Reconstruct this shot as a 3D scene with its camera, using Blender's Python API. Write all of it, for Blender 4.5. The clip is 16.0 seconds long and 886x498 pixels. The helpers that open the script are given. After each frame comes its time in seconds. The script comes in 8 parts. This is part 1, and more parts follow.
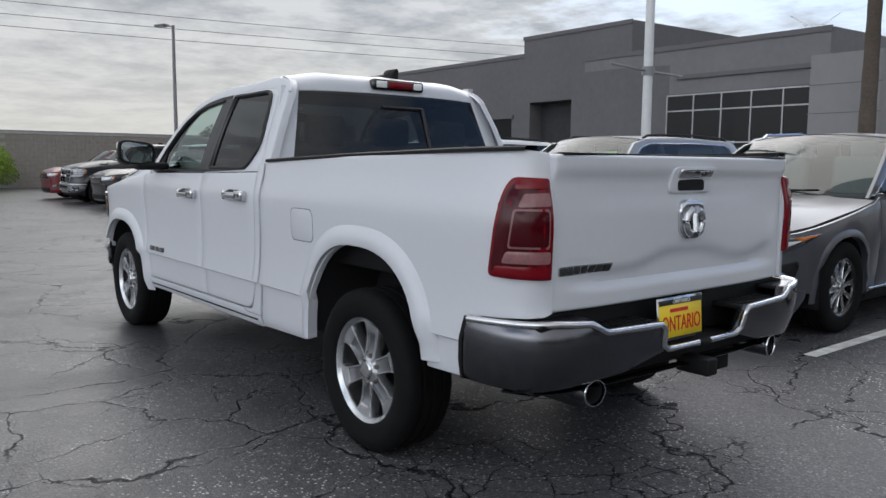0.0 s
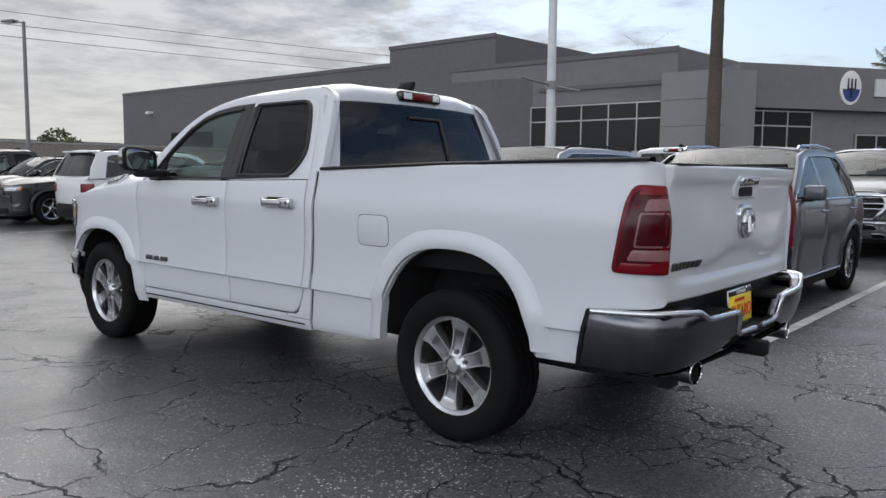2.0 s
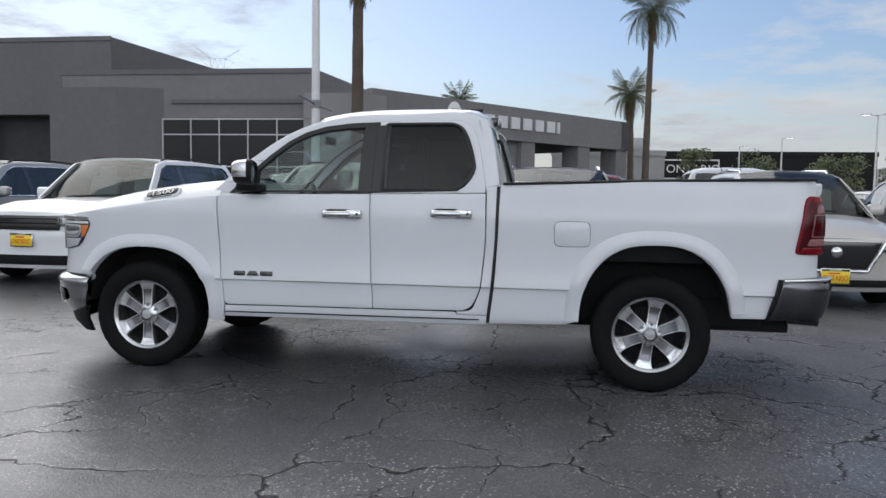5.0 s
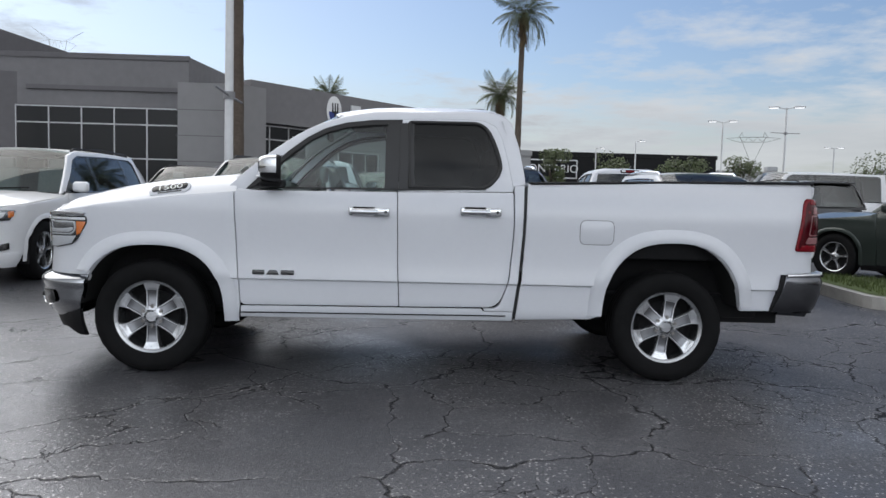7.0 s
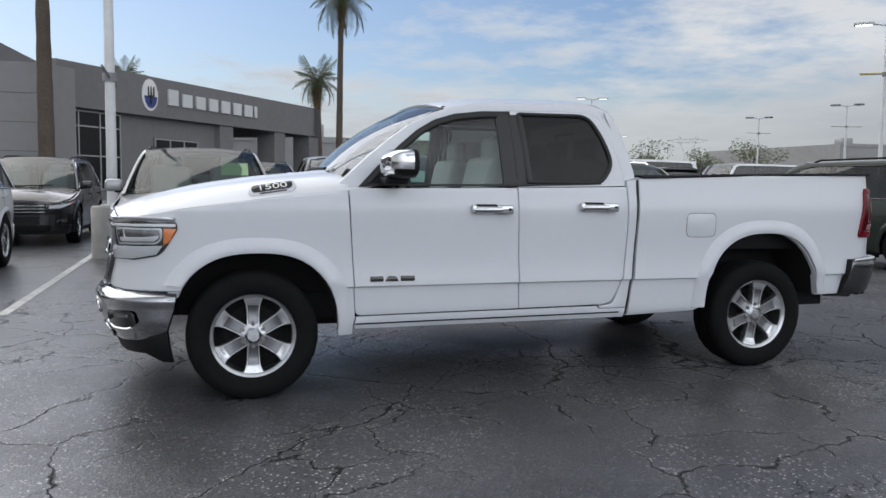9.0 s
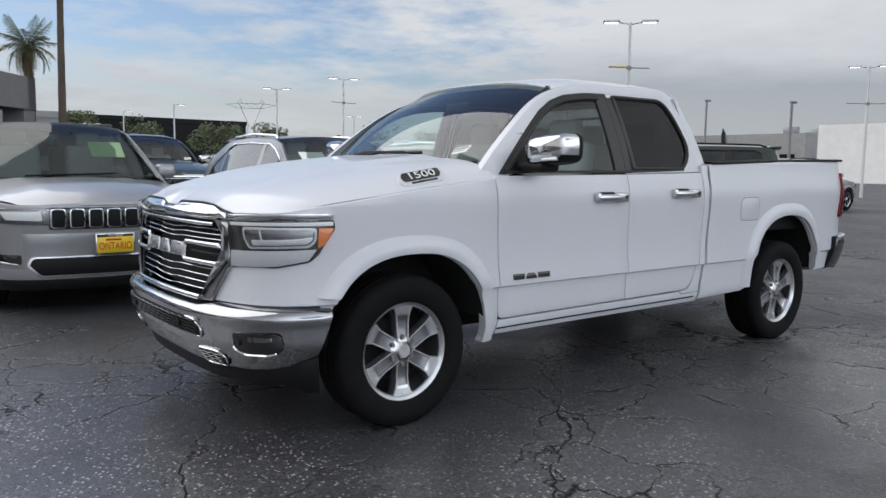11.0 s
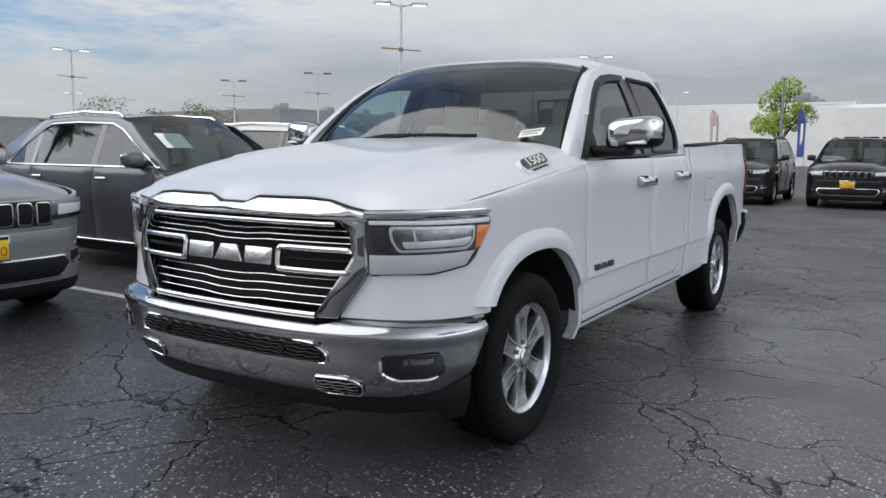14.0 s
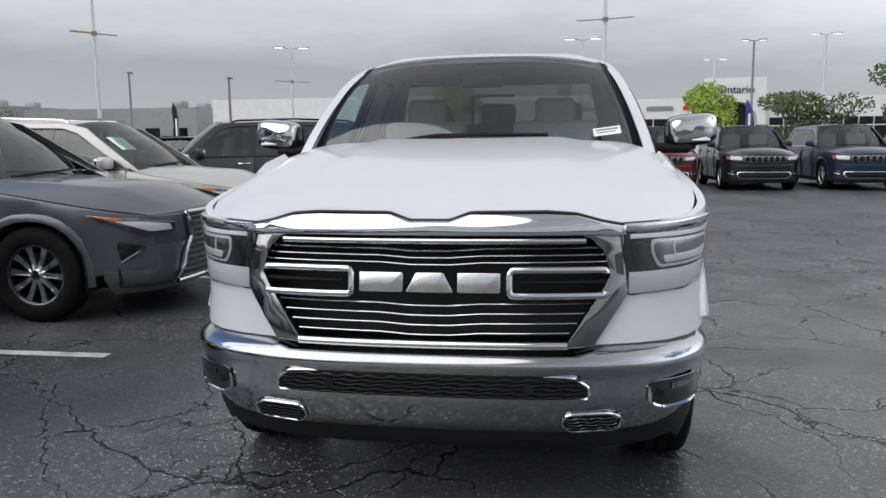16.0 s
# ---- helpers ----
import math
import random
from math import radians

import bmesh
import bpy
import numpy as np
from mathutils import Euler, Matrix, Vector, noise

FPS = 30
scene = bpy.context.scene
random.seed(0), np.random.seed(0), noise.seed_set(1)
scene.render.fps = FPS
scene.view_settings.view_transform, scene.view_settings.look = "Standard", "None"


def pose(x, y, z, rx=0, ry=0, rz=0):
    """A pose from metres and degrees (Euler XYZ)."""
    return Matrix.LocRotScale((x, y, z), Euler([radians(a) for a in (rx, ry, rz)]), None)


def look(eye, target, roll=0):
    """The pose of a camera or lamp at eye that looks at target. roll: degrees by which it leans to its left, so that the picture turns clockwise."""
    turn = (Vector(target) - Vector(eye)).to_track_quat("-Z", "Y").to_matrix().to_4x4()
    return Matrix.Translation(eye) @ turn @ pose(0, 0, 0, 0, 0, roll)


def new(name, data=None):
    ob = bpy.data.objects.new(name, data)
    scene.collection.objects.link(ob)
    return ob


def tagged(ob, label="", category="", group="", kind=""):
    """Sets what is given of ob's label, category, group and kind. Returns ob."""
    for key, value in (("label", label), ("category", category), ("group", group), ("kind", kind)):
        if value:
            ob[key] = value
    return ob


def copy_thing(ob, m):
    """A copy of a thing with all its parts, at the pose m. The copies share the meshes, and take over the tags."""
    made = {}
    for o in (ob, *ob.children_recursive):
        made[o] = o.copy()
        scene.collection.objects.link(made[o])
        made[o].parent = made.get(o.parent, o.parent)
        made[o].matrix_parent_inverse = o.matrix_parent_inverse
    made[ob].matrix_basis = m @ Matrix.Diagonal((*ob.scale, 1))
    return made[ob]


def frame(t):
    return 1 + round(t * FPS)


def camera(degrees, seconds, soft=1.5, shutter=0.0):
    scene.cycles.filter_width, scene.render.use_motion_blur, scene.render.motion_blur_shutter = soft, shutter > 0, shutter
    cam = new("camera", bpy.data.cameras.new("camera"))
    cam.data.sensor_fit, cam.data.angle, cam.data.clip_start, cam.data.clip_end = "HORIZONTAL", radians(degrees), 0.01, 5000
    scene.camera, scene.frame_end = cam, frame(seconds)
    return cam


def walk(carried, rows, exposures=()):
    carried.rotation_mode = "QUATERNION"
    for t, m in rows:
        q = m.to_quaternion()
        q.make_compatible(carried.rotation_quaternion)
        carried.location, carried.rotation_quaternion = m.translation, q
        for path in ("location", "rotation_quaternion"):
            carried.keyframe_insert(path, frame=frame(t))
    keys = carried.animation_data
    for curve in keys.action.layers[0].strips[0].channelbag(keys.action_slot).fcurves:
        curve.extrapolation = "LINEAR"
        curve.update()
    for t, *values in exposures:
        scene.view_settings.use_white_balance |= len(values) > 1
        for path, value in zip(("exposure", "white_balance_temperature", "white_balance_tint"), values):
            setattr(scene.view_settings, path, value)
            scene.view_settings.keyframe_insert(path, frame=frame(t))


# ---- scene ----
cam = camera(59.7, 16.0)
METRES, EYE, TILT, LEAN, TURN = 14.74, 1.40, 0.5, 0.3, 51.2
X0, Y0, Z0 = 4.62, -2.90, -0.05
ROWS = [
    (0.0, 0.0, 0.0, 0.0, 0.03, -6.86, -0.27),
    (0.5, -0.0016, -0.0003, -0.0003, -1.3, -6.64, -0.19),
    (1.0, -0.0099, -0.0025, -0.0023, -3.21, -6.43, -0.25),
    (1.5, -0.04, -0.0056, -0.0019, -6.41, -6.3, -0.43),
    (2.0, -0.0773, -0.0113, -0.0001, -10.98, -6.21, -0.58),
    (2.5, -0.1212, -0.0115, -0.0023, -16.39, -6.13, -0.6),
    (3.0, -0.1671, -0.0052, -0.0016, -22.1, -5.91, -0.56),
    (3.5, -0.2128, 0.0045, -0.0022, -27.71, -5.62, -0.53),
    (4.0, -0.256, 0.0163, -0.0014, -33.12, -5.19, -0.56),
    (4.5, -0.2976, 0.0329, -0.0026, -38.22, -4.76, -0.79),
    (7.0, -0.3781, 0.1074, -0.0041, -52.82, -4.72, -1.83),
    (7.5, -0.3922, 0.1309, -0.0039, -55.35, -4.83, -1.81),
    (8.0, -0.4047, 0.1633, -0.0038, -58.84, -4.94, -1.63),
    (8.5, -0.4193, 0.2027, -0.0035, -63.2, -5.09, -1.44),
    (9.0, -0.433, 0.2446, -0.0041, -68.18, -5.27, -1.21),
    (9.5, -0.4426, 0.2896, -0.004, -73.59, -5.55, -1.11),
    (10.0, -0.4468, 0.3347, -0.0048, -79.12, -5.78, -1.19),
    (12.5, -0.4046, 0.471, -0.0055, -99.28, -6.99, -1.38),
    (13.0, -0.4017, 0.4746, -0.006, -101.57, -7.13, -1.33),
    (13.5, -0.397, 0.4948, -0.0073, -104.54, -7.19, -1.29),
    (14.0, -0.3865, 0.5279, -0.0066, -108.73, -7.26, -1.11),
    (14.5, -0.3653, 0.5605, -0.0059, -114.36, -7.39, -0.8),
    (15.0, -0.3405, 0.5916, -0.0052, -120.95, -7.48, -0.46),
    (15.5, -0.3131, 0.6136, -0.0055, -127.46, -7.53, -0.11),
    (16.0, -0.294, 0.6333, -0.0045, -132.94, -7.66, 0.06),
]
walk(cam, [(t, pose(X0, Y0, EYE + Z0, TILT, LEAN, 0) @ pose(0, 0, 0, 0, 0, TURN) @ pose(METRES * x, METRES * y, METRES * z, 90 + pitch, roll, yaw)) for t, x, y, z, yaw, pitch, roll in ROWS])

# ---- world and light ----
SUN_ELEV, SUN_TURN = 44.0, 131.0
SIDE_FILL, VEIL = 2.75, 0.8
world = bpy.data.worlds.new("sky")
scene.world = world
world.use_nodes = True
wn, wl = world.node_tree.nodes, world.node_tree.links
wn.clear()
w_out, w_bg = wn.new("ShaderNodeOutputWorld"), wn.new("ShaderNodeBackground")
w_sky = wn.new("ShaderNodeTexSky")
w_sky.sky_type, w_sky.sun_disc = "NISHITA", False
w_sky.sun_elevation, w_sky.sun_rotation = radians(SUN_ELEV), radians(90 - SUN_TURN)
w_sky.dust_density, w_sky.air_density = 1.7, 1.0
w_gain = wn.new("ShaderNodeMix")
w_gain.data_type, w_gain.blend_type = "RGBA", "MULTIPLY"
w_gain.inputs[0].default_value = 1.0
w_gain.inputs[7].default_value = (0.102, 0.112, 0.127, 1)
w_tc, w_sep = wn.new("ShaderNodeTexCoord"), wn.new("ShaderNodeSeparateXYZ")
wl.new(w_tc.outputs["Generated"], w_sep.inputs[0])


def wmath(op, a, b):
    n = wn.new("ShaderNodeMath")
    n.operation = op
    for i, v in enumerate((a, b)):
        if isinstance(v, (int, float)):
            n.inputs[i].default_value = v
        else:
            wl.new(v, n.inputs[i])
    return n.outputs[0]


# clouds lie on a flat deck: the direction over its height gives the place in the deck
up = wmath("ADD", wmath("MAXIMUM", w_sep.outputs[2], 0.0), 0.10)
w_xyz = wn.new("ShaderNodeCombineXYZ")
wl.new(wmath("DIVIDE", w_sep.outputs[0], up), w_xyz.inputs[0])
wl.new(wmath("DIVIDE", w_sep.outputs[1], up), w_xyz.inputs[1])
w_n1, w_n2 = wn.new("ShaderNodeTexNoise"), wn.new("ShaderNodeTexNoise")
w_n3 = wn.new("ShaderNodeTexNoise")
for n, sc, det, rough, seed in ((w_n1, 0.42, 6, 0.55, 3.7), (w_n2, 0.16, 4, 0.5, 8.1), (w_n3, 2.6, 8, 0.62, 5.2)):
    n.noise_dimensions = "4D"
    wl.new(w_xyz.outputs[0], n.inputs["Vector"])
    n.inputs["Scale"].default_value, n.inputs["Detail"].default_value = sc, det
    n.inputs["Roughness"].default_value, n.inputs["W"].default_value = rough, seed
w_ramp = wn.new("ShaderNodeValToRGB")
w_ramp.color_ramp.elements[0].position, w_ramp.color_ramp.elements[1].position = 0.49, 0.59
# the deck is broken over +y and closes towards both ends of the lot
w_cover = wmath("ADD", wmath("MULTIPLY", w_n1.outputs[0], 0.66), wmath("MULTIPLY", w_n3.outputs[0], 0.34))
w_cover = wmath("ADD", w_cover, wmath("MULTIPLY", wmath("SUBTRACT", wmath("ABSOLUTE", w_sep.outputs[0], 0.0), 0.30), 0.20))
w_cover = wmath("ADD", w_cover, wmath("MULTIPLY", w_sep.outputs[1], -0.10))
w_cover = wmath("ADD", w_cover, wmath("MULTIPLY", wmath("ABSOLUTE", wmath("SUBTRACT", 0.42, w_sep.outputs[2]), 0.0), 0.38))
wl.new(w_cover, w_ramp.inputs[0])
w_tone = wn.new("ShaderNodeValToRGB")
w_tone.color_ramp.elements[0].position, w_tone.color_ramp.elements[1].position = 0.42, 0.60
w_tone.color_ramp.elements[0].color, w_tone.color_ramp.elements[1].color = (0.74, 0.77, 0.81, 1), (0.385, 0.425, 0.49, 1)
# small mottled clouds over -x, broad smooth ones over +x
w_fine = wmath("MINIMUM", wmath("MAXIMUM", wmath("SUBTRACT", 0.38, wmath("MULTIPLY", w_sep.outputs[0], 0.55)), 0.12), 0.85)
w_shade = wmath("ADD", wmath("MULTIPLY", w_n2.outputs[0], wmath("SUBTRACT", 1.0, w_fine)), wmath("MULTIPLY", w_n3.outputs[0], w_fine))
w_shade = wmath("ADD", w_shade, wmath("MULTIPLY", wmath("MAXIMUM", w_sep.outputs[0], -0.10), wmath("MAXIMUM", wmath("SUBTRACT", 0.15, wmath("MULTIPLY", w_sep.outputs[2], 0.45)), 0.0)))
wl.new(w_shade, w_tone.inputs[0])
# added bright lobe low over unseen -y sky lights the truck's side; overhead dims
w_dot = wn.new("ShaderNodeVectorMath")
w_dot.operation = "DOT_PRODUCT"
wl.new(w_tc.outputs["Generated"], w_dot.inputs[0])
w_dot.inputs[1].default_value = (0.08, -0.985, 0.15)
w_glow = wmath("ADD", wmath("MULTIPLY", wmath("POWER", wmath("MAXIMUM", w_dot.outputs[1], 0.0), 3.2), SIDE_FILL), wmath("SUBTRACT", 1.0, wmath("MULTIPLY", wmath("MAXIMUM", w_sep.outputs[2], 0.0), 0.42)))
# the deck glows softly round the veiled sun
w_veil = wn.new("ShaderNodeVectorMath")
w_veil.operation = "DOT_PRODUCT"
wl.new(w_tc.outputs["Generated"], w_veil.inputs[0])
w_veil.inputs[1].default_value = tuple(Vector((math.cos(radians(SUN_TURN)), math.sin(radians(SUN_TURN)), math.tan(radians(SUN_ELEV)))).normalized())
w_glow = wmath("ADD", w_glow, wmath("MULTIPLY", wmath("POWER", wmath("MAXIMUM", w_veil.outputs[1], 0.0), 16.0), VEIL))
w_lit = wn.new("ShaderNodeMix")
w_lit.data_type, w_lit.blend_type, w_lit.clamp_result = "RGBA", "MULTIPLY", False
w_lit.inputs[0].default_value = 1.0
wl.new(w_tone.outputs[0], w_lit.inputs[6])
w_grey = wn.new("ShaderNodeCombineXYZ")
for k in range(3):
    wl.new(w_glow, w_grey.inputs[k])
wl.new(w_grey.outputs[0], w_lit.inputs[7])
w_mix = wn.new("ShaderNodeMix")
w_mix.data_type = "RGBA"
wl.new(w_sky.outputs[0], w_gain.inputs[6])
wl.new(w_ramp.outputs[0], w_mix.inputs[0])
wl.new(w_gain.outputs[2], w_mix.inputs[6])
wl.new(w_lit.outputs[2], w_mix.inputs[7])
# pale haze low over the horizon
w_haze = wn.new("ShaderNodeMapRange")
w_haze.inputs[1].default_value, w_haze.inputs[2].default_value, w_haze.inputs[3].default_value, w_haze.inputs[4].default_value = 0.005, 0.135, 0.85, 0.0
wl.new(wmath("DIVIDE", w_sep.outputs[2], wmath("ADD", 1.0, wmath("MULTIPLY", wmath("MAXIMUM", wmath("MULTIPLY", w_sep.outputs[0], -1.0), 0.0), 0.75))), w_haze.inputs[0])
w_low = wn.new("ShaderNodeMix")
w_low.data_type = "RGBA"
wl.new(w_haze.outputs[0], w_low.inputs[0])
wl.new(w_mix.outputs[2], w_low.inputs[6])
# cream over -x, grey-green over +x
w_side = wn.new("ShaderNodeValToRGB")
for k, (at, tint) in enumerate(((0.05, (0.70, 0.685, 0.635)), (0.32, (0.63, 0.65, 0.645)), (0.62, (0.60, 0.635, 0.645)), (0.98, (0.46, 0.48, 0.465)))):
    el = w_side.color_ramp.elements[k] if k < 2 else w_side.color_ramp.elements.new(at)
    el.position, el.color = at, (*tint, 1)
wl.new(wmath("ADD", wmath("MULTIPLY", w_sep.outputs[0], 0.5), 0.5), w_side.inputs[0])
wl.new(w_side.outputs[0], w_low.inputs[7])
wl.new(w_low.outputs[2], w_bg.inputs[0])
w_bg.inputs[1].default_value = 1.0
wl.new(w_bg.outputs[0], w_out.inputs[0])

sun = new("sun", bpy.data.lights.new("sun", "SUN"))
sun.data.energy, sun.data.angle, sun.data.color = 2.2, radians(78), (1.0, 0.97, 0.92)
sun.matrix_world = look((0, 0, 30), (-math.cos(radians(SUN_TURN)) * 30 / math.tan(radians(SUN_ELEV)), -math.sin(radians(SUN_TURN)) * 30 / math.tan(radians(SUN_ELEV)), 0))


# ---- materials ----
def mat(name, colour, rough=0.5, metal=0.0, coat=0.0, grain=0.0, scale=20.0, bump=0.0, bscale=200.0, emit=0.0, spec=0.5):
    m = bpy.data.materials.new(name)
    m.use_nodes = True
    t = m.node_tree
    b = t.nodes["Principled BSDF"]
    b.inputs["Base Color"].default_value = (*colour, 1)
    b.inputs["Roughness"].default_value, b.inputs["Metallic"].default_value = rough, metal
    b.inputs["Coat Weight"].default_value, b.inputs["Coat Roughness"].default_value = coat, 0.03
    b.inputs["Specular IOR Level"].default_value = spec
    if emit:
        b.inputs["Emission Color"].default_value, b.inputs["Emission Strength"].default_value = (*colour, 1), emit
    tc = t.nodes.new("ShaderNodeTexCoord")
    if grain:
        n, r, n2 = t.nodes.new("ShaderNodeTexNoise"), t.nodes.new("ShaderNodeValToRGB"), t.nodes.new("ShaderNodeTexNoise")
        n.inputs["Scale"].default_value, n.inputs["Detail"].default_value = scale, 6
        n2.inputs["Scale"].default_value, n2.inputs["Detail"].default_value = scale * 0.09, 5
        add = t.nodes.new("ShaderNodeMath")
        add.operation = "ADD"
        t.links.new(tc.outputs["Object"], n.inputs["Vector"])
        t.links.new(tc.outputs["Object"], n2.inputs["Vector"])
        t.links.new(n.outputs[0], add.inputs[0])
        t.links.new(n2.outputs[0], add.inputs[1])
        half = t.nodes.new("ShaderNodeMath")
        half.operation = "MULTIPLY"
        half.inputs[1].default_value = 0.5
        t.links.new(add.outputs[0], half.inputs[0])
        t.links.new(half.outputs[0], r.inputs[0])
        r.color_ramp.elements[0].position, r.color_ramp.elements[1].position = 0.32, 0.68
        r.color_ramp.elements[0].color = (*[c * (1 - grain) for c in colour], 1)
        r.color_ramp.elements[1].color = (*[min(1, c * (1 + grain)) for c in colour], 1)
        t.links.new(r.outputs[0], b.inputs["Base Color"])
        mr = t.nodes.new("ShaderNodeMapRange")
        mr.inputs[3].default_value, mr.inputs[4].default_value = max(0.02, rough - 0.1 * grain), min(1, rough + 0.25 * grain)
        t.links.new(half.outputs[0], mr.inputs[0])
        t.links.new(mr.outputs[0], b.inputs["Roughness"])
    if bump:
        n, bp = t.nodes.new("ShaderNodeTexNoise"), t.nodes.new("ShaderNodeBump")
        n.inputs["Scale"].default_value, n.inputs["Detail"].default_value = bscale, 3
        t.links.new(tc.outputs["Object"], n.inputs["Vector"])
        t.links.new(n.outputs[0], bp.inputs["Height"])
        bp.inputs["Strength"].default_value, bp.inputs["Distance"].default_value = bump, 0.01
        t.links.new(bp.outputs[0], b.inputs["Normal"])
    return m


def glass_mat(name, tint, alpha, rough=0.02):
    """Tinted glazing: a clear tint under a glossy skin."""
    m = bpy.data.materials.new(name)
    m.use_nodes = True
    t = m.node_tree
    t.nodes.clear()
    out, tr, gl, mx, fr = (t.nodes.new("ShaderNode" + k) for k in ("OutputMaterial", "BsdfTransparent", "BsdfGlossy", "MixShader", "LayerWeight"))
    tr.inputs[0].default_value = (*tint, 1)
    gl.inputs["Roughness"].default_value = rough
    fr.inputs[0].default_value = 0.5
    pw, add = t.nodes.new("ShaderNodeMath"), t.nodes.new("ShaderNodeMath")
    pw.operation, pw.inputs[1].default_value = "POWER", 5.0
    add.operation, add.inputs[1].default_value, add.inputs[2].default_value = "MULTIPLY_ADD", 0.92, alpha + 0.045
    t.links.new(fr.outputs["Facing"], pw.inputs[0])
    t.links.new(pw.outputs[0], add.inputs[0])
    t.links.new(add.outputs[0], mx.inputs[0])
    t.links.new(tr.outputs[0], mx.inputs[1])
    t.links.new(gl.outputs[0], mx.inputs[2])
    t.links.new(mx.outputs[0], out.inputs[0])
    return m


WHITE = mat("white_paint", (0.625, 0.64, 0.68), 0.36, coat=0.55, grain=0.015, scale=30)
CHROME = mat("chrome", (0.62, 0.63, 0.65), 0.06, metal=1.0, grain=0.05, scale=8)
BRIGHT = mat("bright_trim", (0.70, 0.71, 0.73), 0.26, metal=1.0)
ALLOY = mat("alloy", (0.56, 0.57, 0.59), 0.24, metal=0.92, grain=0.08, scale=30)
BLACK = mat("black_plastic", (0.009, 0.009, 0.010), 0.55, grain=0.2, scale=60, bump=0.15, bscale=500, spec=0.2)
GLOSSBLACK = mat("gloss_black", (0.01, 0.01, 0.011), 0.12, coat=0.6)
RUBBER = mat("tyre_rubber", (0.007, 0.007, 0.0075), 0.75, grain=0.35, scale=14, bump=0.2, bscale=160, spec=0.14)
DARK = mat("underbody", (0.008, 0.008, 0.009), 0.9, grain=0.3, scale=15)
SEAL = mat("rubber_seal", (0.012, 0.012, 0.013), 0.6)
STEEL = mat("brake_steel", (0.25, 0.24, 0.23), 0.45, metal=0.8, grain=0.3, scale=20)
GLASS_CLEAR = glass_mat("clear_glass", (0.74, 0.86, 0.83), 0.02)
GLASS_TINT = glass_mat("privacy_glass", (0.060, 0.065, 0.070), -0.012)
GLASS_REAR = glass_mat("rear_glass", (0.17, 0.18, 0.185), 0.02)
GLASS_WIND = glass_mat("windscreen_glass", (0.66, 0.76, 0.74), 0.075, 0.03)
LENS = glass_mat("lamp_lens", (0.93, 0.94, 0.95), 0.02)
RED = mat("red_lens", (0.165, 0.0015, 0.007), 0.10, grain=0.25, scale=30, spec=0.3)
REDDARK = mat("dark_red_lens", (0.055, 0.001, 0.004), 0.10, grain=0.2, scale=40, spec=0.3)
PINK = mat("clear_red_lens", (0.25, 0.115, 0.12), 0.12, grain=0.2, scale=50, spec=0.4)
AMBER = mat("amber_lens", (0.80, 0.20, 0.02), 0.15, coat=1.0)
LAMPWHITE = mat("lamp_reflector", (0.86, 0.87, 0.88), 0.25)
SEATGREY = mat("seat_leather", (0.27, 0.27, 0.275), 0.55, grain=0.15, scale=40)
TRIMGREY = mat("cabin_trim", (0.05, 0.05, 0.052), 0.7, grain=0.15, scale=30)
PAPER = mat("paper", (0.82, 0.83, 0.80), 0.7, grain=0.05, scale=40)
YELLOW = mat("yellow_plate", (0.85, 0.62, 0.03), 0.4)
REDINK = mat("red_ink", (0.62, 0.03, 0.02), 0.5)
BLACKINK = mat("black_ink", (0.02, 0.02, 0.02), 0.5)
CONCRETE = mat("concrete", (0.36, 0.35, 0.33), 0.85, grain=0.22, scale=6, bump=0.3, bscale=60)
WHITELINE = mat("line_paint", (0.55, 0.55, 0.54), 0.7, grain=0.45, scale=9, bump=0.2)
GRASS = mat("grass_turf", (0.060, 0.085, 0.020), 0.9, grain=0.4, scale=9, bump=0.6, bscale=120)
WALLGREY = mat("grey_render", (0.185, 0.180, 0.186), 0.85, grain=0.10, scale=3, bump=0.25, bscale=40)
WALLDARK = mat("dark_grey_render", (0.135, 0.130, 0.136), 0.85, grain=0.10, scale=3, bump=0.25, bscale=40)
WALLLIGHT = mat("light_grey_panel", (0.24, 0.235, 0.24), 0.7, grain=0.07, scale=2)
ROOFING = mat("roof_felt", (0.15, 0.15, 0.15), 0.9, grain=0.2, scale=3)
WINDARK = mat("dark_glazing", (0.010, 0.011, 0.013), 0.08, spec=0.25)
MULLION = mat("aluminium_mullion", (0.42, 0.42, 0.43), 0.4, metal=0.6)
POLEWHITE = mat("white_pole_paint", (0.62, 0.63, 0.64), 0.45, grain=0.08, scale=10)
POLEGREY = mat("grey_pole_paint", (0.22, 0.22, 0.23), 0.5, grain=0.1, scale=10)
BARK = mat("palm_bark", (0.095, 0.075, 0.060), 0.95, grain=0.35, scale=12, bump=0.6, bscale=60)
FROND = mat("palm_frond", (0.105, 0.125, 0.060), 0.6, grain=0.4, scale=6)
DEADFROND = mat("dead_frond", (0.13, 0.095, 0.055), 0.9, grain=0.3, scale=8)
LEAF = mat("tree_leaf", (0.075, 0.098, 0.036), 0.6, grain=0.5, scale=3)
BRIGHTLEAF = mat("young_leaf", (0.25, 0.36, 0.050), 0.6, grain=0.4, scale=3)
CAPWHITE = mat("white_building", (0.76, 0.76, 0.76), 0.8, grain=0.08, scale=1)
CAPGREY = mat("grey_building", (0.30, 0.30, 0.30), 0.8, grain=0.12, scale=1)
STEELGREY = mat("galvanised_steel", (0.30, 0.31, 0.32), 0.5, metal=0.6)
LAMPGLOW = mat("lit_lamp_face", (0.95, 0.97, 1.0), 0.4, emit=1.6)


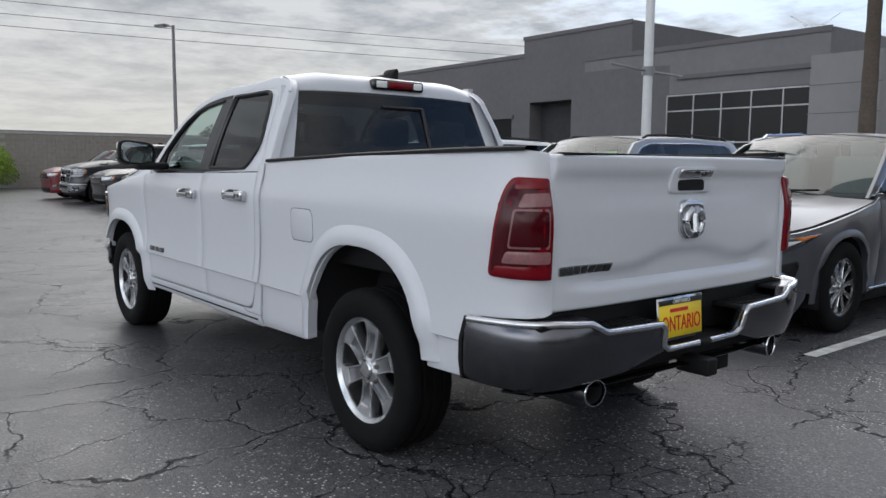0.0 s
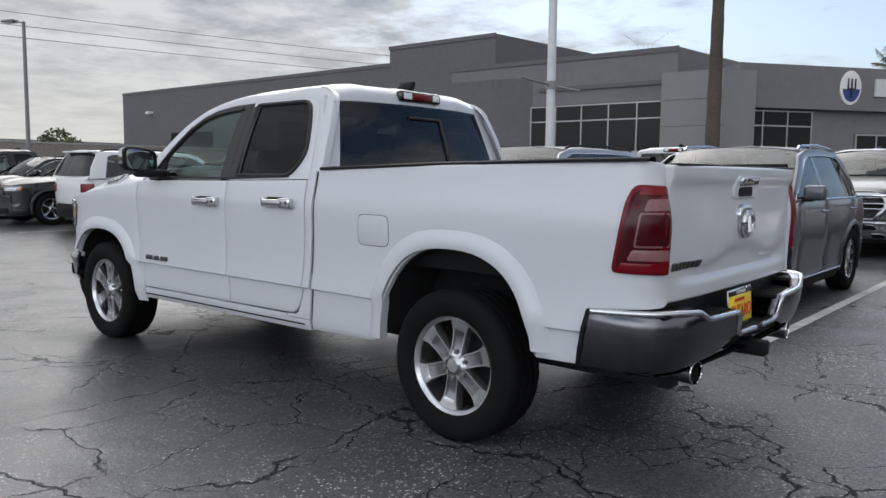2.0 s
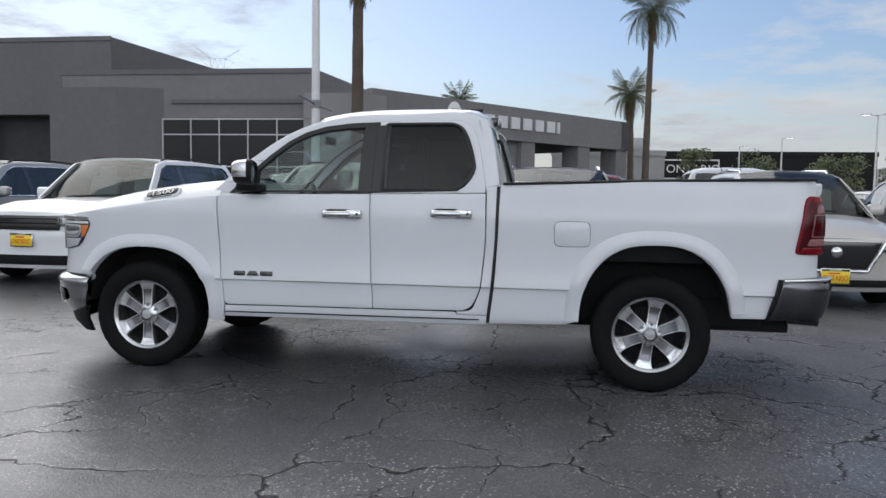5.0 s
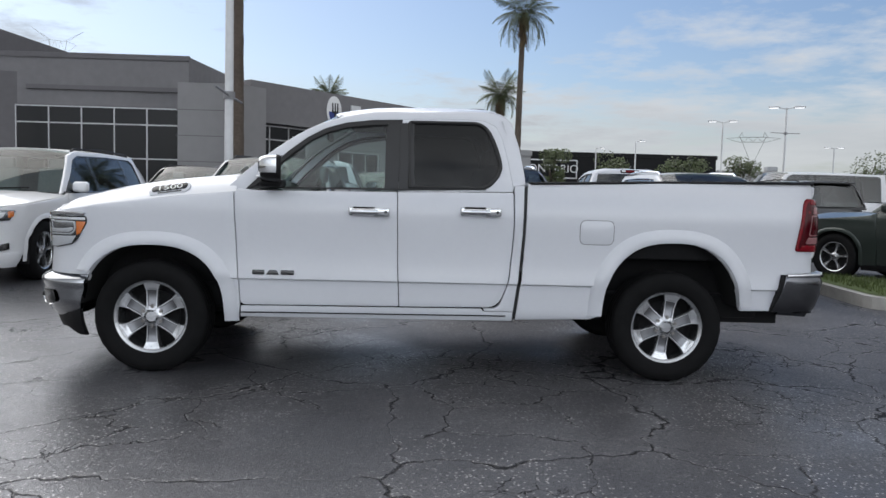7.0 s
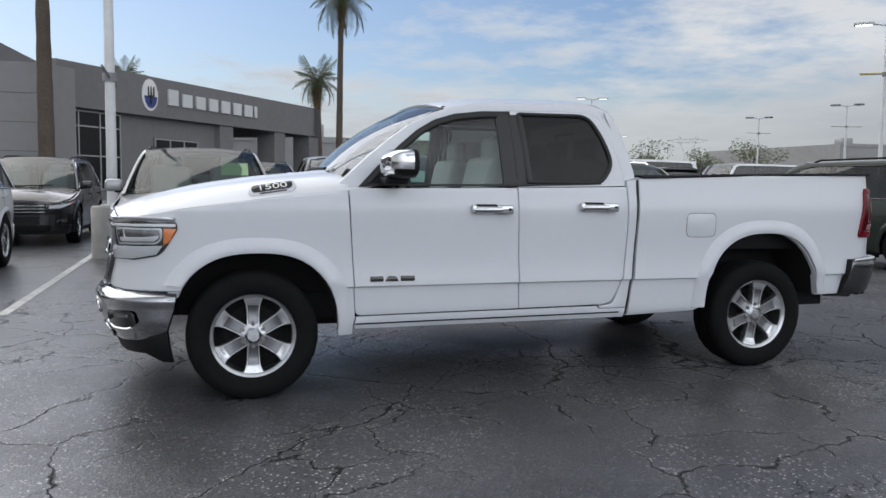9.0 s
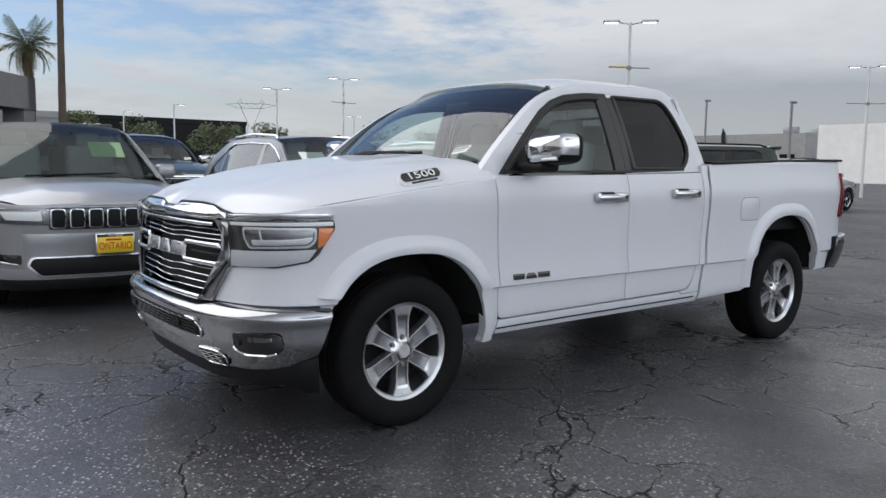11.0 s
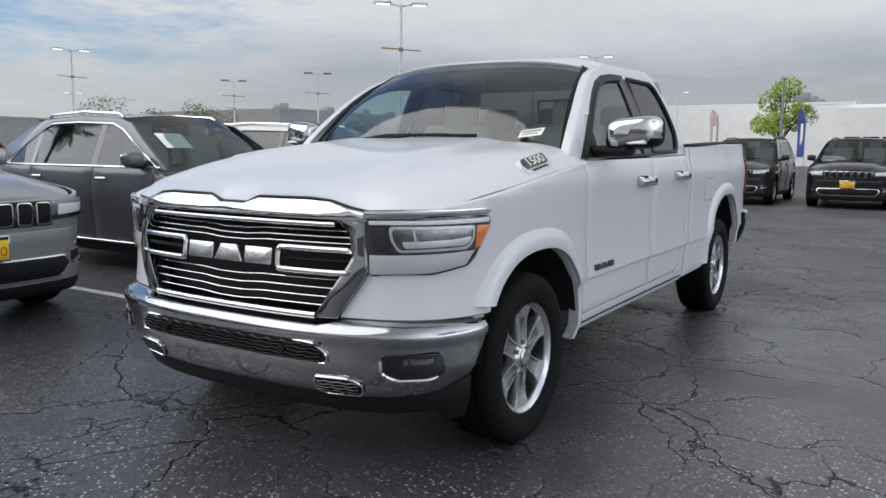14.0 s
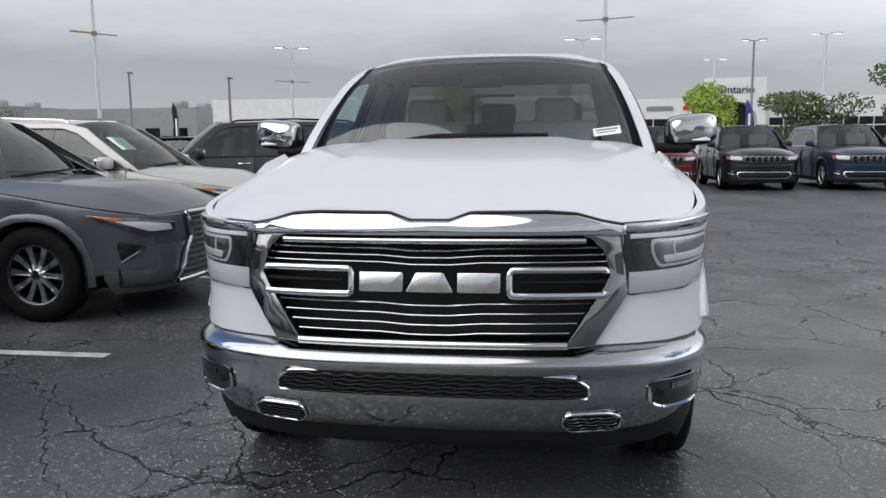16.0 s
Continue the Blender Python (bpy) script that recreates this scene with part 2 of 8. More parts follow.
# ---- mesh helpers ----
def root(name, label, category, group="", kind="", at=None):
    ob = new(name)
    ob.empty_display_size = 0.3
    if at is not None:
        ob.matrix_basis = at
    return tagged(ob, label, category, group, kind)


def part(name, bm, material, parent=None, label="", smooth=True):
    me = bpy.data.meshes.new(name)
    bm.to_mesh(me)
    bm.free()
    me.materials.append(material)
    if smooth:
        me.shade_smooth()
        me.set_sharp_from_angle(angle=radians(46))
    ob = new(name, me)
    ob.parent = parent
    return tagged(ob, label) if label else ob


def same_part(name, src, parent, m, label=""):
    ob = new(name, src.data)
    ob.parent, ob.matrix_basis = parent, m
    return tagged(ob, label) if label else ob


def box(size, at=(0, 0, 0), bevel=0.0, seg=2, bm=None, turn=None):
    bm = bm or bmesh.new()
    m = Matrix.Translation(at) @ (turn or Matrix()) @ Matrix.Diagonal((*size, 1))
    geo = bmesh.ops.create_cube(bm, size=1, matrix=m)
    if bevel:
        edges = {e for v in geo["verts"] for e in v.link_edges}
        bmesh.ops.bevel(bm, geom=list(edges), offset=bevel, segments=seg, affect="EDGES", profile=0.5)
    return bm


def tube(a, b, r0, r1=None, seg=12, bm=None, caps=True):
    bm = bm or bmesh.new()
    a, b = Vector(a), Vector(b)
    d = b - a
    m = Matrix.Translation((a + b) / 2) @ d.to_track_quat("Z", "Y").to_matrix().to_4x4()
    bmesh.ops.create_cone(bm, cap_ends=caps, segments=seg, radius1=r0, radius2=r0 if r1 is None else r1, depth=d.length, matrix=m)
    return bm


def sweep(points, r, seg=6, bm=None, flat=1.0):
    """A rod along points; flat: its height over its width."""
    bm = bm or bmesh.new()
    pts = [Vector(p) for p in points]
    rings = []
    for i, p in enumerate(pts):
        d = (pts[min(i + 1, len(pts) - 1)] - pts[max(i - 1, 0)]).normalized()
        side = d.cross(Vector((0, 0, 1)))
        side = side.normalized() if side.length > 1e-4 else Vector((1, 0, 0))
        above = side.cross(d)
        rings.append([bm.verts.new(p + r * (math.cos(a) * side + flat * math.sin(a) * above)) for a in (2 * math.pi * k / seg for k in range(seg))])
    for a, b in zip(rings, rings[1:]):
        for k in range(seg):
            bm.faces.new((a[k], a[(k + 1) % seg], b[(k + 1) % seg], b[k]))
    bm.faces.new(rings[0][::-1])
    bm.faces.new(rings[-1])
    return bm


def lathe(profile, seg=32, bm=None, axis="y"):
    """Turns (radius, along) pairs round the y axis."""
    bm = bm or bmesh.new()
    rings = []
    for r, a in profile:
        rings.append([bm.verts.new((r * math.cos(2 * math.pi * k / seg), a, r * math.sin(2 * math.pi * k / seg))) for k in range(seg)])
    for p, q in zip(rings, rings[1:]):
        for k in range(seg):
            bm.faces.new((p[k], p[(k + 1) % seg], q[(k + 1) % seg], q[k]))
    return bm


def skin(rows, bm=None, close=False):
    """A surface through rows of points."""
    bm = bm or bmesh.new()
    vs = [[bm.verts.new(p) for p in row] for row in rows]
    for a, b in zip(vs, vs[1:]):
        n = len(a)
        for k in range(n if close else n - 1):
            bm.faces.new((a[k], a[(k + 1) % n], b[(k + 1) % n], b[k]))
    return bm


def thicken(bm, t):
    bmesh.ops.recalc_face_normals(bm, faces=bm.faces)
    bmesh.ops.solidify(bm, geom=list(bm.faces), thickness=t)
    return bm


def mirrored(bm):
    """The same mesh on the other side of y = 0."""
    two = bm.copy()
    bmesh.ops.scale(two, vec=(1, -1, 1), verts=two.verts)
    bmesh.ops.reverse_faces(two, faces=two.faces)
    return two


def both(name, bm, material, parent, label="", smooth=True):
    """A left and a right part."""
    other = mirrored(bm)
    return part(name, bm, material, parent, label, smooth), part(name, other, material, parent, label, smooth)


def rounded(outline, r, seg=4):
    """An outline with its corners rounded; r: one radius, or one for each corner."""
    n, out = len(outline), []
    rs = r if isinstance(r, (list, tuple)) else [r] * n
    for i in range(n):
        p, a, b = (np.array(outline[k % n], float) for k in (i, i - 1, i + 1))
        la, lb = np.linalg.norm(a - p), np.linalg.norm(b - p)
        q = min(rs[i], 0.45 * la, 0.45 * lb)
        if q < 1e-4:
            out.append(tuple(p))
            continue
        s, e = p + (a - p) / la * q, p + (b - p) / lb * q
        for k in range(seg + 1):
            w = k / seg
            out.append(tuple((1 - w) ** 2 * s + 2 * w * (1 - w) * p + w * w * e))
    return out


def sheet(outline, place, depth=0.02, step=0.12, bevel=0.004, vstep=None, cuts=()):
    """A panel: the outline (u, v), laid on a curved surface by place(u, v, d), with its edges turned in by depth."""
    bm = bmesh.new()
    vs = [bm.verts.new((u, v, 0)) for u, v in outline]
    bm.faces.new(vs)
    us, ws = [p[0] for p in outline], [p[1] for p in outline]
    for lo, hi, no, st in ((min(us), max(us), (1, 0, 0), step), (min(ws), max(ws), (0, 1, 0), vstep or step)):
        n = int((hi - lo) / st)
        for k in range(1, n + 1):
            c = lo + (hi - lo) * k / (n + 1)
            bmesh.ops.bisect_plane(bm, geom=list(bm.verts) + list(bm.edges) + list(bm.faces), plane_co=(c * no[0], c * no[1], 0), plane_no=no, dist=1e-5)
    for c in cuts:
        if min(ws) < c < max(ws):
            bmesh.ops.bisect_plane(bm, geom=list(bm.verts) + list(bm.edges) + list(bm.faces), plane_co=(0, c, 0), plane_no=(0, 1, 0), dist=1e-5)
    flat = {v: (v.co.x, v.co.y) for v in bm.verts}
    rim = []
    if depth:
        edges = [e for e in bm.edges if len(e.link_faces) == 1]
        geo = bmesh.ops.extrude_edge_only(bm, edges=edges)["geom"]
        ring = [v for v in geo if isinstance(v, bmesh.types.BMVert)]
        for v in ring:
            flat[v] = (v.co.x, v.co.y)
        deep = set(ring)
        rim = edges
    else:
        deep = set()
    for v, (u, w) in flat.items():
        v.co = place(u, w, depth if v in deep else 0.0)
    bmesh.ops.recalc_face_normals(bm, faces=bm.faces)
    if bevel and rim:
        bmesh.ops.bevel(bm, geom=rim, offset=bevel, segments=2, affect="EDGES", profile=0.5)
    return bm


def spline(points, n=240):
    """A smooth curve through points, as an array."""
    p = np.array(points, float)
    p = np.vstack([2 * p[0] - p[1], p, 2 * p[-1] - p[-2]])
    out = []
    m = len(p) - 3
    per = max(2, n // m)
    for i in range(m):
        a, b, c, d = p[i:i + 4]
        for t in np.arange(per) / per:
            out.append(0.5 * (2 * b + (c - a) * t + (2 * a - 5 * b + 4 * c - d) * t * t + (3 * b - a - 3 * c + d) * t ** 3))
    out.append(p[-2])
    return np.array(out)


class Shell:
    """The upright skin of a car's left half: u runs along its plan from the nose's middle to the tail's, and equals x along the side."""

    def __init__(self, plan, inset, zero=0.0):
        c = spline(plan)
        s = np.r_[0, np.cumsum(np.hypot(*np.diff(c, axis=0).T))]
        k = np.argmin(abs(c[:, 0] - zero) + 10 * (c[:, 1] < 0.6 * c[:, 1].max()))
        self.u, self.c = s - s[k] + c[k, 0], c
        t = np.gradient(c, axis=0)
        t /= np.linalg.norm(t, axis=1)[:, None]
        self.n = np.stack([-t[:, 1], t[:, 0]], 1)
        self.inset = np.array(inset, float)

    def front(self, y):
        """The u of the place on the nose at that half width."""
        m = np.argmax(self.c[:, 1])
        k = np.argmin(abs(self.c[:m, 1] - y))
        return float(self.u[k])

    def rear(self, y):
        m = np.argmax(self.c[:, 1])
        k = m + np.argmin(abs(self.c[m:, 1] - y))
        return float(self.u[k])

    def __call__(self, u, z, d=0.0):
        x, y = np.interp(u, self.u, self.c[:, 0]), np.interp(u, self.u, self.c[:, 1])
        nx, ny = np.interp(u, self.u, self.n[:, 0]), np.interp(u, self.u, self.n[:, 1])
        i = np.interp(z, self.inset[:, 0], self.inset[:, 1]) + d
        return Vector((x - nx * i, -max(y - ny * i, 0.0), z))


def arch(cx, cz, rx, rz, low_a, low_b, n=18, power=2.3):
    """Points over a wheel arch from its front foot to its rear foot, at heights low_a and low_b."""
    def foot(low):
        return math.asin(min(1, max(-1, (low - cz) / rz)))
    out = []
    a0, a1 = math.pi - foot(low_a), foot(low_b)
    for k in range(n + 1):
        a = a0 + (a1 - a0) * k / n
        ca, sa = math.cos(a), math.sin(a)
        out.append((cx + rx * math.copysign(abs(ca) ** (2 / power), ca), cz + rz * math.copysign(abs(sa) ** (2 / power), sa)))
    return out

# ---- ground ----
def asphalt():
    m = mat("cracked_asphalt", (0.050, 0.050, 0.053), 0.55)
    t = m.node_tree
    N, L, b = t.nodes, t.links, t.nodes["Principled BSDF"]
    tc = N.new("ShaderNodeTexCoord")

    def noise_(sc, det=5, rough=0.55, src=None):
        n = N.new("ShaderNodeTexNoise")
        n.inputs["Scale"].default_value, n.inputs["Detail"].default_value, n.inputs["Roughness"].default_value = sc, det, rough
        L.new(src or tc.outputs["Object"], n.inputs["Vector"])
        return n

    def rng(src, a, b_, c, d):
        r = N.new("ShaderNodeMapRange")
        for i, v in enumerate((a, b_, c, d), 1):
            r.inputs[i].default_value = v
        L.new(src, r.inputs[0])
        return r.outputs[0]

    def op(kind, a, c):
        n = N.new("ShaderNodeMath")
        n.operation = kind
        for i, v in enumerate((a, c)):
            if isinstance(v, (int, float)):
                n.inputs[i].default_value = v
            else:
                L.new(v, n.inputs[i])
        return n.outputs[0]

    stone, patch, damp = noise_(110, 3, 0.7), noise_(0.55, 6), noise_(0.16, 5, 0.6)
    vor = N.new("ShaderNodeTexVoronoi")
    vor.inputs["Scale"].default_value = 125
    L.new(tc.outputs["Object"], vor.inputs["Vector"])

    def bent(*bends):
        """The place, pushed about by noise at several sizes."""
        v = tc.outputs["Object"]
        for sc, amp in bends:
            n, off, scl, add = noise_(sc, 4, 0.6), N.new("ShaderNodeVectorMath"), N.new("ShaderNodeVectorMath"), N.new("ShaderNodeVectorMath")
            off.operation, off.inputs[1].default_value = "SUBTRACT", (0.5, 0.5, 0.5)
            L.new(n.outputs["Color"], off.inputs[0])
            scl.operation, scl.inputs[3].default_value = "SCALE", amp
            L.new(off.outputs[0], scl.inputs[0])
            add.operation = "ADD"
            L.new(v, add.inputs[0])
            L.new(scl.outputs[0], add.inputs[1])
            v = add.outputs[0]
        return v

    # cracks: the borders of bent cells; long ones, branches, and crazed patches
    def crack_net(sc, wide, bends, mask, fade=0.0):
        v = N.new("ShaderNodeTexVoronoi")
        v.feature = "DISTANCE_TO_EDGE"
        v.inputs["Scale"].default_value = sc
        L.new(bent(*bends), v.inputs["Vector"])
        w = rng(noise_(2.1, 3).outputs[0], 0.35, 0.68, wide * 0.35, wide * 1.5)
        near = op("DIVIDE", v.outputs["Distance"], op("MULTIPLY", w, sc))
        return op("MULTIPLY", rng(near, 0.15, 1.0, 1.0, 0.0), rng(noise_(*mask[:2]).outputs[0], mask[2], mask[3], fade, 1.0)), op("MULTIPLY", rng(near, 1.0, 5.5, 1.0, 0.0), rng(noise_(*mask[:2]).outputs[0], mask[2], mask[3], fade, 1.0))

    long_c, long_w = crack_net(0.50, 0.0125, ((0.8, 0.9), (5.0, 0.13), (24.0, 0.022)), (0.55, 3, 0.36, 0.46), 0.12)
    mid_c, mid_w = crack_net(1.15, 0.0080, ((1.1, 0.55), (7.0, 0.10), (30.0, 0.018)), (0.40, 3, 0.46, 0.53))
    fine_c, fine_w = crack_net(4.6, 0.0052, ((3.0, 0.20), (16.0, 0.04)), (0.62, 4, 0.545, 0.60))
    crack = op("MAXIMUM", op("MAXIMUM", long_c, mid_c), fine_c)
    worn = op("MAXIMUM", long_w, op("MULTIPLY", mid_w, 0.7))
    ramp = N.new("ShaderNodeValToRGB")
    e = ramp.color_ramp.elements
    e[0].position, e[0].color = 0.34, (0.023, 0.0235, 0.0285, 1)
    e[1].position, e[1].color = 0.66, (0.086, 0.086, 0.095, 1)
    L.new(op("ADD", op("ADD", op("MULTIPLY", patch.outputs[0], 0.50), op("MULTIPLY", stone.outputs[0], 0.50)), op("MULTIPLY", worn, 0.06)), ramp.inputs[0])
    # pale chips of stone in the worn binder
    chip = op("MULTIPLY", rng(vor.outputs["Color"], 0.62, 0.74, 0.0, 1.0), op("ADD", rng(patch.outputs[0], 0.42, 0.60, 0.18, 0.75), op("MULTIPLY", worn, 0.3)))
    m1 = N.new("ShaderNodeMix")
    m1.data_type = "RGBA"
    L.new(chip, m1.inputs[0])
    L.new(ramp.outputs[0], m1.inputs[6])
    m1.inputs[7].default_value = (0.165, 0.163, 0.168, 1)
    # single pale stones laid bare where the binder has gone
    peb = N.new("ShaderNodeTexVoronoi")
    peb.inputs["Scale"].default_value = 58
    L.new(tc.outputs["Object"], peb.inputs["Vector"])
    bare = op("ADD", rng(noise_(0.7, 4).outputs[0], 0.42, 0.62, 0.15, 1.0), op("MULTIPLY", worn, 0.5))
    pale = op("MULTIPLY", op("MULTIPLY", rng(peb.outputs["Color"], 0.66, 0.70, 0.0, 1.0), rng(peb.outputs["Distance"], 0.30, 0.42, 1.0, 0.0)), bare)
    dark_ = op("MULTIPLY", rng(peb.outputs["Color"], 0.36, 0.32, 0.0, 1.0), rng(peb.outputs["Distance"], 0.35, 0.50, 0.75, 0.0))
    m3 = N.new("ShaderNodeMix")
    m3.data_type = "RGBA"
    L.new(pale, m3.inputs[0])
    L.new(m1.outputs[2], m3.inputs[6])
    m3.inputs[7].default_value = (0.50, 0.49, 0.48, 1)
    m4 = N.new("ShaderNodeMix")
    m4.data_type = "RGBA"
    L.new(dark_, m4.inputs[0])
    L.new(m3.outputs[2], m4.inputs[6])
    m4.inputs[7].default_value = (0.016, 0.016, 0.018, 1)
    m2 = N.new("ShaderNodeMix")
    m2.data_type = "RGBA"
    L.new(crack, m2.inputs[0])
    L.new(m4.outputs[2], m2.inputs[6])
    m2.inputs[7].default_value = (0.007, 0.007, 0.008, 1)
    L.new(m2.outputs[2], b.inputs["Base Color"])
    # the end of the lot towards -x is still damp from rain, in patches
    place = N.new("ShaderNodeSeparateXYZ")
    L.new(tc.outputs["Object"], place.inputs[0])
    wet = rng(op("ADD", op("MULTIPLY", damp.outputs[0], 1.0), op("ADD", op("MULTIPLY", place.outputs[0], -0.035), op("MULTIPLY", noise_(1.6, 5).outputs[0], 0.55))), 0.66, 0.92, 0.0, 1.0)
    L.new(op("ADD", rng(wet, 0.0, 1.0, 0.46, 0.22), op("MULTIPLY", stone.outputs[0], 0.16)), b.inputs["Roughness"])
    L.new(op("MULTIPLY", wet, 0.36), b.inputs["Coat Weight"])
    b.inputs["Coat Roughness"].default_value = 0.20
    bump = N.new("ShaderNodeBump")
    bump.inputs["Strength"].default_value, bump.inputs["Distance"].default_value = 0.55, 0.010
    L.new(rng(crack, 0.0, 0.4, 0.38, 0.05), b.inputs["Specular IOR Level"])
    hgt = op("SUBTRACT", op("ADD", op("ADD", op("MULTIPLY", vor.outputs["Distance"], 0.22), op("ADD", op("MULTIPLY", noise_(4.0, 5).outputs[0], 1.3), op("MULTIPLY", noise_(38.0, 3).outputs[0], 0.35))), op("MULTIPLY", patch.outputs[0], 0.5)), op("ADD", op("MULTIPLY", crack, 1.3), op("MULTIPLY", worn, 0.25)))
    L.new(hgt, bump.inputs["Height"])
    L.new(bump.outputs[0], b.inputs["Normal"])
    L.new(bump.outputs[0], b.inputs["Coat Normal"])
    return m


ASPHALT = asphalt()
bm = bmesh.new()
bmesh.ops.create_grid(bm, x_segments=8, y_segments=8, size=900)
tagged(part("ground", bm, ASPHALT), "dark grey cracked asphalt car park with damp patches", "ground", kind="structure")


def flat_strip(x0, y0, x1, y1, z=0.004):
    bm = bmesh.new()
    n = max(2, int(max(abs(x1 - x0), abs(y1 - y0)) / 0.5))
    long_y = abs(y1 - y0) > abs(x1 - x0)
    rows = []
    for k in range(n + 1):
        w = k / n
        if long_y:
            rows.append([(x0, y0 + (y1 - y0) * w, z), (x1, y0 + (y1 - y0) * w, z)])
        else:
            rows.append([(x0 + (x1 - x0) * w, y0, z), (x0 + (x1 - x0) * w, y1, z)])
    return skin(rows, bm)


for xx, ya, yb in ((2.05, 2.55, 14.8), (-0.85, 2.45, 8.0), (-4.05, 2.5, 9.0), (-7.1, 2.6, 8.0), (-10.1, 2.6, 8.0), (-13.0, 2.6, 8.0), (-16.0, 2.6, 8.0), (-19.0, 2.6, 8.0)):
    tagged(part("parking_line", flat_strip(xx - 0.05, ya, xx + 0.05, yb), WHITELINE), "worn white painted parking line on asphalt", "parking line", "parking lines", "structure")

# planted island with its kerb
isl = rounded([(5.35, 2.7), (6.9, 3.1), (7.0, 5.0), (5.7, 6.4)], [0.5, 0.5, 0.3, 0.3], 6)
bm = bmesh.new()
f = bm.faces.new([bm.verts.new((x, y, 0.0)) for x, y in isl])
bmesh.ops.extrude_face_region(bm, geom=[f])
for v in list(bm.verts)[len(isl):]:
    v.co.z = 0.15
bmesh.ops.recalc_face_normals(bm, faces=bm.faces)
island = tagged(part("kerb", bm, CONCRETE, smooth=False), "concrete kerb round a planted island", "kerb", kind="structure")
c0 = (sum(p[0] for p in isl) / len(isl), sum(p[1] for p in isl) / len(isl))
bm = bmesh.new()
bm.faces.new([bm.verts.new((c0[0] + (x - c0[0]) * 0.86, c0[1] + (y - c0[1]) * 0.95, 0.156)) for x, y in isl])
tagged(part("turf", bm, GRASS), "green turf on the island", "grass", kind="structure")
bm = bmesh.new()
rg = random.Random(4)
for k in range(2600):
    a, b_ = rg.random(), rg.random()
    x, y = 5.6 + 1.3 * a, 2.9 + 3.3 * b_
    if x < 5.62 + (y - 2.9) * 0.09 or y < 2.95 + (x - 5.4) * 0.25 or y > 6.1 - (x - 5.7) * 0.95:
        continue
    h, w, t = 0.035 + 0.04 * rg.random(), 0.006, rg.random() * 6.28
    dx, dy = math.cos(t) * w, math.sin(t) * w
    vs = [bm.verts.new(p) for p in ((x - dx, y - dy, 0.155), (x + dx, y + dy, 0.155), (x + dy * 3, y - dx * 3, 0.155 + h))]
    bm.faces.new(vs)
tagged(part("grass_blades", bm, GRASS), "short green grass blades", "grass", kind="stuff")


# ---- the grey showroom ----
def prism(outline, z0, z1, bm=None):
    bm = bm or bmesh.new()
    lo = [bm.verts.new((x, y, z0)) for x, y in outline]
    hi = [bm.verts.new((x, y, z1)) for x, y in outline]
    n = len(outline)
    for k in range(n):
        bm.faces.new((lo[k], lo[(k + 1) % n], hi[(k + 1) % n], hi[k]))
    bm.faces.new(hi)
    bm.faces.new(lo[::-1])
    bmesh.ops.recalc_face_normals(bm, faces=bm.faces)
    return bm


def along(p0, p1, a, out=0.0):
    """A point a metres from p0 towards p1, out metres in front of that wall."""
    d = (Vector(p1) - Vector(p0)).normalized()
    n = Vector((d.y, -d.x))
    q = Vector(p0) + d * a + n * out
    return q.x, q.y


def wall_box(p0, p1, a0, a1, z0, z1, out0, out1, bm=None):
    """A block lying on the wall p0-p1 from a0 to a1 along it, between two distances in front of it."""
    return prism([along(p0, p1, a0, out0), along(p0, p1, a1, out0), along(p0, p1, a1, out1), along(p0, p1, a0, out1)], z0, z1, bm)


def glazing(parent, p0, p1, a0, a1, levels, cols):
    """A window: a recessed-looking frame of mullions with its panes."""
    z0, z1, rows = levels[0], levels[-1], len(levels) - 1
    win = part("window", wall_box(p0, p1, a0 - 0.08, a1 + 0.08, z0 - 0.08, z1 + 0.08, 0.0, 0.03), WALLDARK, parent, smooth=False)
    for i in range(cols):
        for j in range(rows):
            u0, u1 = a0 + (a1 - a0) * i / cols, a0 + (a1 - a0) * (i + 1) / cols
            part("pane", wall_box(p0, p1, u0 + 0.03, u1 - 0.03, levels[j] + 0.03, levels[j + 1] - 0.03, 0.03, 0.05), WINDARK, win, smooth=False)
    bm = bmesh.new()
    for i in range(cols + 1):
        u = a0 + (a1 - a0) * i / cols
        wall_box(p0, p1, u - 0.03, u + 0.03, z0 - 0.03, z1 + 0.03, 0.03, 0.09, bm)
    for v in levels:
        wall_box(p0, p1, a0, a1, v - 0.03, v + 0.03, 0.031, 0.088, bm)
    part("mullion", bm, MULLION, win, smooth=False)
    return win


show = root("showroom_building", "dark grey rendered car showroom with stepped flat roofs and black windows", "building")
A, B = (-24.4, 30.4), (-11.0, 30.4)
part("wall", prism([(-68, 33.6), (-32, 33.6), (-32, 58), (-68, 58)], 0, 8.5), WALLDARK, show, smooth=False)
part("wall", prism([(-32.1, 33.3), (-23.5, 33.3), (-21.5, 60), (-32.1, 60)], 0, 9.5), WALLDARK, show, smooth=False)
part("wall", prism([A, B, (-9.0, 56), (-24.4, 56)], 0, 7.2), WALLGREY, show, smooth=False)
part("parapet", wall_box(A, B, -0.05, 13.45, 7.0, 7.24, 0.0, 0.06), WALLDARK, show, smooth=False)
part("parapet", wall_box((-32.1, 33.3), (-23.5, 33.3), -0.05, 8.65, 9.3, 9.54, 0.0, 0.06), WALLDARK, show, smooth=False)
part("parapet", wall_box((-68, 33.6), (-32, 33.6), 0, 35.9, 8.3, 8.54, 0.0, 0.06), WALLDARK, show, smooth=False)
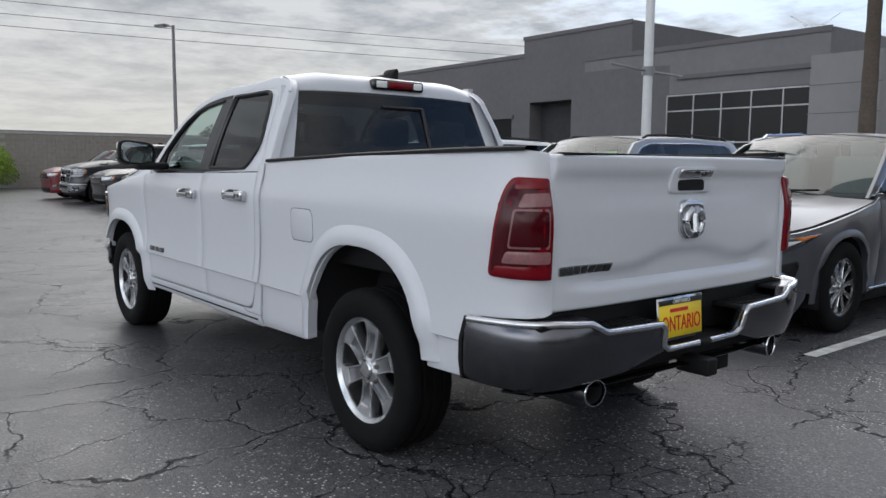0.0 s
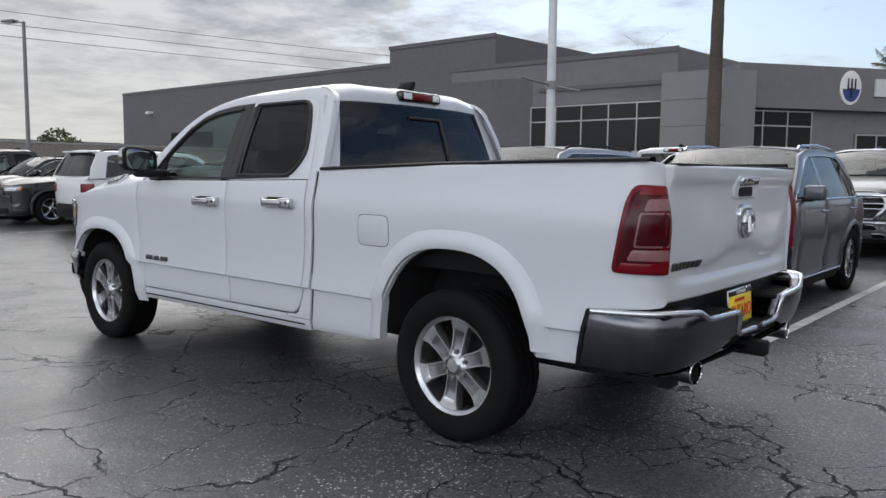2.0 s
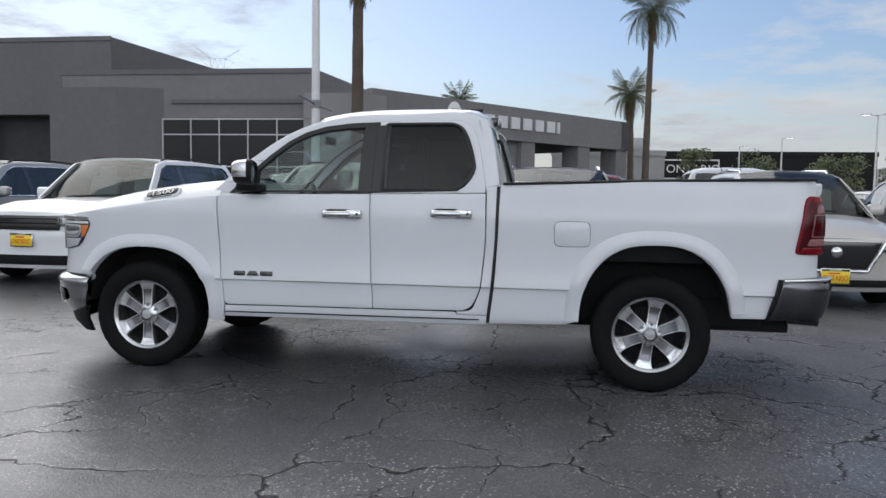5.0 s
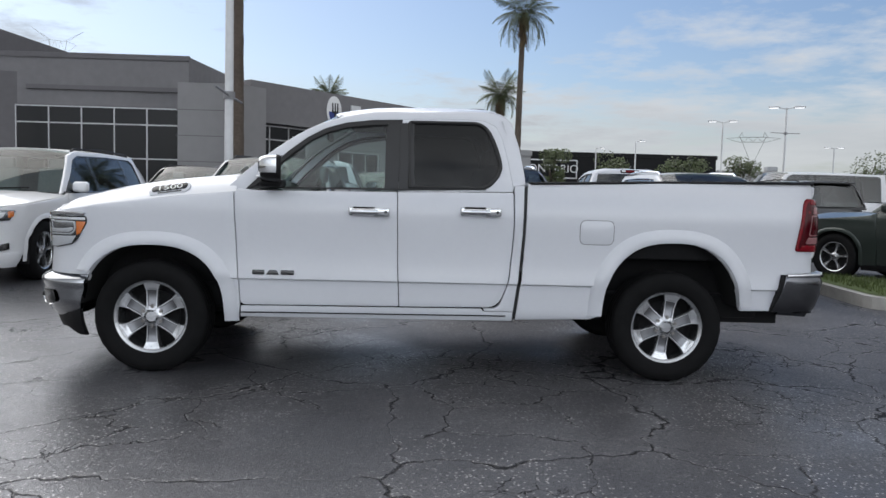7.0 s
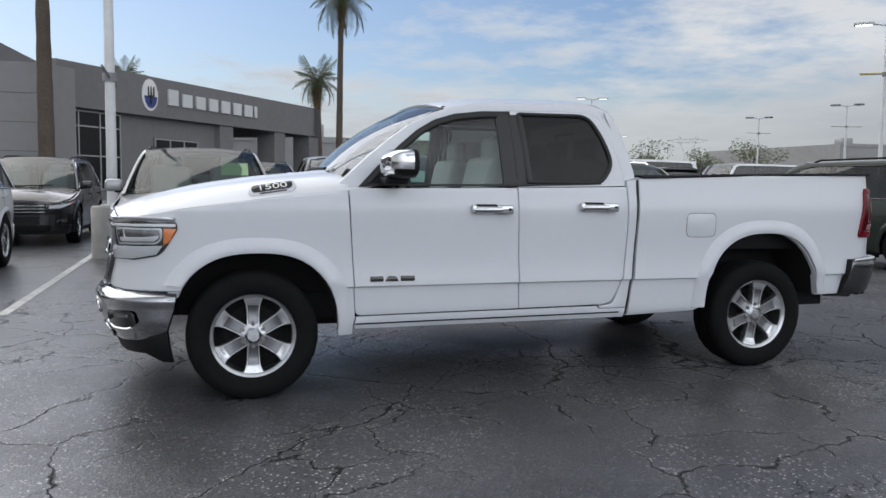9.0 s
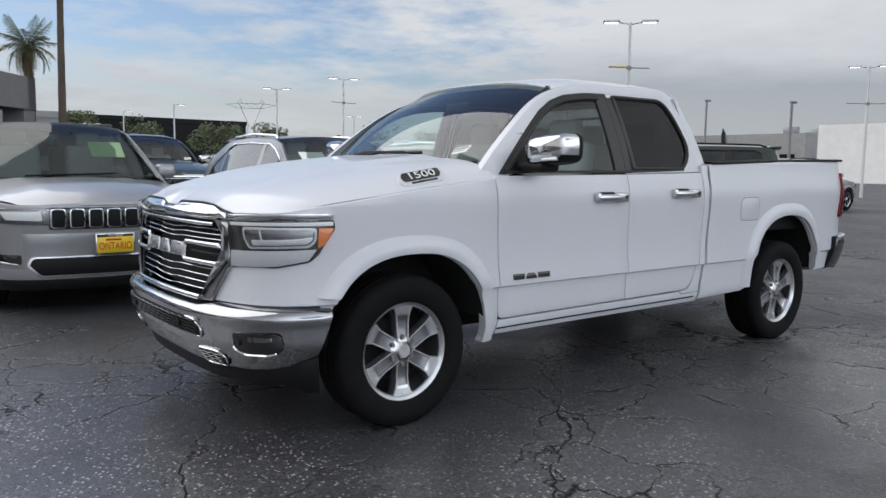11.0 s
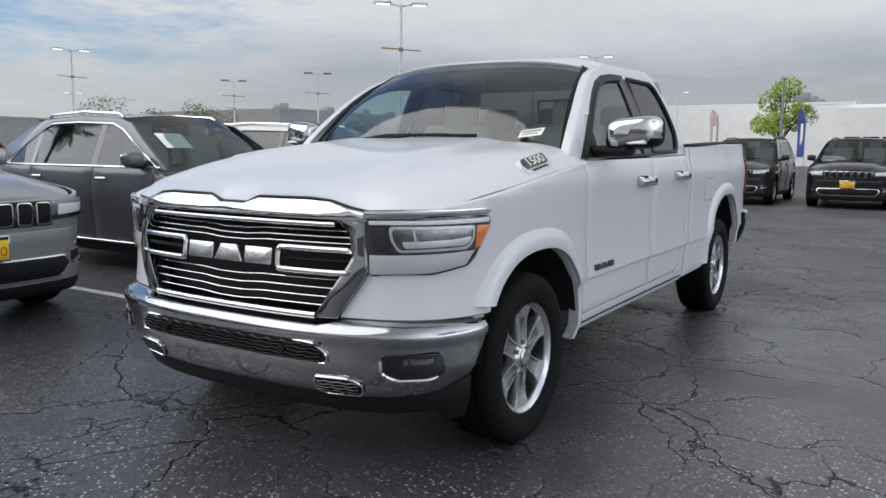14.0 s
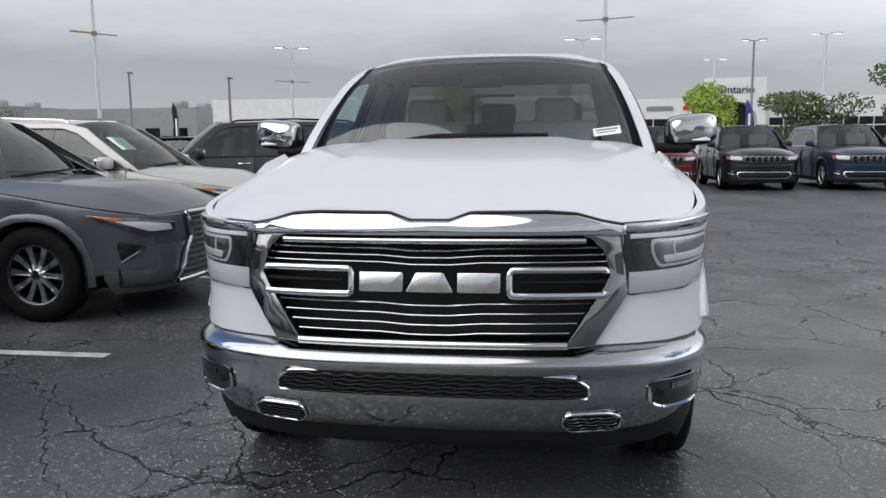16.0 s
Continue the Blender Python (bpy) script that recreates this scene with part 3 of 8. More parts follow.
# low front wing before the tall blocks
part("wall", prism([(-24.6, 29.6), (-20.9, 29.6), (-18.6, 30.5), (-24.6, 33.0)], 0, 6.3), WALLDARK, show, smooth=False)
part("ledge", wall_box((-18.4, 30.4), B, 0, 7.4, 5.55, 5.75, 0.0, 0.12), WALLDARK, show, smooth=False)
glazing(show, A, B, 5.5, 13.0, (1.0, 2.45, 4.02, 4.78), 5)
# panelled pier and the wing that turns away
P1 = (5.0, 48.6)
part("pier", prism([(-11.05, 30.4), (-11.05, 28.9), (-8.3, 28.9), (-7.4, 30.3), (-8.6, 33)], 0, 5.85), WALLLIGHT, show, smooth=False)
for zz in (1.2, 2.35, 3.5, 4.65):
    part("panel_joint", box((2.86, 0.02, 0.03), (-9.68, 28.893, zz)), WALLDARK, show, smooth=False)
E0 = (-8.4, 30.6)
length = math.hypot(P1[0] - E0[0], P1[1] - E0[1])
wing = [E0, along(E0, P1, 12.2), along(E0, P1, 12.2, -14), along(E0, P1, 0, -14)]
part("wall", prism(wing, 0, 6.0), WALLGREY, show, smooth=False)
part("fascia", wall_box(E0, P1, -0.1, length, 4.35, 6.25, -0.02, 0.45), WALLGREY, show, smooth=False)
part("canopy_roof", wall_box(E0, P1, 0, length, 5.6, 6.2, -9.0, -0.02), WALLGREY, show, smooth=False)
part("fascia", prism([along(E0, P1, length, 0.45), along(E0, P1, length - 0.9, 0.45), along(E0, P1, length - 0.9, -9), along(E0, P1, length, -9)], 4.35, 6.25), WALLGREY, show, smooth=False)
for a in (11.2, 16.8, length - 1.3):
    part("column", wall_box(E0, P1, a, a + 1.25, 0, 4.4, -0.9, 0.35), WALLGREY, show, smooth=False)
glazing(show, E0, P1, 0.15, 3.9, (0.8, 2.3, 3.6, 4.25), 3)
glazing(show, E0, P1, 6.3, 9.6, (0.8, 2.2, 3.3), 3)
# sign on the fascia: badge and bars for the maker's name
bm = bmesh.new()
sx, sy = along(E0, P1, 5.50, 0.46)
d = (Vector(P1) - Vector(E0)).normalized()
basis = Matrix(((d.x, -d.y, 0, sx), (d.y, d.x, 0, sy), (0, 0, 1, 5.35), (0, 0, 0, 1)))
sign = part("sign_badge", lathe([(0.0005, -0.05), (0.62, -0.05), (0.68, -0.02), (0.68, 0.02)], 40), CAPWHITE, show, "round white and blue badge on the fascia")
sign.matrix_basis = basis @ Matrix.Diagonal((0.82, 1, 1.12, 1))
bm = lathe([(0.0005, -0.056), (0.56, -0.056)], 40)
for v in bm.verts:
    if v.co.z > -0.05:
        v.co.z = -0.05
part("badge_field", bm, mat("badge_blue", (0.03, 0.05, 0.22), 0.4), sign)
bm = bmesh.new()
for k in (-1, 0, 1):
    tube((k * 0.22, -0.08, -0.05), (k * 0.24, -0.08, 0.36), 0.045, 0.03, 8, bm)
box((0.5, 0.04, 0.08), (0, -0.07, -0.06), 0.01, 1, bm)
tube((0, -0.08, -0.4), (0, -0.08, 0), 0.05, 0.05, 8, bm)
part("badge_figure", bm, BLACKINK, sign)
for k in range(8):
    a = 6.75 + k * 1.10 - (0.12 if k > 6 else 0)
    w = 0.74 if k < 7 else 0.26
    lt = part("sign_letter", wall_box(E0, P1, a, a + w, 5.00, 5.66 if k else 5.78, 0.47, 0.56), POLEWHITE, show, "white raised block of the maker's name", smooth=False)
# wall render darkened to carry the shade inside the alcove
ALCOVE_SHADE = mat("alcove_render", (0.045, 0.045, 0.048), 0.9, grain=0.2, scale=3)
# loading openings in the long wing and small wall lamps
for p0, p1, a0, a1, z0, z1 in (((-68, 33.6), (-32, 33.6), 8.5, 15.0, 0, 4.6), ((-68, 33.6), (-32, 33.6), 29.5, 34.5, 0, 4.4)):
    part("shutter_door", wall_box(p0, p1, a0, a1, z0, z1, 0.0, 0.03), DARK, show, smooth=False)
    part("shutter_frame", wall_box(p0, p1, a0 - 0.2, a1 + 0.2, z1, z1 + 0.25, 0.0, 0.12), WALLDARK, show, smooth=False)
# flat panel on the wall; its dark colour paints in the recess's shade
part("alcove_back", wall_box((-32.1, 33.3), (-23.5, 33.3), 1.7, 5.8, 0, 5.2, 0.0, 0.02), ALCOVE_SHADE, show, smooth=False)
part("alcove_lintel", wall_box((-32.1, 33.3), (-23.5, 33.3), 1.5, 6.0, 5.2, 5.42, 0.0, 1.1), WALLDARK, show, smooth=False)
part("alcove_side", wall_box((-32.1, 33.3), (-23.5, 33.3), 1.5, 1.7, 0, 5.2, 0.0, 1.1), WALLDARK, show, smooth=False)
for a in (5.0, 18.0, 30.0):
    part("wall_lamp", wall_box((-68, 33.6), (-32, 33.6), a, a + 0.5, 6.4, 6.6, 0.0, 0.5), LAMPWHITE, show, smooth=False)

# ---- the pickup truck ----
truck = root("pickup_truck", "white crew pickup truck with chrome bumpers parked on cracked asphalt", "pickup truck")
PLAN = [(-2.80, 0), (-2.79, 0.3), (-2.755, 0.56), (-2.68, 0.78), (-2.56, 0.91), (-2.38, 0.985), (-2.1, 1.01), (-1.6, 1.01), (-1.0, 1.0), (0, 1.0), (0.6, 1.0), (1.2, 1.008), (1.63, 1.015), (2.2, 1.005), (2.48, 0.985), (2.60, 0.96), (2.67, 0.91), (2.695, 0.84), (2.70, 0.5), (2.705, 0)]
INSET = [(0.33, 0.075), (0.45, 0.03), (0.63, 0.024), (0.655, 0.022), (0.667, -0.001), (0.70, 0.001), (0.76, 0.008), (0.84, 0.011), (0.94, 0.010), (1.04, 0.006), (1.12, 0.003), (1.17, 0.006), (1.20, 0.011), (1.25, 0.024), (1.30, 0.034), (1.42, 0.047)]
side = Shell(PLAN, INSET)
FRONT_ARCH, REAR_ARCH = (-1.912, 0.385), (1.645, 0.40)


CREASE = (0.655, 0.667)


def panel(line):
    """A panel of the truck's side, creased low down."""
    return sheet(line, side, 0.03, cuts=CREASE, vstep=0.045)


def whole(bm):
    """Joins a left half to its mirror image."""
    me = bpy.data.meshes.new("half")
    two = mirrored(bm)
    two.to_mesh(me)
    two.free()
    bm.from_mesh(me)
    bpy.data.meshes.remove(me)
    bmesh.ops.remove_doubles(bm, verts=bm.verts, dist=0.0008)
    return bm


def top_edge(x):
    return float(np.interp(x, [-2.75, -2.6, -2.3, -1.8, -1.37], [1.070, 1.092, 1.135, 1.205, 1.248]))


# body panels
fa_in = arch(*FRONT_ARCH, 0.490, 0.50, 0.60, 0.40)
fender_line = [(-1.372, 1.248), (-1.345, 0.80), (-1.325, 0.47), (-1.34, 0.385), (-1.44, 0.375)] + fa_in[::-1] + [(-2.40, 0.600), (-2.42, 0.662), (side.front(0.72), 0.652), (side.front(0.50), 0.655), (side.front(0.635), 0.815), (side.front(0.655), 0.84), (side.front(0.66), 1.065)]
fender_line += [(u, top_edge(u)) for u in (-2.62, -2.45, -2.2, -1.9, -1.6)]
both("front_fender", panel(fender_line), WHITE, truck)
both("front_door", panel(rounded([(-1.366, 1.262), (-1.340, 0.80), (-1.322, 0.482), (-0.243, 0.490), (-0.257, 0.80), (-0.267, 1.276)], [0.02, 0, 0.04, 0.01, 0, 0.01])), WHITE, truck)
both("rear_door", panel(rounded([(-0.262, 1.276), (-0.252, 0.80), (-0.238, 0.490), (0.44, 0.497), (0.505, 0.66), (0.535, 1.0), (0.528, 1.292)], [0.01, 0, 0.01, 0.10, 0.06, 0.2, 0.01])), WHITE, truck)
both("rocker_panel", sheet(rounded([(-1.318, 0.474), (-1.325, 0.395), (0.544, 0.402), (0.548, 0.466), (0.345, 0.466), (0.33, 0.485)], 0.004), side, 0.03), WHITE, truck)
both("sill_trim", sheet([(-1.32, 0.432), (-1.32, 0.424), (0.50, 0.435), (0.50, 0.443)], lambda u, z, d: side(u, z, d - 0.004), 0.006, bevel=0), BLACK, truck)
both("cab_corner", sheet(rounded([(0.536, 1.295), (0.542, 1.0), (0.512, 0.66), (0.4455, 0.490), (0.342, 0.489), (0.352, 0.470), (0.549, 0.470), (0.577, 0.70), (0.597, 1.0), (0.604, 1.345), (0.536, 1.335)], [0, 0.2, 0.06, 0.10, 0, 0, 0, 0, 0, 0, 0]), side, 0.06, cuts=CREASE, vstep=0.045), WHITE, truck)
# dark strip set in the open cab-bed gap, standing for its shade
both("bed_gap_seal", sheet([(0.540, 0.42), (0.570, 0.42), (0.634, 1.34), (0.600, 1.34)], lambda u, z, d: side(u, z, d + 0.012), 0.03, bevel=0), SEAL, truck)
ra_in = arch(*REAR_ARCH, 0.490, 0.580, 0.44, 0.50)
bed_line = [(0.628, 1.352), (0.618, 1.0), (0.600, 0.70), (0.566, 0.412), (1.08, 0.428)] + ra_in + [(2.14, 0.512), (2.40, 0.515), (2.43, 0.62), (2.46, 0.775), (side.rear(0.84) - 0.02, 0.79), (side.rear(0.83), 0.80), (side.rear(0.83), 1.392), (2.62, 1.404), (2.3, 1.398), (1.5, 1.380)]
both("bedside", panel(bed_line), WHITE, truck)
both("fuel_door", sheet(rounded([(0.992, 1.115), (0.992, 0.952), (1.222, 0.952), (1.222, 1.115)], 0.045, 6), lambda u, z, d: side(u, z, d - 0.002), 0.004, bevel=0.0015), WHITE, truck)
both("fuel_door_gap", sheet(rounded([(0.989, 1.118), (0.989, 0.949), (1.225, 0.949), (1.225, 1.118)], 0.047, 6), lambda u, z, d: side(u, z, d - 0.0008), 0.002, bevel=0), SEAL, truck)


# flares over the wheels
def flare(c, rx, rz, wx, wz, low_a, low_b, power):
    inner, outer = arch(*c, rx, rz, low_a, low_b, 28, power), arch(*c, rx + wx, rz + wz, low_a, low_b, 28, power)
    rows = []
    for d0, w in ((0.03, 0.0), (-0.022, 0.0), (-0.026, 0.12), (-0.022, 0.45), (-0.010, 0.85), (0.004, 1.0)):
        rows.append([side(a[0] + (b[0] - a[0]) * w, a[1] + (b[1] - a[1]) * w, d0) for a, b in zip(inner, outer)])
    bm = skin(rows)
    bmesh.ops.recalc_face_normals(bm, faces=bm.faces)
    return bm


both("fender_flare", flare(FRONT_ARCH, 0.484, 0.495, 0.094, 0.094, 0.66, 0.375, 2.45), WHITE, truck)
both("fender_flare", flare(REAR_ARCH, 0.485, 0.575, 0.098, 0.096, 0.43, 0.50, 2.5), WHITE, truck)


def liner(c, rx, rz):
    pts = arch(*c, rx, rz, c[1] + 0.06, c[1] + 0.10, 20)
    return skin([[(x, y, z) for x, z in pts] for y in (-0.985, -0.60)] + [[(c[0] + (x - c[0]) * 0.1, -0.60, c[1] + 0.06) for x, z in pts]])


both("wheel_liner", liner(FRONT_ARCH, 0.485, 0.51), DARK, truck)
both("wheel_liner", liner(REAR_ARCH, 0.50, 0.585), DARK, truck)

# bonnet
nose = spline(PLAN[:8])


def nose_x(y):
    return float(np.interp(abs(y), nose[:, 1], nose[:, 0]))


def half_width(t):
    return float(np.interp(t, [0, 0.06, 0.12, 0.3, 1], [0.895, 0.935, 0.955, 0.980, 0.968]))


def bonnet_point(s, t):
    y = s * half_width(t)
    a = abs(s)
    x = (1 - t) * (nose_x(y) + 0.042) + t * (-1.47 + 0.10 * (y / 0.9) ** 2)
    edge = top_edge(x) + 0.004
    mid = float(np.interp(x, [-2.80, -2.70, -2.55, -2.3, -1.9, -1.45], [1.118, 1.152, 1.195, 1.250, 1.312, 1.360]))
    rise = 1 - a ** (3.0 + 5.5 * min(1, 1.4 * t))
    z = edge + (mid - edge) * rise
    dome = max(0.0, min(1.0, (0.60 - a) / 0.16))
    z += 0.018 * dome * dome * (3 - 2 * dome) * min(1, 2.2 * t)
    lip_z = 0.005 + float(np.interp(abs(y), [0, 0.07, 0.14, 0.40, 0.50, 0.58, 0.65, 0.86], [1.093, 1.093, 1.120, 1.122, 1.114, 1.090, 1.076, 1.084]))
    w = max(0.0, 1 - t / 0.10) ** 2
    return Vector((x, y, z * (1 - w) + lip_z * w))


def bonnet_row(t):
    row = [bonnet_point(s, t) for s in np.linspace(-1, 1, 81)]
    fall = Vector((0, 0, -0.035))
    return [row[0] + fall + Vector((0, 0.012, 0))] + row + [row[-1] + fall + Vector((0, -0.012, 0))]


BT = (0, 0.006, 0.015, 0.03, 0.05, 0.075, 0.11, 0.15, 0.2, 0.27, 0.35, 0.43, 0.5, 0.57, 0.64, 0.71, 0.78, 0.85, 0.92, 0.97, 1.0)
bm = skin([[q + Vector((0.03, 0, -0.03)) for q in bonnet_row(0)], [q + Vector((0.002, 0, -0.010)) for q in bonnet_row(0)]] + [bonnet_row(t) for t in BT] + [[q + Vector((0.004, 0, -0.03)) for q in bonnet_row(1.0)]])
bmesh.ops.recalc_face_normals(bm, faces=bm.faces)
part("bonnet", bm, WHITE, truck)
part("bonnet_seam", sweep([bonnet_point(s, 0) + Vector((-0.001, 0, -0.006)) for s in np.linspace(-0.88, 0.88, 81)], 0.0045, 6), SEAL, truck)
corner = [[bonnet_point(-a, 1.0) + Vector((0.006, 0, -0.012)) for a in np.linspace(0.76, 1.0, 7)]]
corner += [[Vector((-1.345 + 0.03 * k, -0.735 - 0.032 * k, 1.330 - 0.008 * k)) for k in range(7)]]
corner += [[Vector((-1.25 + 0.01 * k, -0.74 - 0.030 * k, 1.335 - 0.008 * k)) for k in range(7)]]
bm = skin(corner)
bmesh.ops.recalc_face_normals(bm, faces=bm.faces)
both("cowl_corner", bm, WHITE, truck)
bm = skin([[(-1.50 + 0.13 * (y / 0.9) ** 2 + dx, y, z) for y in np.linspace(-0.76, 0.76, 21)] for dx, z in ((0.0, 1.29), (0.03, 1.330), (0.12, 1.345), (0.22, 1.30))])
part("cowl", bm, BLACK, truck)


# bonnet badge: a painted surround with a dark plate, leaning out from each flank of the bonnet
def badge_frame():
    """The badge's own plane: along the bonnet, up the flank, outwards."""
    p, q, r = bonnet_point(-0.938, 0.606), bonnet_point(-0.938, 0.626), bonnet_point(-0.928, 0.606)
    along_ = (q - p).normalized()
    out = along_.cross((r - p).normalized()).normalized()
    out = Matrix.Rotation(radians(16), 3, along_) @ (out if out.z > 0 else -out)
    rise = out.cross(along_).normalized()
    rise = rise if rise.z > 0 else -rise
    return p + out * 0.014, along_, rise, out


BADGE_AT, BADGE_U, BADGE_V, BADGE_N = badge_frame()


def badge_place(u, v, d):
    return BADGE_AT + BADGE_U * u + BADGE_V * v - BADGE_N * d


for nm, line, mt, off, deep in (("badge_bezel", [(-0.140, -0.010), (-0.125, -0.048), (0.115, -0.048), (0.145, -0.012), (0.138, 0.040), (-0.115, 0.040)], WHITE, 0.0, 0.03), ("badge_plate", [(-0.122, 0.008), (-0.110, -0.022), (0.108, -0.022), (0.126, 0.0), (0.124, 0.034), (-0.105, 0.034)], GLOSSBLACK, 0.004, 0.008)):
    both(nm, sheet(rounded(line, 0.012), lambda u, v, d, off=off: badge_place(u, v, d - off), deep, 0.05, 0.002), mt, truck)
both("badge_strip", sheet([(-0.075, -0.040), (0.085, -0.040), (0.085, -0.029), (-0.075, -0.029)], lambda u, v, d: badge_place(u, v, d - 0.002), 0.004, 0.05, 0), BLACKINK, truck)

# ---- cab ----
def green(x, z, d=0.0):
    """The cab's side above the belt: leans in towards the roof."""
    h = z - 1.27
    y = 0.962 - 0.30 * h - 0.22 * h * h - 0.10 * max(0.0, (-0.85 - x)) ** 1.6 - 0.05 * max(0.0, x - 0.35) ** 1.5
    return Vector((x, -(y - d), z))


MIRRORGLASS = mat("mirror_glass", (0.30, 0.33, 0.34), 0.05, metal=1.0)
POST = mat("black_post", (0.012, 0.012, 0.013), 0.35)
pil = spline([(-1.425, 1.285), (-1.275, 1.425), (-1.105, 1.562), (-0.935, 1.680), (-0.755, 1.765), (-0.56, 1.815), (-0.35, 1.840), (-0.05, 1.842), (0.25, 1.860), (0.40, 1.848), (0.50, 1.80), (0.545, 1.72)], 60)
door_top = [(-1.30, 1.272), (-1.17, 1.405), (-1.03, 1.535), (-0.90, 1.640), (-0.78, 1.708), (-0.64, 1.752), (-0.45, 1.777), (-0.245, 1.785)]
win_top = [(-1.235, 1.298), (-1.10, 1.430), (-0.98, 1.54), (-0.87, 1.625), (-0.76, 1.682), (-0.63, 1.720), (-0.45, 1.742), (-0.345, 1.746)]
# roof side and pillars as one arch over both doors
cab_in = door_top + [(-0.05, 1.792), (0.20, 1.795), (0.33, 1.788), (0.41, 1.755), (0.455, 1.66), (0.495, 1.50), (0.520, 1.36), (0.530, 1.296)]
cab_line = [(-1.362, 1.264)] + [tuple(p) for p in pil[::2]] + [(0.575, 1.60), (0.61, 1.40), (0.614, 1.35), (0.536, 1.335)] + cab_in[::-1]
both("cab_side", sheet(cab_line, green, 0.05, bevel=0.006), WHITE, truck)
# door frames: white for the hidden rim, black at the middle post
both("door_frame", sheet(door_top + [(-0.262, 1.280), (-0.345, 1.300)] + win_top[::-1] + [(-1.255, 1.274)], lambda x, z, d: green(x, z, d - 0.002), 0.03, bevel=0.002), SEAL, truck)
rear_frame = [(-0.262, 1.280), (-0.245, 1.785), (-0.05, 1.792), (0.20, 1.795), (0.33, 1.788), (0.41, 1.755), (0.455, 1.66), (0.495, 1.50), (0.520, 1.36), (0.526, 1.298)]
both("rear_door_frame", sheet([(0.526, 1.298)] + rear_frame[::-1][1:-1] + [(-0.262, 1.280), (-0.150, 1.281)] + [(-0.17, 1.31), (-0.185, 1.765), (0.20, 1.772), (0.33, 1.755), (0.40, 1.62), (0.44, 1.44), (0.39, 1.36), (0.33, 1.318), (-0.15, 1.305), (-0.15, 1.282)], lambda x, z, d: green(x, z, d - 0.001), 0.03, bevel=0.002), WHITE, truck)
both("rear_side_window", sheet(rounded([(-0.185, 1.300), (-0.195, 1.768), (0.33, 1.772), (0.41, 1.61), (0.452, 1.44), (0.35, 1.310)], [0.01, 0.02, 0.11, 0.1, 0.07, 0.06], 6), lambda x, z, d: green(x, z, d + 0.004), 0.0, bevel=0), GLASS_TINT, truck, "dark tinted side glass")
both("front_side_window", sheet([(-1.27, 1.285)] + win_top + [(-0.33, 1.300)], lambda x, z, d: green(x, z, d + 0.006), 0.0, bevel=0), GLASS_CLEAR, truck)
both("middle_post", sheet(rounded([(-0.355, 1.290), (-0.358, 1.752), (-0.262, 1.760), (-0.262, 1.284)], 0.005), lambda x, z, d: green(x, z, d - 0.004), 0.02, bevel=0), POST, truck)
both("middle_post", sheet(rounded([(-0.2592, 1.284), (-0.2592, 1.760), (-0.165, 1.764), (-0.150, 1.290)], 0.005), lambda x, z, d: green(x, z, d - 0.004), 0.02, bevel=0), POST, truck)
both("post_backing", sheet([(-0.285, 1.285), (-0.285, 1.782), (-0.230, 1.782), (-0.230, 1.285)], lambda x, z, d: green(x, z, d + 0.006), 0.02, bevel=0), POST, truck)
both("quarter_trim", sheet([(-1.255, 1.278), (-1.165, 1.375), (-1.085, 1.44), (-1.075, 1.290)], lambda x, z, d: green(x, z, d - 0.004), 0.02), BLACK, truck)
both("belt_strip", sheet([(-1.28, 1.277), (-1.28, 1.291), (-0.15, 1.304), (0.342, 1.319), (0.342, 1.306), (-0.15, 1.290)], lambda x, z, d: green(x, z, d - 0.010), 0.014, bevel=0.002), SEAL, truck)

for line, closed in ((rounded([(-0.185, 1.312), (-0.195, 1.768), (0.33, 1.772), (0.41, 1.61), (0.452, 1.44), (0.35, 1.316)], [0.01, 0.02, 0.11, 0.1, 0.07, 0.06], 6), True), ([(-1.262, 1.288)] + win_top, False)):
    pts = [green(x, z, -0.001) for x, z in (line + line[:1] if closed else line)]
    both("window_seal", sweep(pts, 0.014, 6), SEAL, truck)

# windscreen, roof, rear window
def screen(s, t):
    yb, yt = 0.865 * s, 0.705 * s
    lo = Vector((-1.475 + 0.155 * s * s, yb, 1.345 - 0.035 * s * s))
    hi = Vector((-0.775 + 0.085 * s * s, yt, 1.845 - 0.050 * s * s))
    p = lo.lerp(hi, t)
    p.x -= 0.035 * math.sin(math.pi * t)
    p.z += 0.035 * math.sin(math.pi * t)
    return p


part("windscreen", skin([[screen(s, t) for s in np.linspace(-1, 1, 25)] for t in np.linspace(0, 1, 13)]), GLASS_WIND, truck)
both("windscreen_band", skin([[screen(-a, t) + Vector((0, 0, 0.003)) for a in (0.955, 1.0)] for t in np.linspace(0, 1, 13)]), BLACK, truck)


PILX, PILZ = pil[:, 0], pil[:, 1]


def roof_row(x, zc, zs=None):
    """One row across the roof: its middle at (x, zc), its sides on the cab's arch."""
    row = []
    for s in np.linspace(-1, 1, 41):
        a = abs(s)
        f = max(0.0, min(1.0, (-0.45 - x) / 0.325))
        g = max(0.0, min(1.0, (x - 0.40) / 0.115))
        xx = x + 0.085 * s * s * f - 0.045 * s * s * g
        ze = float(np.interp(xx, PILX, PILZ)) + 0.003
        if zs is not None:
            ze = zs
        ye = -green(xx, ze).y - 0.008 - 0.022 * f
        z = ze + (zc - ze) * (1 - a ** 4)
        z += 0.007 * max(0.0, math.cos(a * 9.0)) * (1 - f) * (1 - g) * (1 if a < 0.85 else 0)
        row.append(Vector((xx, s * ye, z)))
    d = Vector((0, 0, -0.03))
    return [row[0] + d + Vector((0, 0.01, 0))] + row + [row[-1] + d + Vector((0, -0.01, 0))]


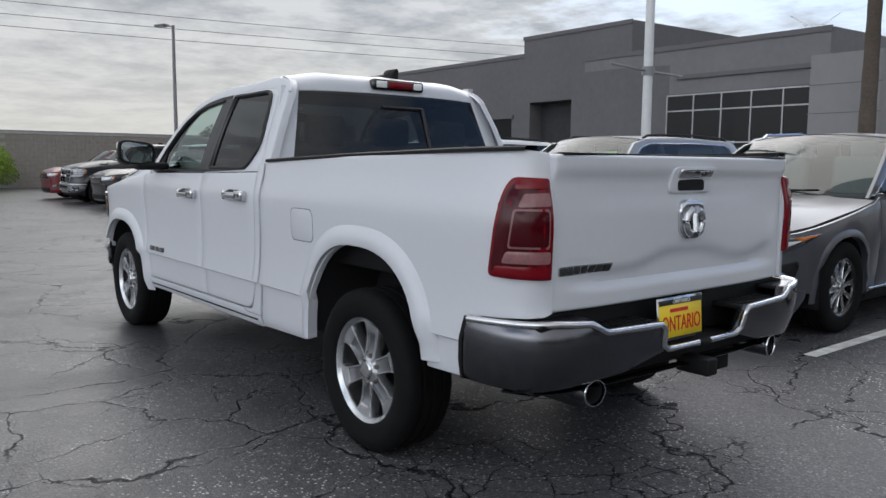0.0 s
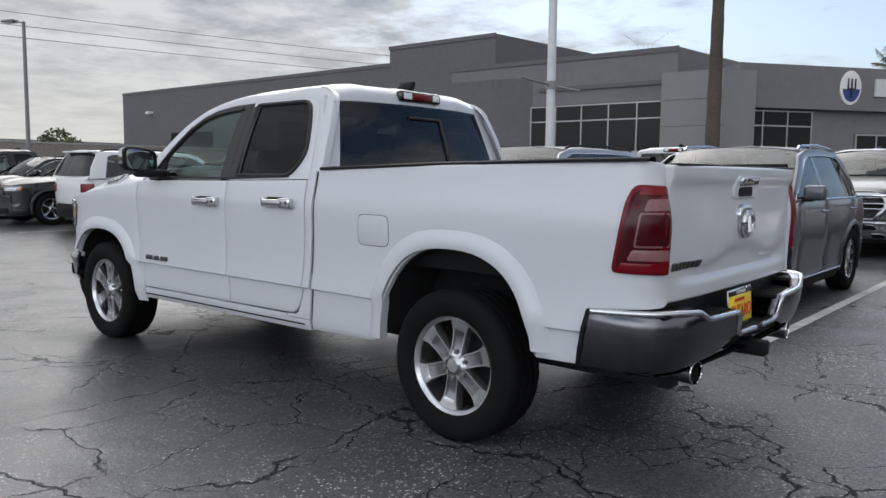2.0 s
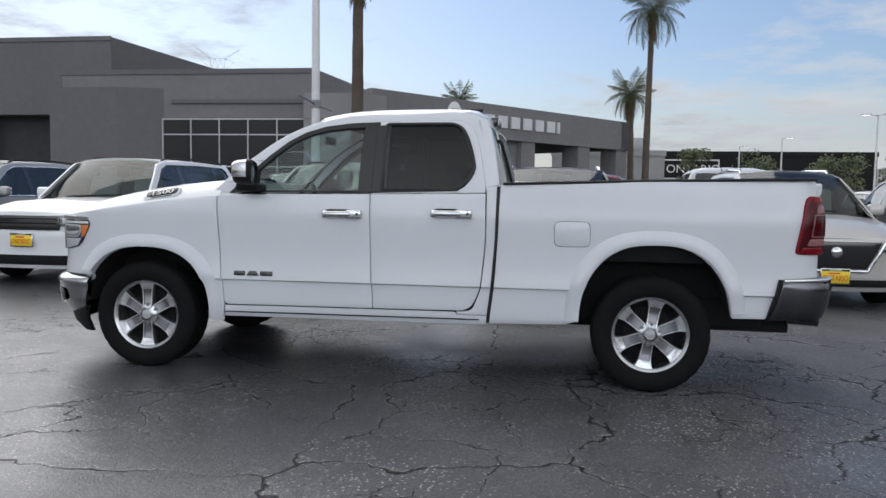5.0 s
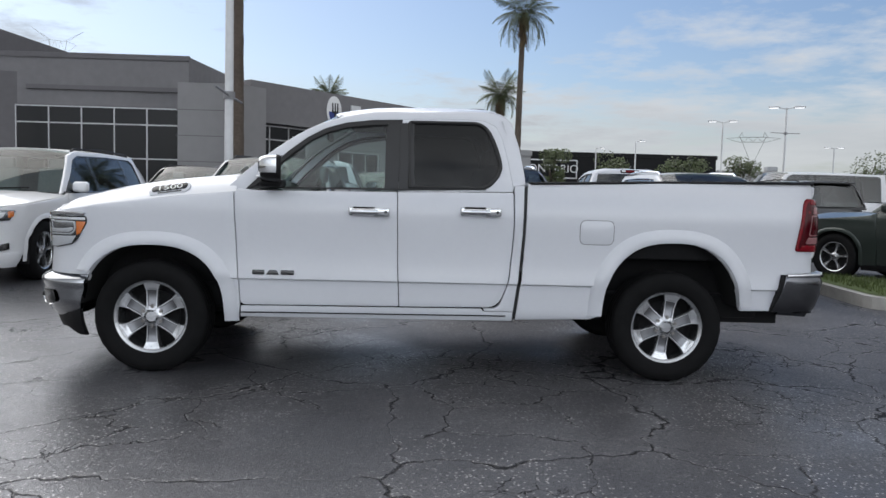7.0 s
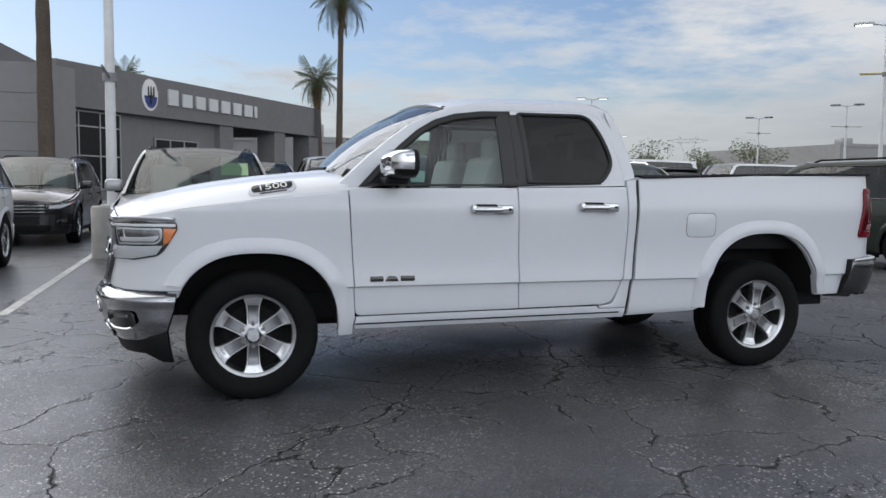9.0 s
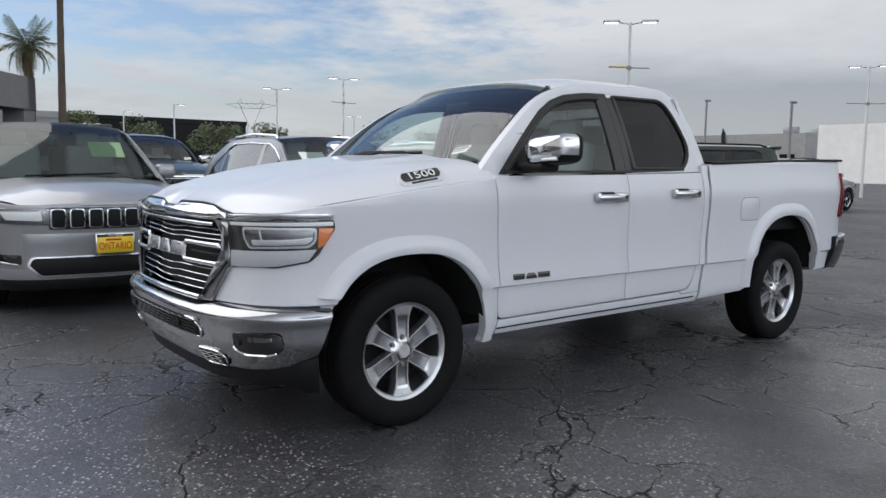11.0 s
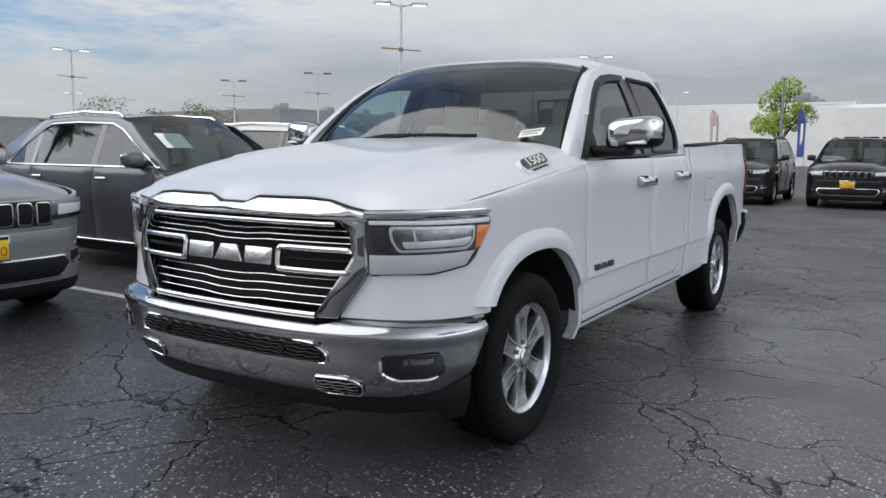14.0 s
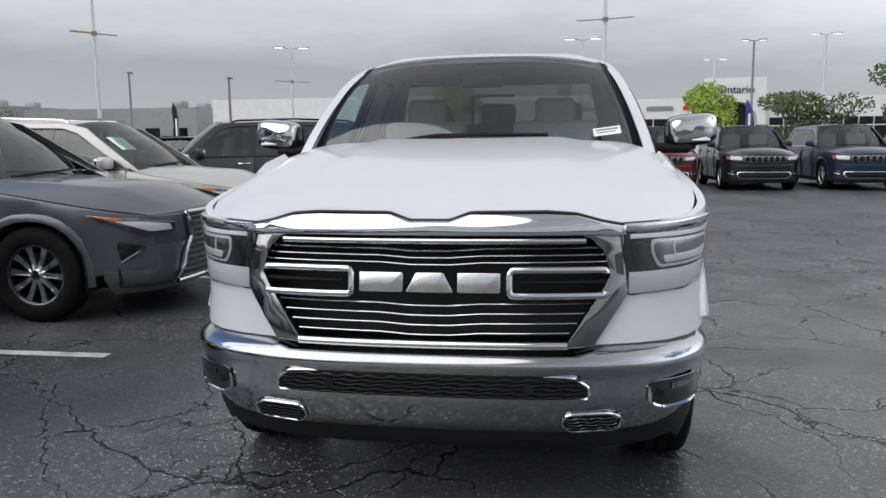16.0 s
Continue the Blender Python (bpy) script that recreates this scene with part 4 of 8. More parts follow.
bm = skin([[q + Vector((0.02, 0, -0.03)) for q in roof_row(-0.780, 1.846)]] + [roof_row(*r) for r in ((-0.780, 1.848), (-0.76, 1.857), (-0.70, 1.868), (-0.6, 1.880), (-0.45, 1.892), (-0.3, 1.900), (-0.1, 1.906), (0.1, 1.906), (0.25, 1.904), (0.36, 1.900), (0.43, 1.890), (0.47, 1.874, 1.818), (0.495, 1.850, 1.805), (0.508, 1.822, 1.788), (0.514, 1.785, 1.770), (0.50, 1.77, 1.76))])
bmesh.ops.recalc_face_normals(bm, faces=bm.faces)
part("roof", bm, WHITE, truck)
both("roof_ditch", sweep([green(x, float(np.interp(x, PILX, PILZ)) + 0.003, 0.006) for x in (0.36, 0.40, 0.44, 0.48, 0.51, 0.53)], 0.008, 6), WHITE, truck)
part("headlining", box((1.15, 1.36, 0.02), (-0.12, 0, 1.80), 0.005), TRIMGREY, truck)


def back(s, t):
    y = s * (0.815 - 0.115 * t)
    return Vector((0.635 - 0.105 * t - 0.045 * s * s - 0.02 * t * t, y, 1.335 + 0.455 * t))


part("rear_window", skin([[back(s, t) for s in np.linspace(-0.95, 0.95, 17)] for t in np.linspace(0.02, 0.99, 9)]), GLASS_REAR, truck, "dark tinted sliding rear window")
both("rear_pillar", skin([[back(-a, t) + Vector((o, 0, 0)) for a, o in ((0.945, -0.03), (0.950, 0.003), (0.97, 0.007), (1.03, 0.007), (1.10, 0.0))] for t in np.linspace(-0.05, 1.02, 9)]), WHITE, truck)
bm = sweep([back(s, 0.80) + Vector((0.006, 0, 0)) for s in np.linspace(-0.16, 0.27, 8)], 0.012, 6)
sweep([back(0.27, t) + Vector((0.006, 0, 0)) for t in np.linspace(0.03, 0.80, 8)], 0.012, 6, bm)
part("window_slider_frame", bm, SEAL, truck)
bm = skin([[back(s, t) + Vector((0.0, 0, 0)) for s in np.linspace(-0.97, 0.97, 17)] for t in (-0.35, 0.0, 0.04)])
part("cab_back", thicken(bm, 0.02), WHITE, truck)
bm = box((0.06, 0.40, 0.072), (0.505, 0.02, 1.842), 0.02, 3)
part("high_brake_lamp", bm, GLOSSBLACK, truck)
part("high_brake_lens", box((0.02, 0.19, 0.046), (0.529, 0.03, 1.842), 0.008, 2), RED, truck)
part("cargo_lamp_lens", box((0.02, 0.085, 0.044), (0.528, -0.115, 1.842), 0.008, 2), LAMPWHITE, truck)
part("cargo_lamp_lens", box((0.02, 0.07, 0.044), (0.528, 0.165, 1.842), 0.008, 2), LAMPWHITE, truck)
bm = bmesh.new()
rings = [[(0.20 + a * l, 0.10 + b * wv, 1.898 + h) for a, b in ((0, 0), (0.25, -0.8), (0.6, -1), (1, -0.7), (1, 0.7), (0.6, 1), (0.25, 0.8))] for l, wv, h in ((0.16, 0.040, 0.0), (0.155, 0.034, 0.03), (0.15, 0.022, 0.055), (0.13, 0.008, 0.068))]
rings = [[(p[0] + (0.02 * i), p[1], p[2]) for p in r] for i, r in enumerate(rings)]
skin(rings, bm, close=True)
part("roof_aerial", bm, BLACK, truck)

# mirrors
def mirror_body(stations, top=9.0):
    """A rounded housing along x; stations: (x, size); cut off above top."""
    rows = []
    for x, k in stations:
        row = []
        for i in range(32):
            a = 2 * math.pi * i / 32
            cy, cz = (math.copysign(abs(f) ** 0.48, f) for f in (math.cos(a), math.sin(a)))
            y, z = 0.135 * cy * k, min(top, 0.083 * cz * k - 0.012 * cy)
            row.append((x + 0.20 * (0.135 - y), -1.135 + y, 1.408 + z))
        rows.append(row)
    bm = skin(rows, close=True)
    bm.verts.ensure_lookup_table()
    bm.faces.new(list(bm.verts)[-32:])
    bmesh.ops.recalc_face_normals(bm, faces=bm.faces)
    return bm


def of_side(bm, s):
    if s < 0:
        return bm
    two = mirrored(bm)
    bm.free()
    return two


mir = both("mirror", mirror_body([(-1.205, 0.02), (-1.205, 0.45), (-1.198, 0.70), (-1.180, 0.86), (-1.15, 0.95), (-1.11, 0.99), (-1.085, 1.0)]), CHROME, truck, "chrome door mirror cap")
for m_ob, s in zip(mir, (-1, 1)):
    part("mirror_base", box((0.15, 0.22, 0.055), (-1.10, s * 1.02, 1.315), 0.025, 3), BLACK, m_ob)
    part("mirror_shell", of_side(mirror_body([(-1.190, 0.78), (-1.180, 0.90), (-1.15, 0.98), (-1.11, 1.02), (-1.083, 1.03)], -0.030), s), BLACK, m_ob)
    part("mirror_bezel", of_side(mirror_body([(-1.089, 0.98), (-1.087, 1.025), (-1.070, 1.02), (-1.059, 0.99), (-1.055, 0.90), (-1.065, 0.86)]), s), BLACK, m_ob)
    part("mirror_glass", of_side(mirror_body([(-1.063, 0.87), (-1.061, 0.85)]), s), MIRRORGLASS, m_ob)
    part("turn_lamp", box((0.05, 0.11, 0.014), (-1.150, s * 1.165, 1.356), 0.005, 1), LAMPWHITE, m_ob)

# door handles: a strap on a front foot, running into a block with the lock
for x0, zz in ((-0.452, 1.140), (0.305, 1.156)):
    bm = box((0.034, 0.040, 0.058), (x0 - 0.123, -1.012, zz), 0.012, 3)
    box((0.112, 0.046, 0.060), (x0 + 0.084, -1.013, zz - 0.002), 0.013, 3, bm)
    sweep([(x0 + dx, -1.016 - dy, zz - 0.002) for dx, dy in ((-0.125, 0.004), (-0.09, 0.013), (0.0, 0.017), (0.06, 0.012))], 0.014, 8, bm, flat=1.45)
    for h_ob, s in zip(both("door_handle", bm, CHROME, truck, "chrome pull handle"), (-1, 1)):
        part("handle_recess", box((0.150, 0.010, 0.030), (x0 - 0.035, s * 0.996, zz + 0.016), 0.004, 1), DARK, h_ob)
        part("handle_recess", box((0.150, 0.010, 0.022), (x0 - 0.035, s * 0.996, zz - 0.024), 0.004, 1), WHITE, h_ob)
        part("key_lock", tube((x0 + 0.112, s * 1.030, zz), (x0 + 0.112, s * 1.038, zz), 0.011, 0.010, 14), GLOSSBLACK, h_ob)


def bars_on(place, letters, z0, h, mt, name, parent, n_seg=1):
    """A row of plain raised blocks where the maker's lettering stands."""
    bm = bmesh.new()
    for u0, u1, lean in letters:
        line = rounded([(u0, z0), (u1, z0), (u1 - lean, z0 + h), (u0 + lean, z0 + h)], 0.006, 2)
        b2 = sheet(line, place, 0.010, bevel=0.002)
        me = bpy.data.meshes.new("t")
        b2.to_mesh(me)
        b2.free()
        bm.from_mesh(me)
        bpy.data.meshes.remove(me)
    return bm


bm = bars_on(lambda u, v, d: side(u, v, d - 0.008), [(-1.238, -1.155, 0.0), (-1.145, -1.055, 0.022), (-1.045, -0.955, 0.0)], 0.694, 0.032, BRIGHT, "door_emblem", truck)
both("door_emblem", bm, GLOSSBLACK, truck, "dark maker's emblem drawn as plain blocks")

# ---- front end ----
def face(y, z, d=0.0):
    """The upright front of the nose; leans back towards the bonnet."""
    return Vector((nose_x(y) - 0.005 + 0.05 * max(0.0, (z - 0.70) / 0.4) ** 1.4 + d, y, z))


def wrap(shell):
    """Lays distances from the nose's middle, to either side, on the shell."""
    u0 = float(shell.u[0])

    def place(w, z, d=0.0):
        p = shell(u0 + abs(w), z, d)
        return Vector((p.x, p.y if w < 0 else -p.y, p.z))
    return place


def twosided(line, shell):
    """An outline of the left half, from the middle's top to its bottom, made whole."""
    u0 = float(shell.u[0])
    half = [(u - u0, z) for u, z in line]
    return [p for p in half if p[0] > 1e-3] + [(-w, z) for w, z in half[::-1] if w > 1e-3]


grille = root("grille", "chrome barred grille", "")
del grille["label"]
grille.parent = truck
part("grille_backing", sheet([(-0.56, 1.035), (-0.625, 0.96), (-0.64, 0.88), (-0.50, 0.672), (0.50, 0.672), (0.64, 0.88), (0.625, 0.96), (0.56, 1.035)], lambda y, z, d: face(y, z, 0.110 - d), 0.0, bevel=0), DARK, grille)
lip_half = [(0.700, 1.050), (0.705, 1.068), (0.65, 1.072), (0.58, 1.086), (0.50, 1.110), (0.40, 1.119), (0.14, 1.117), (0.07, 1.090)]
lip = [(-0.700, 1.050), (-0.66, 1.036), (-0.55, 1.040), (0.55, 1.040), (0.66, 1.036)] + lip_half + [(-a, b) for a, b in lip_half[::-1][:-1]]
part("grille_crown", sheet(lip, lambda y, z, d: face(y, z, d - 0.030 + max(0, z - 1.085) * 0.7), 0.05, 0.06, 0.008), CHROME, grille)
both("lamp_brow", sheet([(side.front(0.665), 1.050), (side.front(0.665), 1.078), (-2.60, 1.090), (-2.40, 1.090), (-2.355, 1.080), (-2.37, 1.066), (-2.60, 1.068)], lambda u, z, d: side(u, z, d - 0.018), 0.02, 0.08), CHROME, truck)


def frame_rod(points, r, flat=1.0, off=-0.01):
    dense = []
    for (y0, z0), (y1, z1) in zip(points, points[1:]):
        for k in range(8):
            w = k / 8
            dense.append(face(y0 + (y1 - y0) * w, z0 + (z1 - z0) * w, off))
    dense.append(face(*points[-1], off))
    return sweep(dense, r, 8, flat=flat)


DARKCHEEK = mat("cheek_chrome", (0.27, 0.275, 0.29), 0.10, metal=1.0, grain=0.06, scale=9)
# wide bright cheeks each side, then the inner rods
for s in (-1, 1):
    cheek = [(s * 0.50, 1.046), (s * 0.655, 1.046), (s * 0.662, 1.00), (s * 0.668, 0.90), (s * 0.676, 0.848), (s * 0.660, 0.820), (s * 0.560, 0.662), (s * 0.46, 0.656), (s * 0.475, 0.685), (s * 0.595, 0.870), (s * 0.612, 0.905), (s * 0.592, 0.985), (s * 0.55, 1.026)]
    part("grille_cheek", sheet(cheek, lambda y, z, d: face(y, z, d - 0.016), 0.05, 0.08, 0.006), DARKCHEEK, grille)
    part("cheek_slot", sheet([(s * 0.628, 0.975), (s * 0.654, 0.985), (s * 0.660, 0.905), (s * 0.636, 0.912)], lambda y, z, d: face(y, z, d - 0.019), 0.01, bevel=0), GLOSSBLACK, grille)
    br = rounded([(s * 0.60, 0.925), (s * 0.285, 0.925), (s * 0.275, 0.912), (s * 0.275, 0.850), (s * 0.285, 0.838), (s * 0.60, 0.838)], 0.012, 3)
    part("grille_bracket", frame_rod(br, 0.0135, 1.0, -0.012), CHROME, grille)
    part("bracket_bar", frame_rod([(s * 0.31, 0.880), (s * 0.60, 0.880)], 0.012, 0.8, 0.012), BLACK, grille)
part("grille_rim", frame_rod([(-0.47, 0.668), (0.47, 0.668)], 0.016, 1.0, -0.014), CHROME, grille)
part("grille_rim", frame_rod([(-0.53, 1.022), (0.53, 1.022)], 0.012, 1.0, -0.012), CHROME, grille)
for zz, half in ((0.996, 0.575), (0.972, 0.590), (0.948, 0.598), (0.808, 0.552), (0.774, 0.527), (0.740, 0.503), (0.706, 0.478)):
    pts = [(-half, zz), (-0.18, zz - 0.002), (-0.07, zz - 0.010), (0.07, zz - 0.010), (0.18, zz - 0.002), (half, zz)]
    part("grille_bar", frame_rod(pts, 0.0050, 0.75, 0.012), CHROME, grille)
bm = bars_on(lambda u, v, d: face(u, v, d - 0.020), [(-0.245, -0.098, 0.0), (-0.085, 0.080, 0.035), (0.090, 0.245, 0.0)], 0.848, 0.068, BRIGHT, "grille_emblem", grille)
part("grille_emblem", bm, BRIGHT, grille, "bright maker's emblem drawn as plain blocks")
# headlamps
LAMPCAVE = mat("lamp_housing", (0.020, 0.020, 0.022), 0.25, metal=0.2, grain=0.4, scale=30)
DARKCHROME = mat("dark_chrome", (0.24, 0.245, 0.26), 0.18, metal=1.0, grain=0.4, scale=40)
LAMPSILVER = mat("lamp_silver", (0.66, 0.67, 0.69), 0.30, metal=0.35, grain=0.15, scale=40)
STRIP = mat("frosted_strip", (0.52, 0.53, 0.55), 0.25, grain=0.05, scale=60)
lamp_line = [(side.front(0.672), 0.835), (-2.62, 0.842), (-2.47, 0.868), (-2.43, 0.90), (-2.352, 1.02), (-2.358, 1.056), (-2.60, 1.060), (side.front(0.668), 1.046), (side.front(0.660), 0.93)]
for (hl, s) in zip(both("headlamp", sheet(rounded(lamp_line, 0.01, 2), lambda u, z, d: side(u, z, d - 0.006), 0.05, 0.06), LAMPCAVE, truck, "clear headlamp with amber corner lens"), (-1, 1)):
    def lamp(name, line, mt, off, st=0.06):
        b = sheet(line, lambda u, z, d: side(u, z, d - off), 0.006, st, 0.002)
        part(name, b if s < 0 else mirrored(b), mt, hl)
        if s > 0:
            b.free()
    lamp("lamp_base_strip", [(side.front(0.676), 0.838), (-2.62, 0.846), (-2.475, 0.872), (-2.435, 0.925), (-2.60, 0.918), (side.front(0.672), 0.912)], STRIP, 0.009)
    ui = side.front(0.745)
    lamp("lamp_bowl", rounded([(ui + 0.035, 0.924), (-2.470, 0.932), (-2.438, 0.96), (-2.434, 1.024), (ui, 1.024), (ui + 0.005, 0.975)], 0.018, 4), LAMPSILVER, 0.009)
    lamp("lamp_bowl_shade", rounded([(ui + 0.042, 0.934), (-2.478, 0.942), (-2.448, 0.965), (-2.445, 1.014), (ui + 0.012, 1.014), (ui + 0.016, 0.975)], 0.016, 4), DARKCHROME, 0.0105)
    lamp("lamp_reflector", rounded([(ui + 0.060, 0.940), (-2.482, 0.948), (-2.456, 0.966), (-2.454, 0.982), (-2.54, 0.972), (ui + 0.050, 0.966)], 0.010, 3), LAMPSILVER, 0.0125)
    lamp("lamp_divider", [(ui + 0.105, 0.942), (ui + 0.113, 0.942), (ui + 0.098, 1.010), (ui + 0.090, 1.010)], LAMPSILVER, 0.0128)
    lamp("lamp_inner_chamber", rounded([(side.front(0.690), 0.930), (ui - 0.004, 0.932), (ui - 0.016, 1.016), (side.front(0.684), 1.012)], 0.010, 3), LAMPCAVE, 0.0100)
    lamp("amber_lens", [(-2.430, 0.930), (-2.398, 0.945), (-2.356, 1.015), (-2.360, 1.022), (-2.428, 1.022)], AMBER, 0.010)
    lamp("lamp_top_strip", [(side.front(0.675), 1.028), (-2.36, 1.033), (-2.36, 1.050), (side.front(0.675), 1.044)], LAMPWHITE, 0.010)
    seam = [side(u, z, -0.004) for u, z in rounded(lamp_line, 0.01, 2)[:22]]
    part("lamp_seam", of_side(sweep(seam, 0.0038, 5), s), SEAL, hl)
    lamp("headlamp_lens", rounded(lamp_line, 0.01, 2), LENS, 0.018)

# bumper
BUMPERCHROME = mat("bumper_chrome", (0.40, 0.41, 0.43), 0.09, metal=1.0, grain=0.08, scale=9)
BPLAN = [(-2.875, 0), (-2.868, 0.3), (-2.835, 0.55), (-2.755, 0.78), (-2.64, 0.915), (-2.50, 0.985), (-2.34, 1.008), (-2.15, 1.012), (-1.95, 1.012), (-1.7, 1.012), (0, 1.012)]
bump = Shell(BPLAN, [(0.30, 0.15), (0.345, 0.105), (0.375, 0.080), (0.42, 0.054), (0.475, 0.026), (0.50, 0.024), (0.575, 0.014), (0.600, 0.0), (0.632, 0.006), (0.652, 0.045), (0.665, 0.075)], zero=-2.2)
bu = bump.front
bumper_line = [(bu(0.0), 0.634), (bu(0.50), 0.640), (bu(0.62), 0.660), (bu(0.72), 0.662), (-2.42, 0.658), (-2.36, 0.655), (-2.375, 0.56), (-2.42, 0.42), (-2.50, 0.375), (bu(0.80), 0.350), (bu(0.5), 0.338), (bu(0.0), 0.335)]
bumper = part("front_bumper", sheet(twosided(bumper_line, bump), wrap(bump), 0.05, 0.07, 0.006, vstep=0.022), BUMPERCHROME, truck, "chrome front bumper")
mesh_line = rounded([(-0.545, 0.492), (0.545, 0.492), (0.545, 0.535), (0.49, 0.572), (-0.49, 0.572), (-0.545, 0.535)], 0.015, 3)


def bface(y, z, d=0.0):
    v = bump(bump.front(abs(y)), z, d)
    return Vector((v.x, y, v.z))


part("lower_mesh", sheet(mesh_line, lambda y, z, d: bface(y, z, d - 0.004), 0.012, 0.08, bevel=0), BLACK, bumper)
bm = bmesh.new()
for r in range(5):
    zz = 0.500 + r * 0.0155
    n = 54
    sweep([bface(-0.52 + 1.04 * k / n, zz + 0.0035 * math.sin(k * 1.55 + r * 1.6), -0.008) for k in range(n + 1)], 0.0042, 5, bm)
part("mesh_weave", bm, GLOSSBLACK, bumper)
bm = bmesh.new()
ring = mesh_line + [mesh_line[0]]
sweep([bface(y, z, -0.004) for y, z in ring], 0.006, 6, bm)
part("mesh_rim", bm, CHROME, bumper)
for yy in (-0.345, 0.345):
    p = bface(yy, 0.532, -0.012)
    part("parking_sensor", tube(p + Vector((-0.006, 0, 0)), p + Vector((0.02, 0, 0)), 0.017, 0.019, 16), BLACK, bumper)
for s in (-1, 1):
    tow = rounded([(s * 0.47, 0.430), (s * 0.62, 0.433), (s * 0.665, 0.408), (s * 0.65, 0.360), (s * 0.49, 0.352), (s * 0.452, 0.385)], 0.02, 4)
    part("tow_opening", sheet(tow, lambda y, z, d: bface(y, z, d - 0.004), 0.01, 0.06, bevel=0), BLACK, bumper)
    part("tow_rim", sweep([bface(y, z, -0.004) for y, z in tow + [tow[0]]], 0.006, 6), CHROME, bumper)
    bm = bmesh.new()
    for r in range(4):
        sweep([bface(s * (0.470 + 0.175 * k / 12), 0.370 + r * 0.014 + 0.003 * math.sin(k * 1.6 + r), -0.008) for k in range(13)], 0.0035, 5, bm)
    part("tow_weave", bm, GLOSSBLACK, bumper)
    fog = rounded([(s * 0.752, 0.462), (s * 0.800, 0.438), (s * 0.905, 0.442), (s * 0.942, 0.468), (s * 0.935, 0.545), (s * 0.752, 0.540)], 0.02, 4)
    part("fog_pocket", sheet(fog, lambda y, z, d: bface(y, z, d - 0.004), 0.01, 0.05, bevel=0), GLOSSBLACK, bumper)
    part("fog_rim", sweep([bface(y, z, -0.004) for y, z in fog[-1:] + fog[:15]], 0.0075, 6), CHROME, bumper)
    part("fog_lamp", sheet(rounded([(s * 0.830, 0.504), (s * 0.912, 0.506), (s * 0.912, 0.528), (s * 0.830, 0.528)], 0.004), lambda y, z, d: bface(y, z, d - 0.008), 0.01, 0.05, 0.002), DARKCHROME, bumper)
    p = bface(s * 0.785, 0.500, -0.008)
    part("fog_sensor", tube(p + Vector((-0.004, 0, 0)), p + Vector((0.02, 0, 0)), 0.015, 0.017, 14), BLACK, bumper)
dam = Shell([(x + 0.10, y * 0.975) for x, y in BPLAN], [(0.2, 0.06), (0.36, 0.0)], zero=-2.2)
part("air_dam", sheet(twosided([(dam.front(0.0), 0.365), (-2.50, 0.395), (-2.42, 0.42), (-2.405, 0.235), (-2.47, 0.235), (-2.58, 0.285), (dam.front(0.7), 0.275), (dam.front(0.0), 0.262)], dam), wrap(dam), 0.03, 0.1, 0.004), BLACK, truck)

# ---- rear end ----
def tail(y, z, d=0.0):
    """The tailgate's face, with its swage low down and its spoiler lip."""
    def ease(v):
        v = max(0.0, min(1.0, v))
        return v * v * (3 - 2 * v)
    lipx = 0.018 * ease((z - 1.285) / 0.055)
    wide = ease((0.80 - abs(y)) / 0.25)
    ledge = 1.00 - 0.055 * ease((abs(y) - 0.10) / 0.30) + 0.05 * ease((abs(y) - 0.50) / 0.25)
    scoop = 0.026 * wide * ease((ledge + 0.02 - z) / 0.055) * (1 - ease((0.895 - z) / 0.025))
    hollow = 0.006 * ease((z - 1.15) / 0.1) * wide
    return Vector((2.704 + lipx - hollow - scoop - d - 0.030 * (abs(y) / 0.82) ** 4, y, z))


gate = part("tailgate", sheet(rounded([(-0.822, 0.800), (0.822, 0.800), (0.822, 1.388), (-0.822, 1.388)], 0.015, 3), tail, 0.07, 0.06, 0.010, vstep=0.016), WHITE, truck)
part("tailgate_cap", box((0.050, 1.58, 0.010), (2.680, 0, 1.390), 0.004, 2), BLACK, gate)
part("gate_handle_bezel", sheet(rounded([(-0.165, 1.235), (0.145, 1.235), (0.165, 1.345), (-0.145, 1.345)], 0.03, 4), lambda y, z, d: tail(y, z, d - 0.012), 0.02, 0.05, 0.006), WHITE, gate)
part("gate_handle_recess", sheet(rounded([(-0.105, 1.245), (0.085, 1.245), (0.085, 1.295), (-0.105, 1.295)], 0.015, 3), lambda y, z, d: tail(y, z, d - 0.0145), 0.01, bevel=0), BLACK, gate)
part("gate_handle", sheet(rounded([(-0.115, 1.297), (0.120, 1.297), (0.120, 1.335), (-0.115, 1.335)], 0.012, 3), lambda y, z, d: tail(y, z, d - 0.026), 0.03, 0.05, 0.008), CHROME, gate)
part("gate_camera", tube((2.745, 0.02, 1.316), (2.760, 0.02, 1.316), 0.010, 0.009, 12), GLOSSBLACK, gate)
shield = [(-0.078, 1.195), (-0.088, 1.16), (-0.080, 1.07), (-0.045, 1.038), (0.045, 1.038), (0.080, 1.07), (0.088, 1.16), (0.078, 1.195), (0.05, 1.207), (-0.05, 1.207)]
emblem = part("gate_emblem", sheet(rounded(shield, 0.012, 3), lambda y, z, d: tail(y, z, d - 0.018), 0.025, 0.04, 0.008), CHROME, gate, "chrome shield emblem")
part("emblem_field", sheet(rounded([(y * 0.86, 1.115 + (z - 1.122) * 0.86) for y, z in shield], 0.012, 3), lambda y, z, d: tail(y, z, d - 0.0195), 0.004, bevel=0), DARKCHROME, emblem)
for s in (-1, 1):
    part("emblem_horn", sweep([tail(s * (0.018 + 0.040 * math.sin(a)), 1.112 + 0.050 * math.cos(a), -0.022) for a in np.linspace(0.1, 3.0, 12)], 0.018, 8), BRIGHT, emblem)
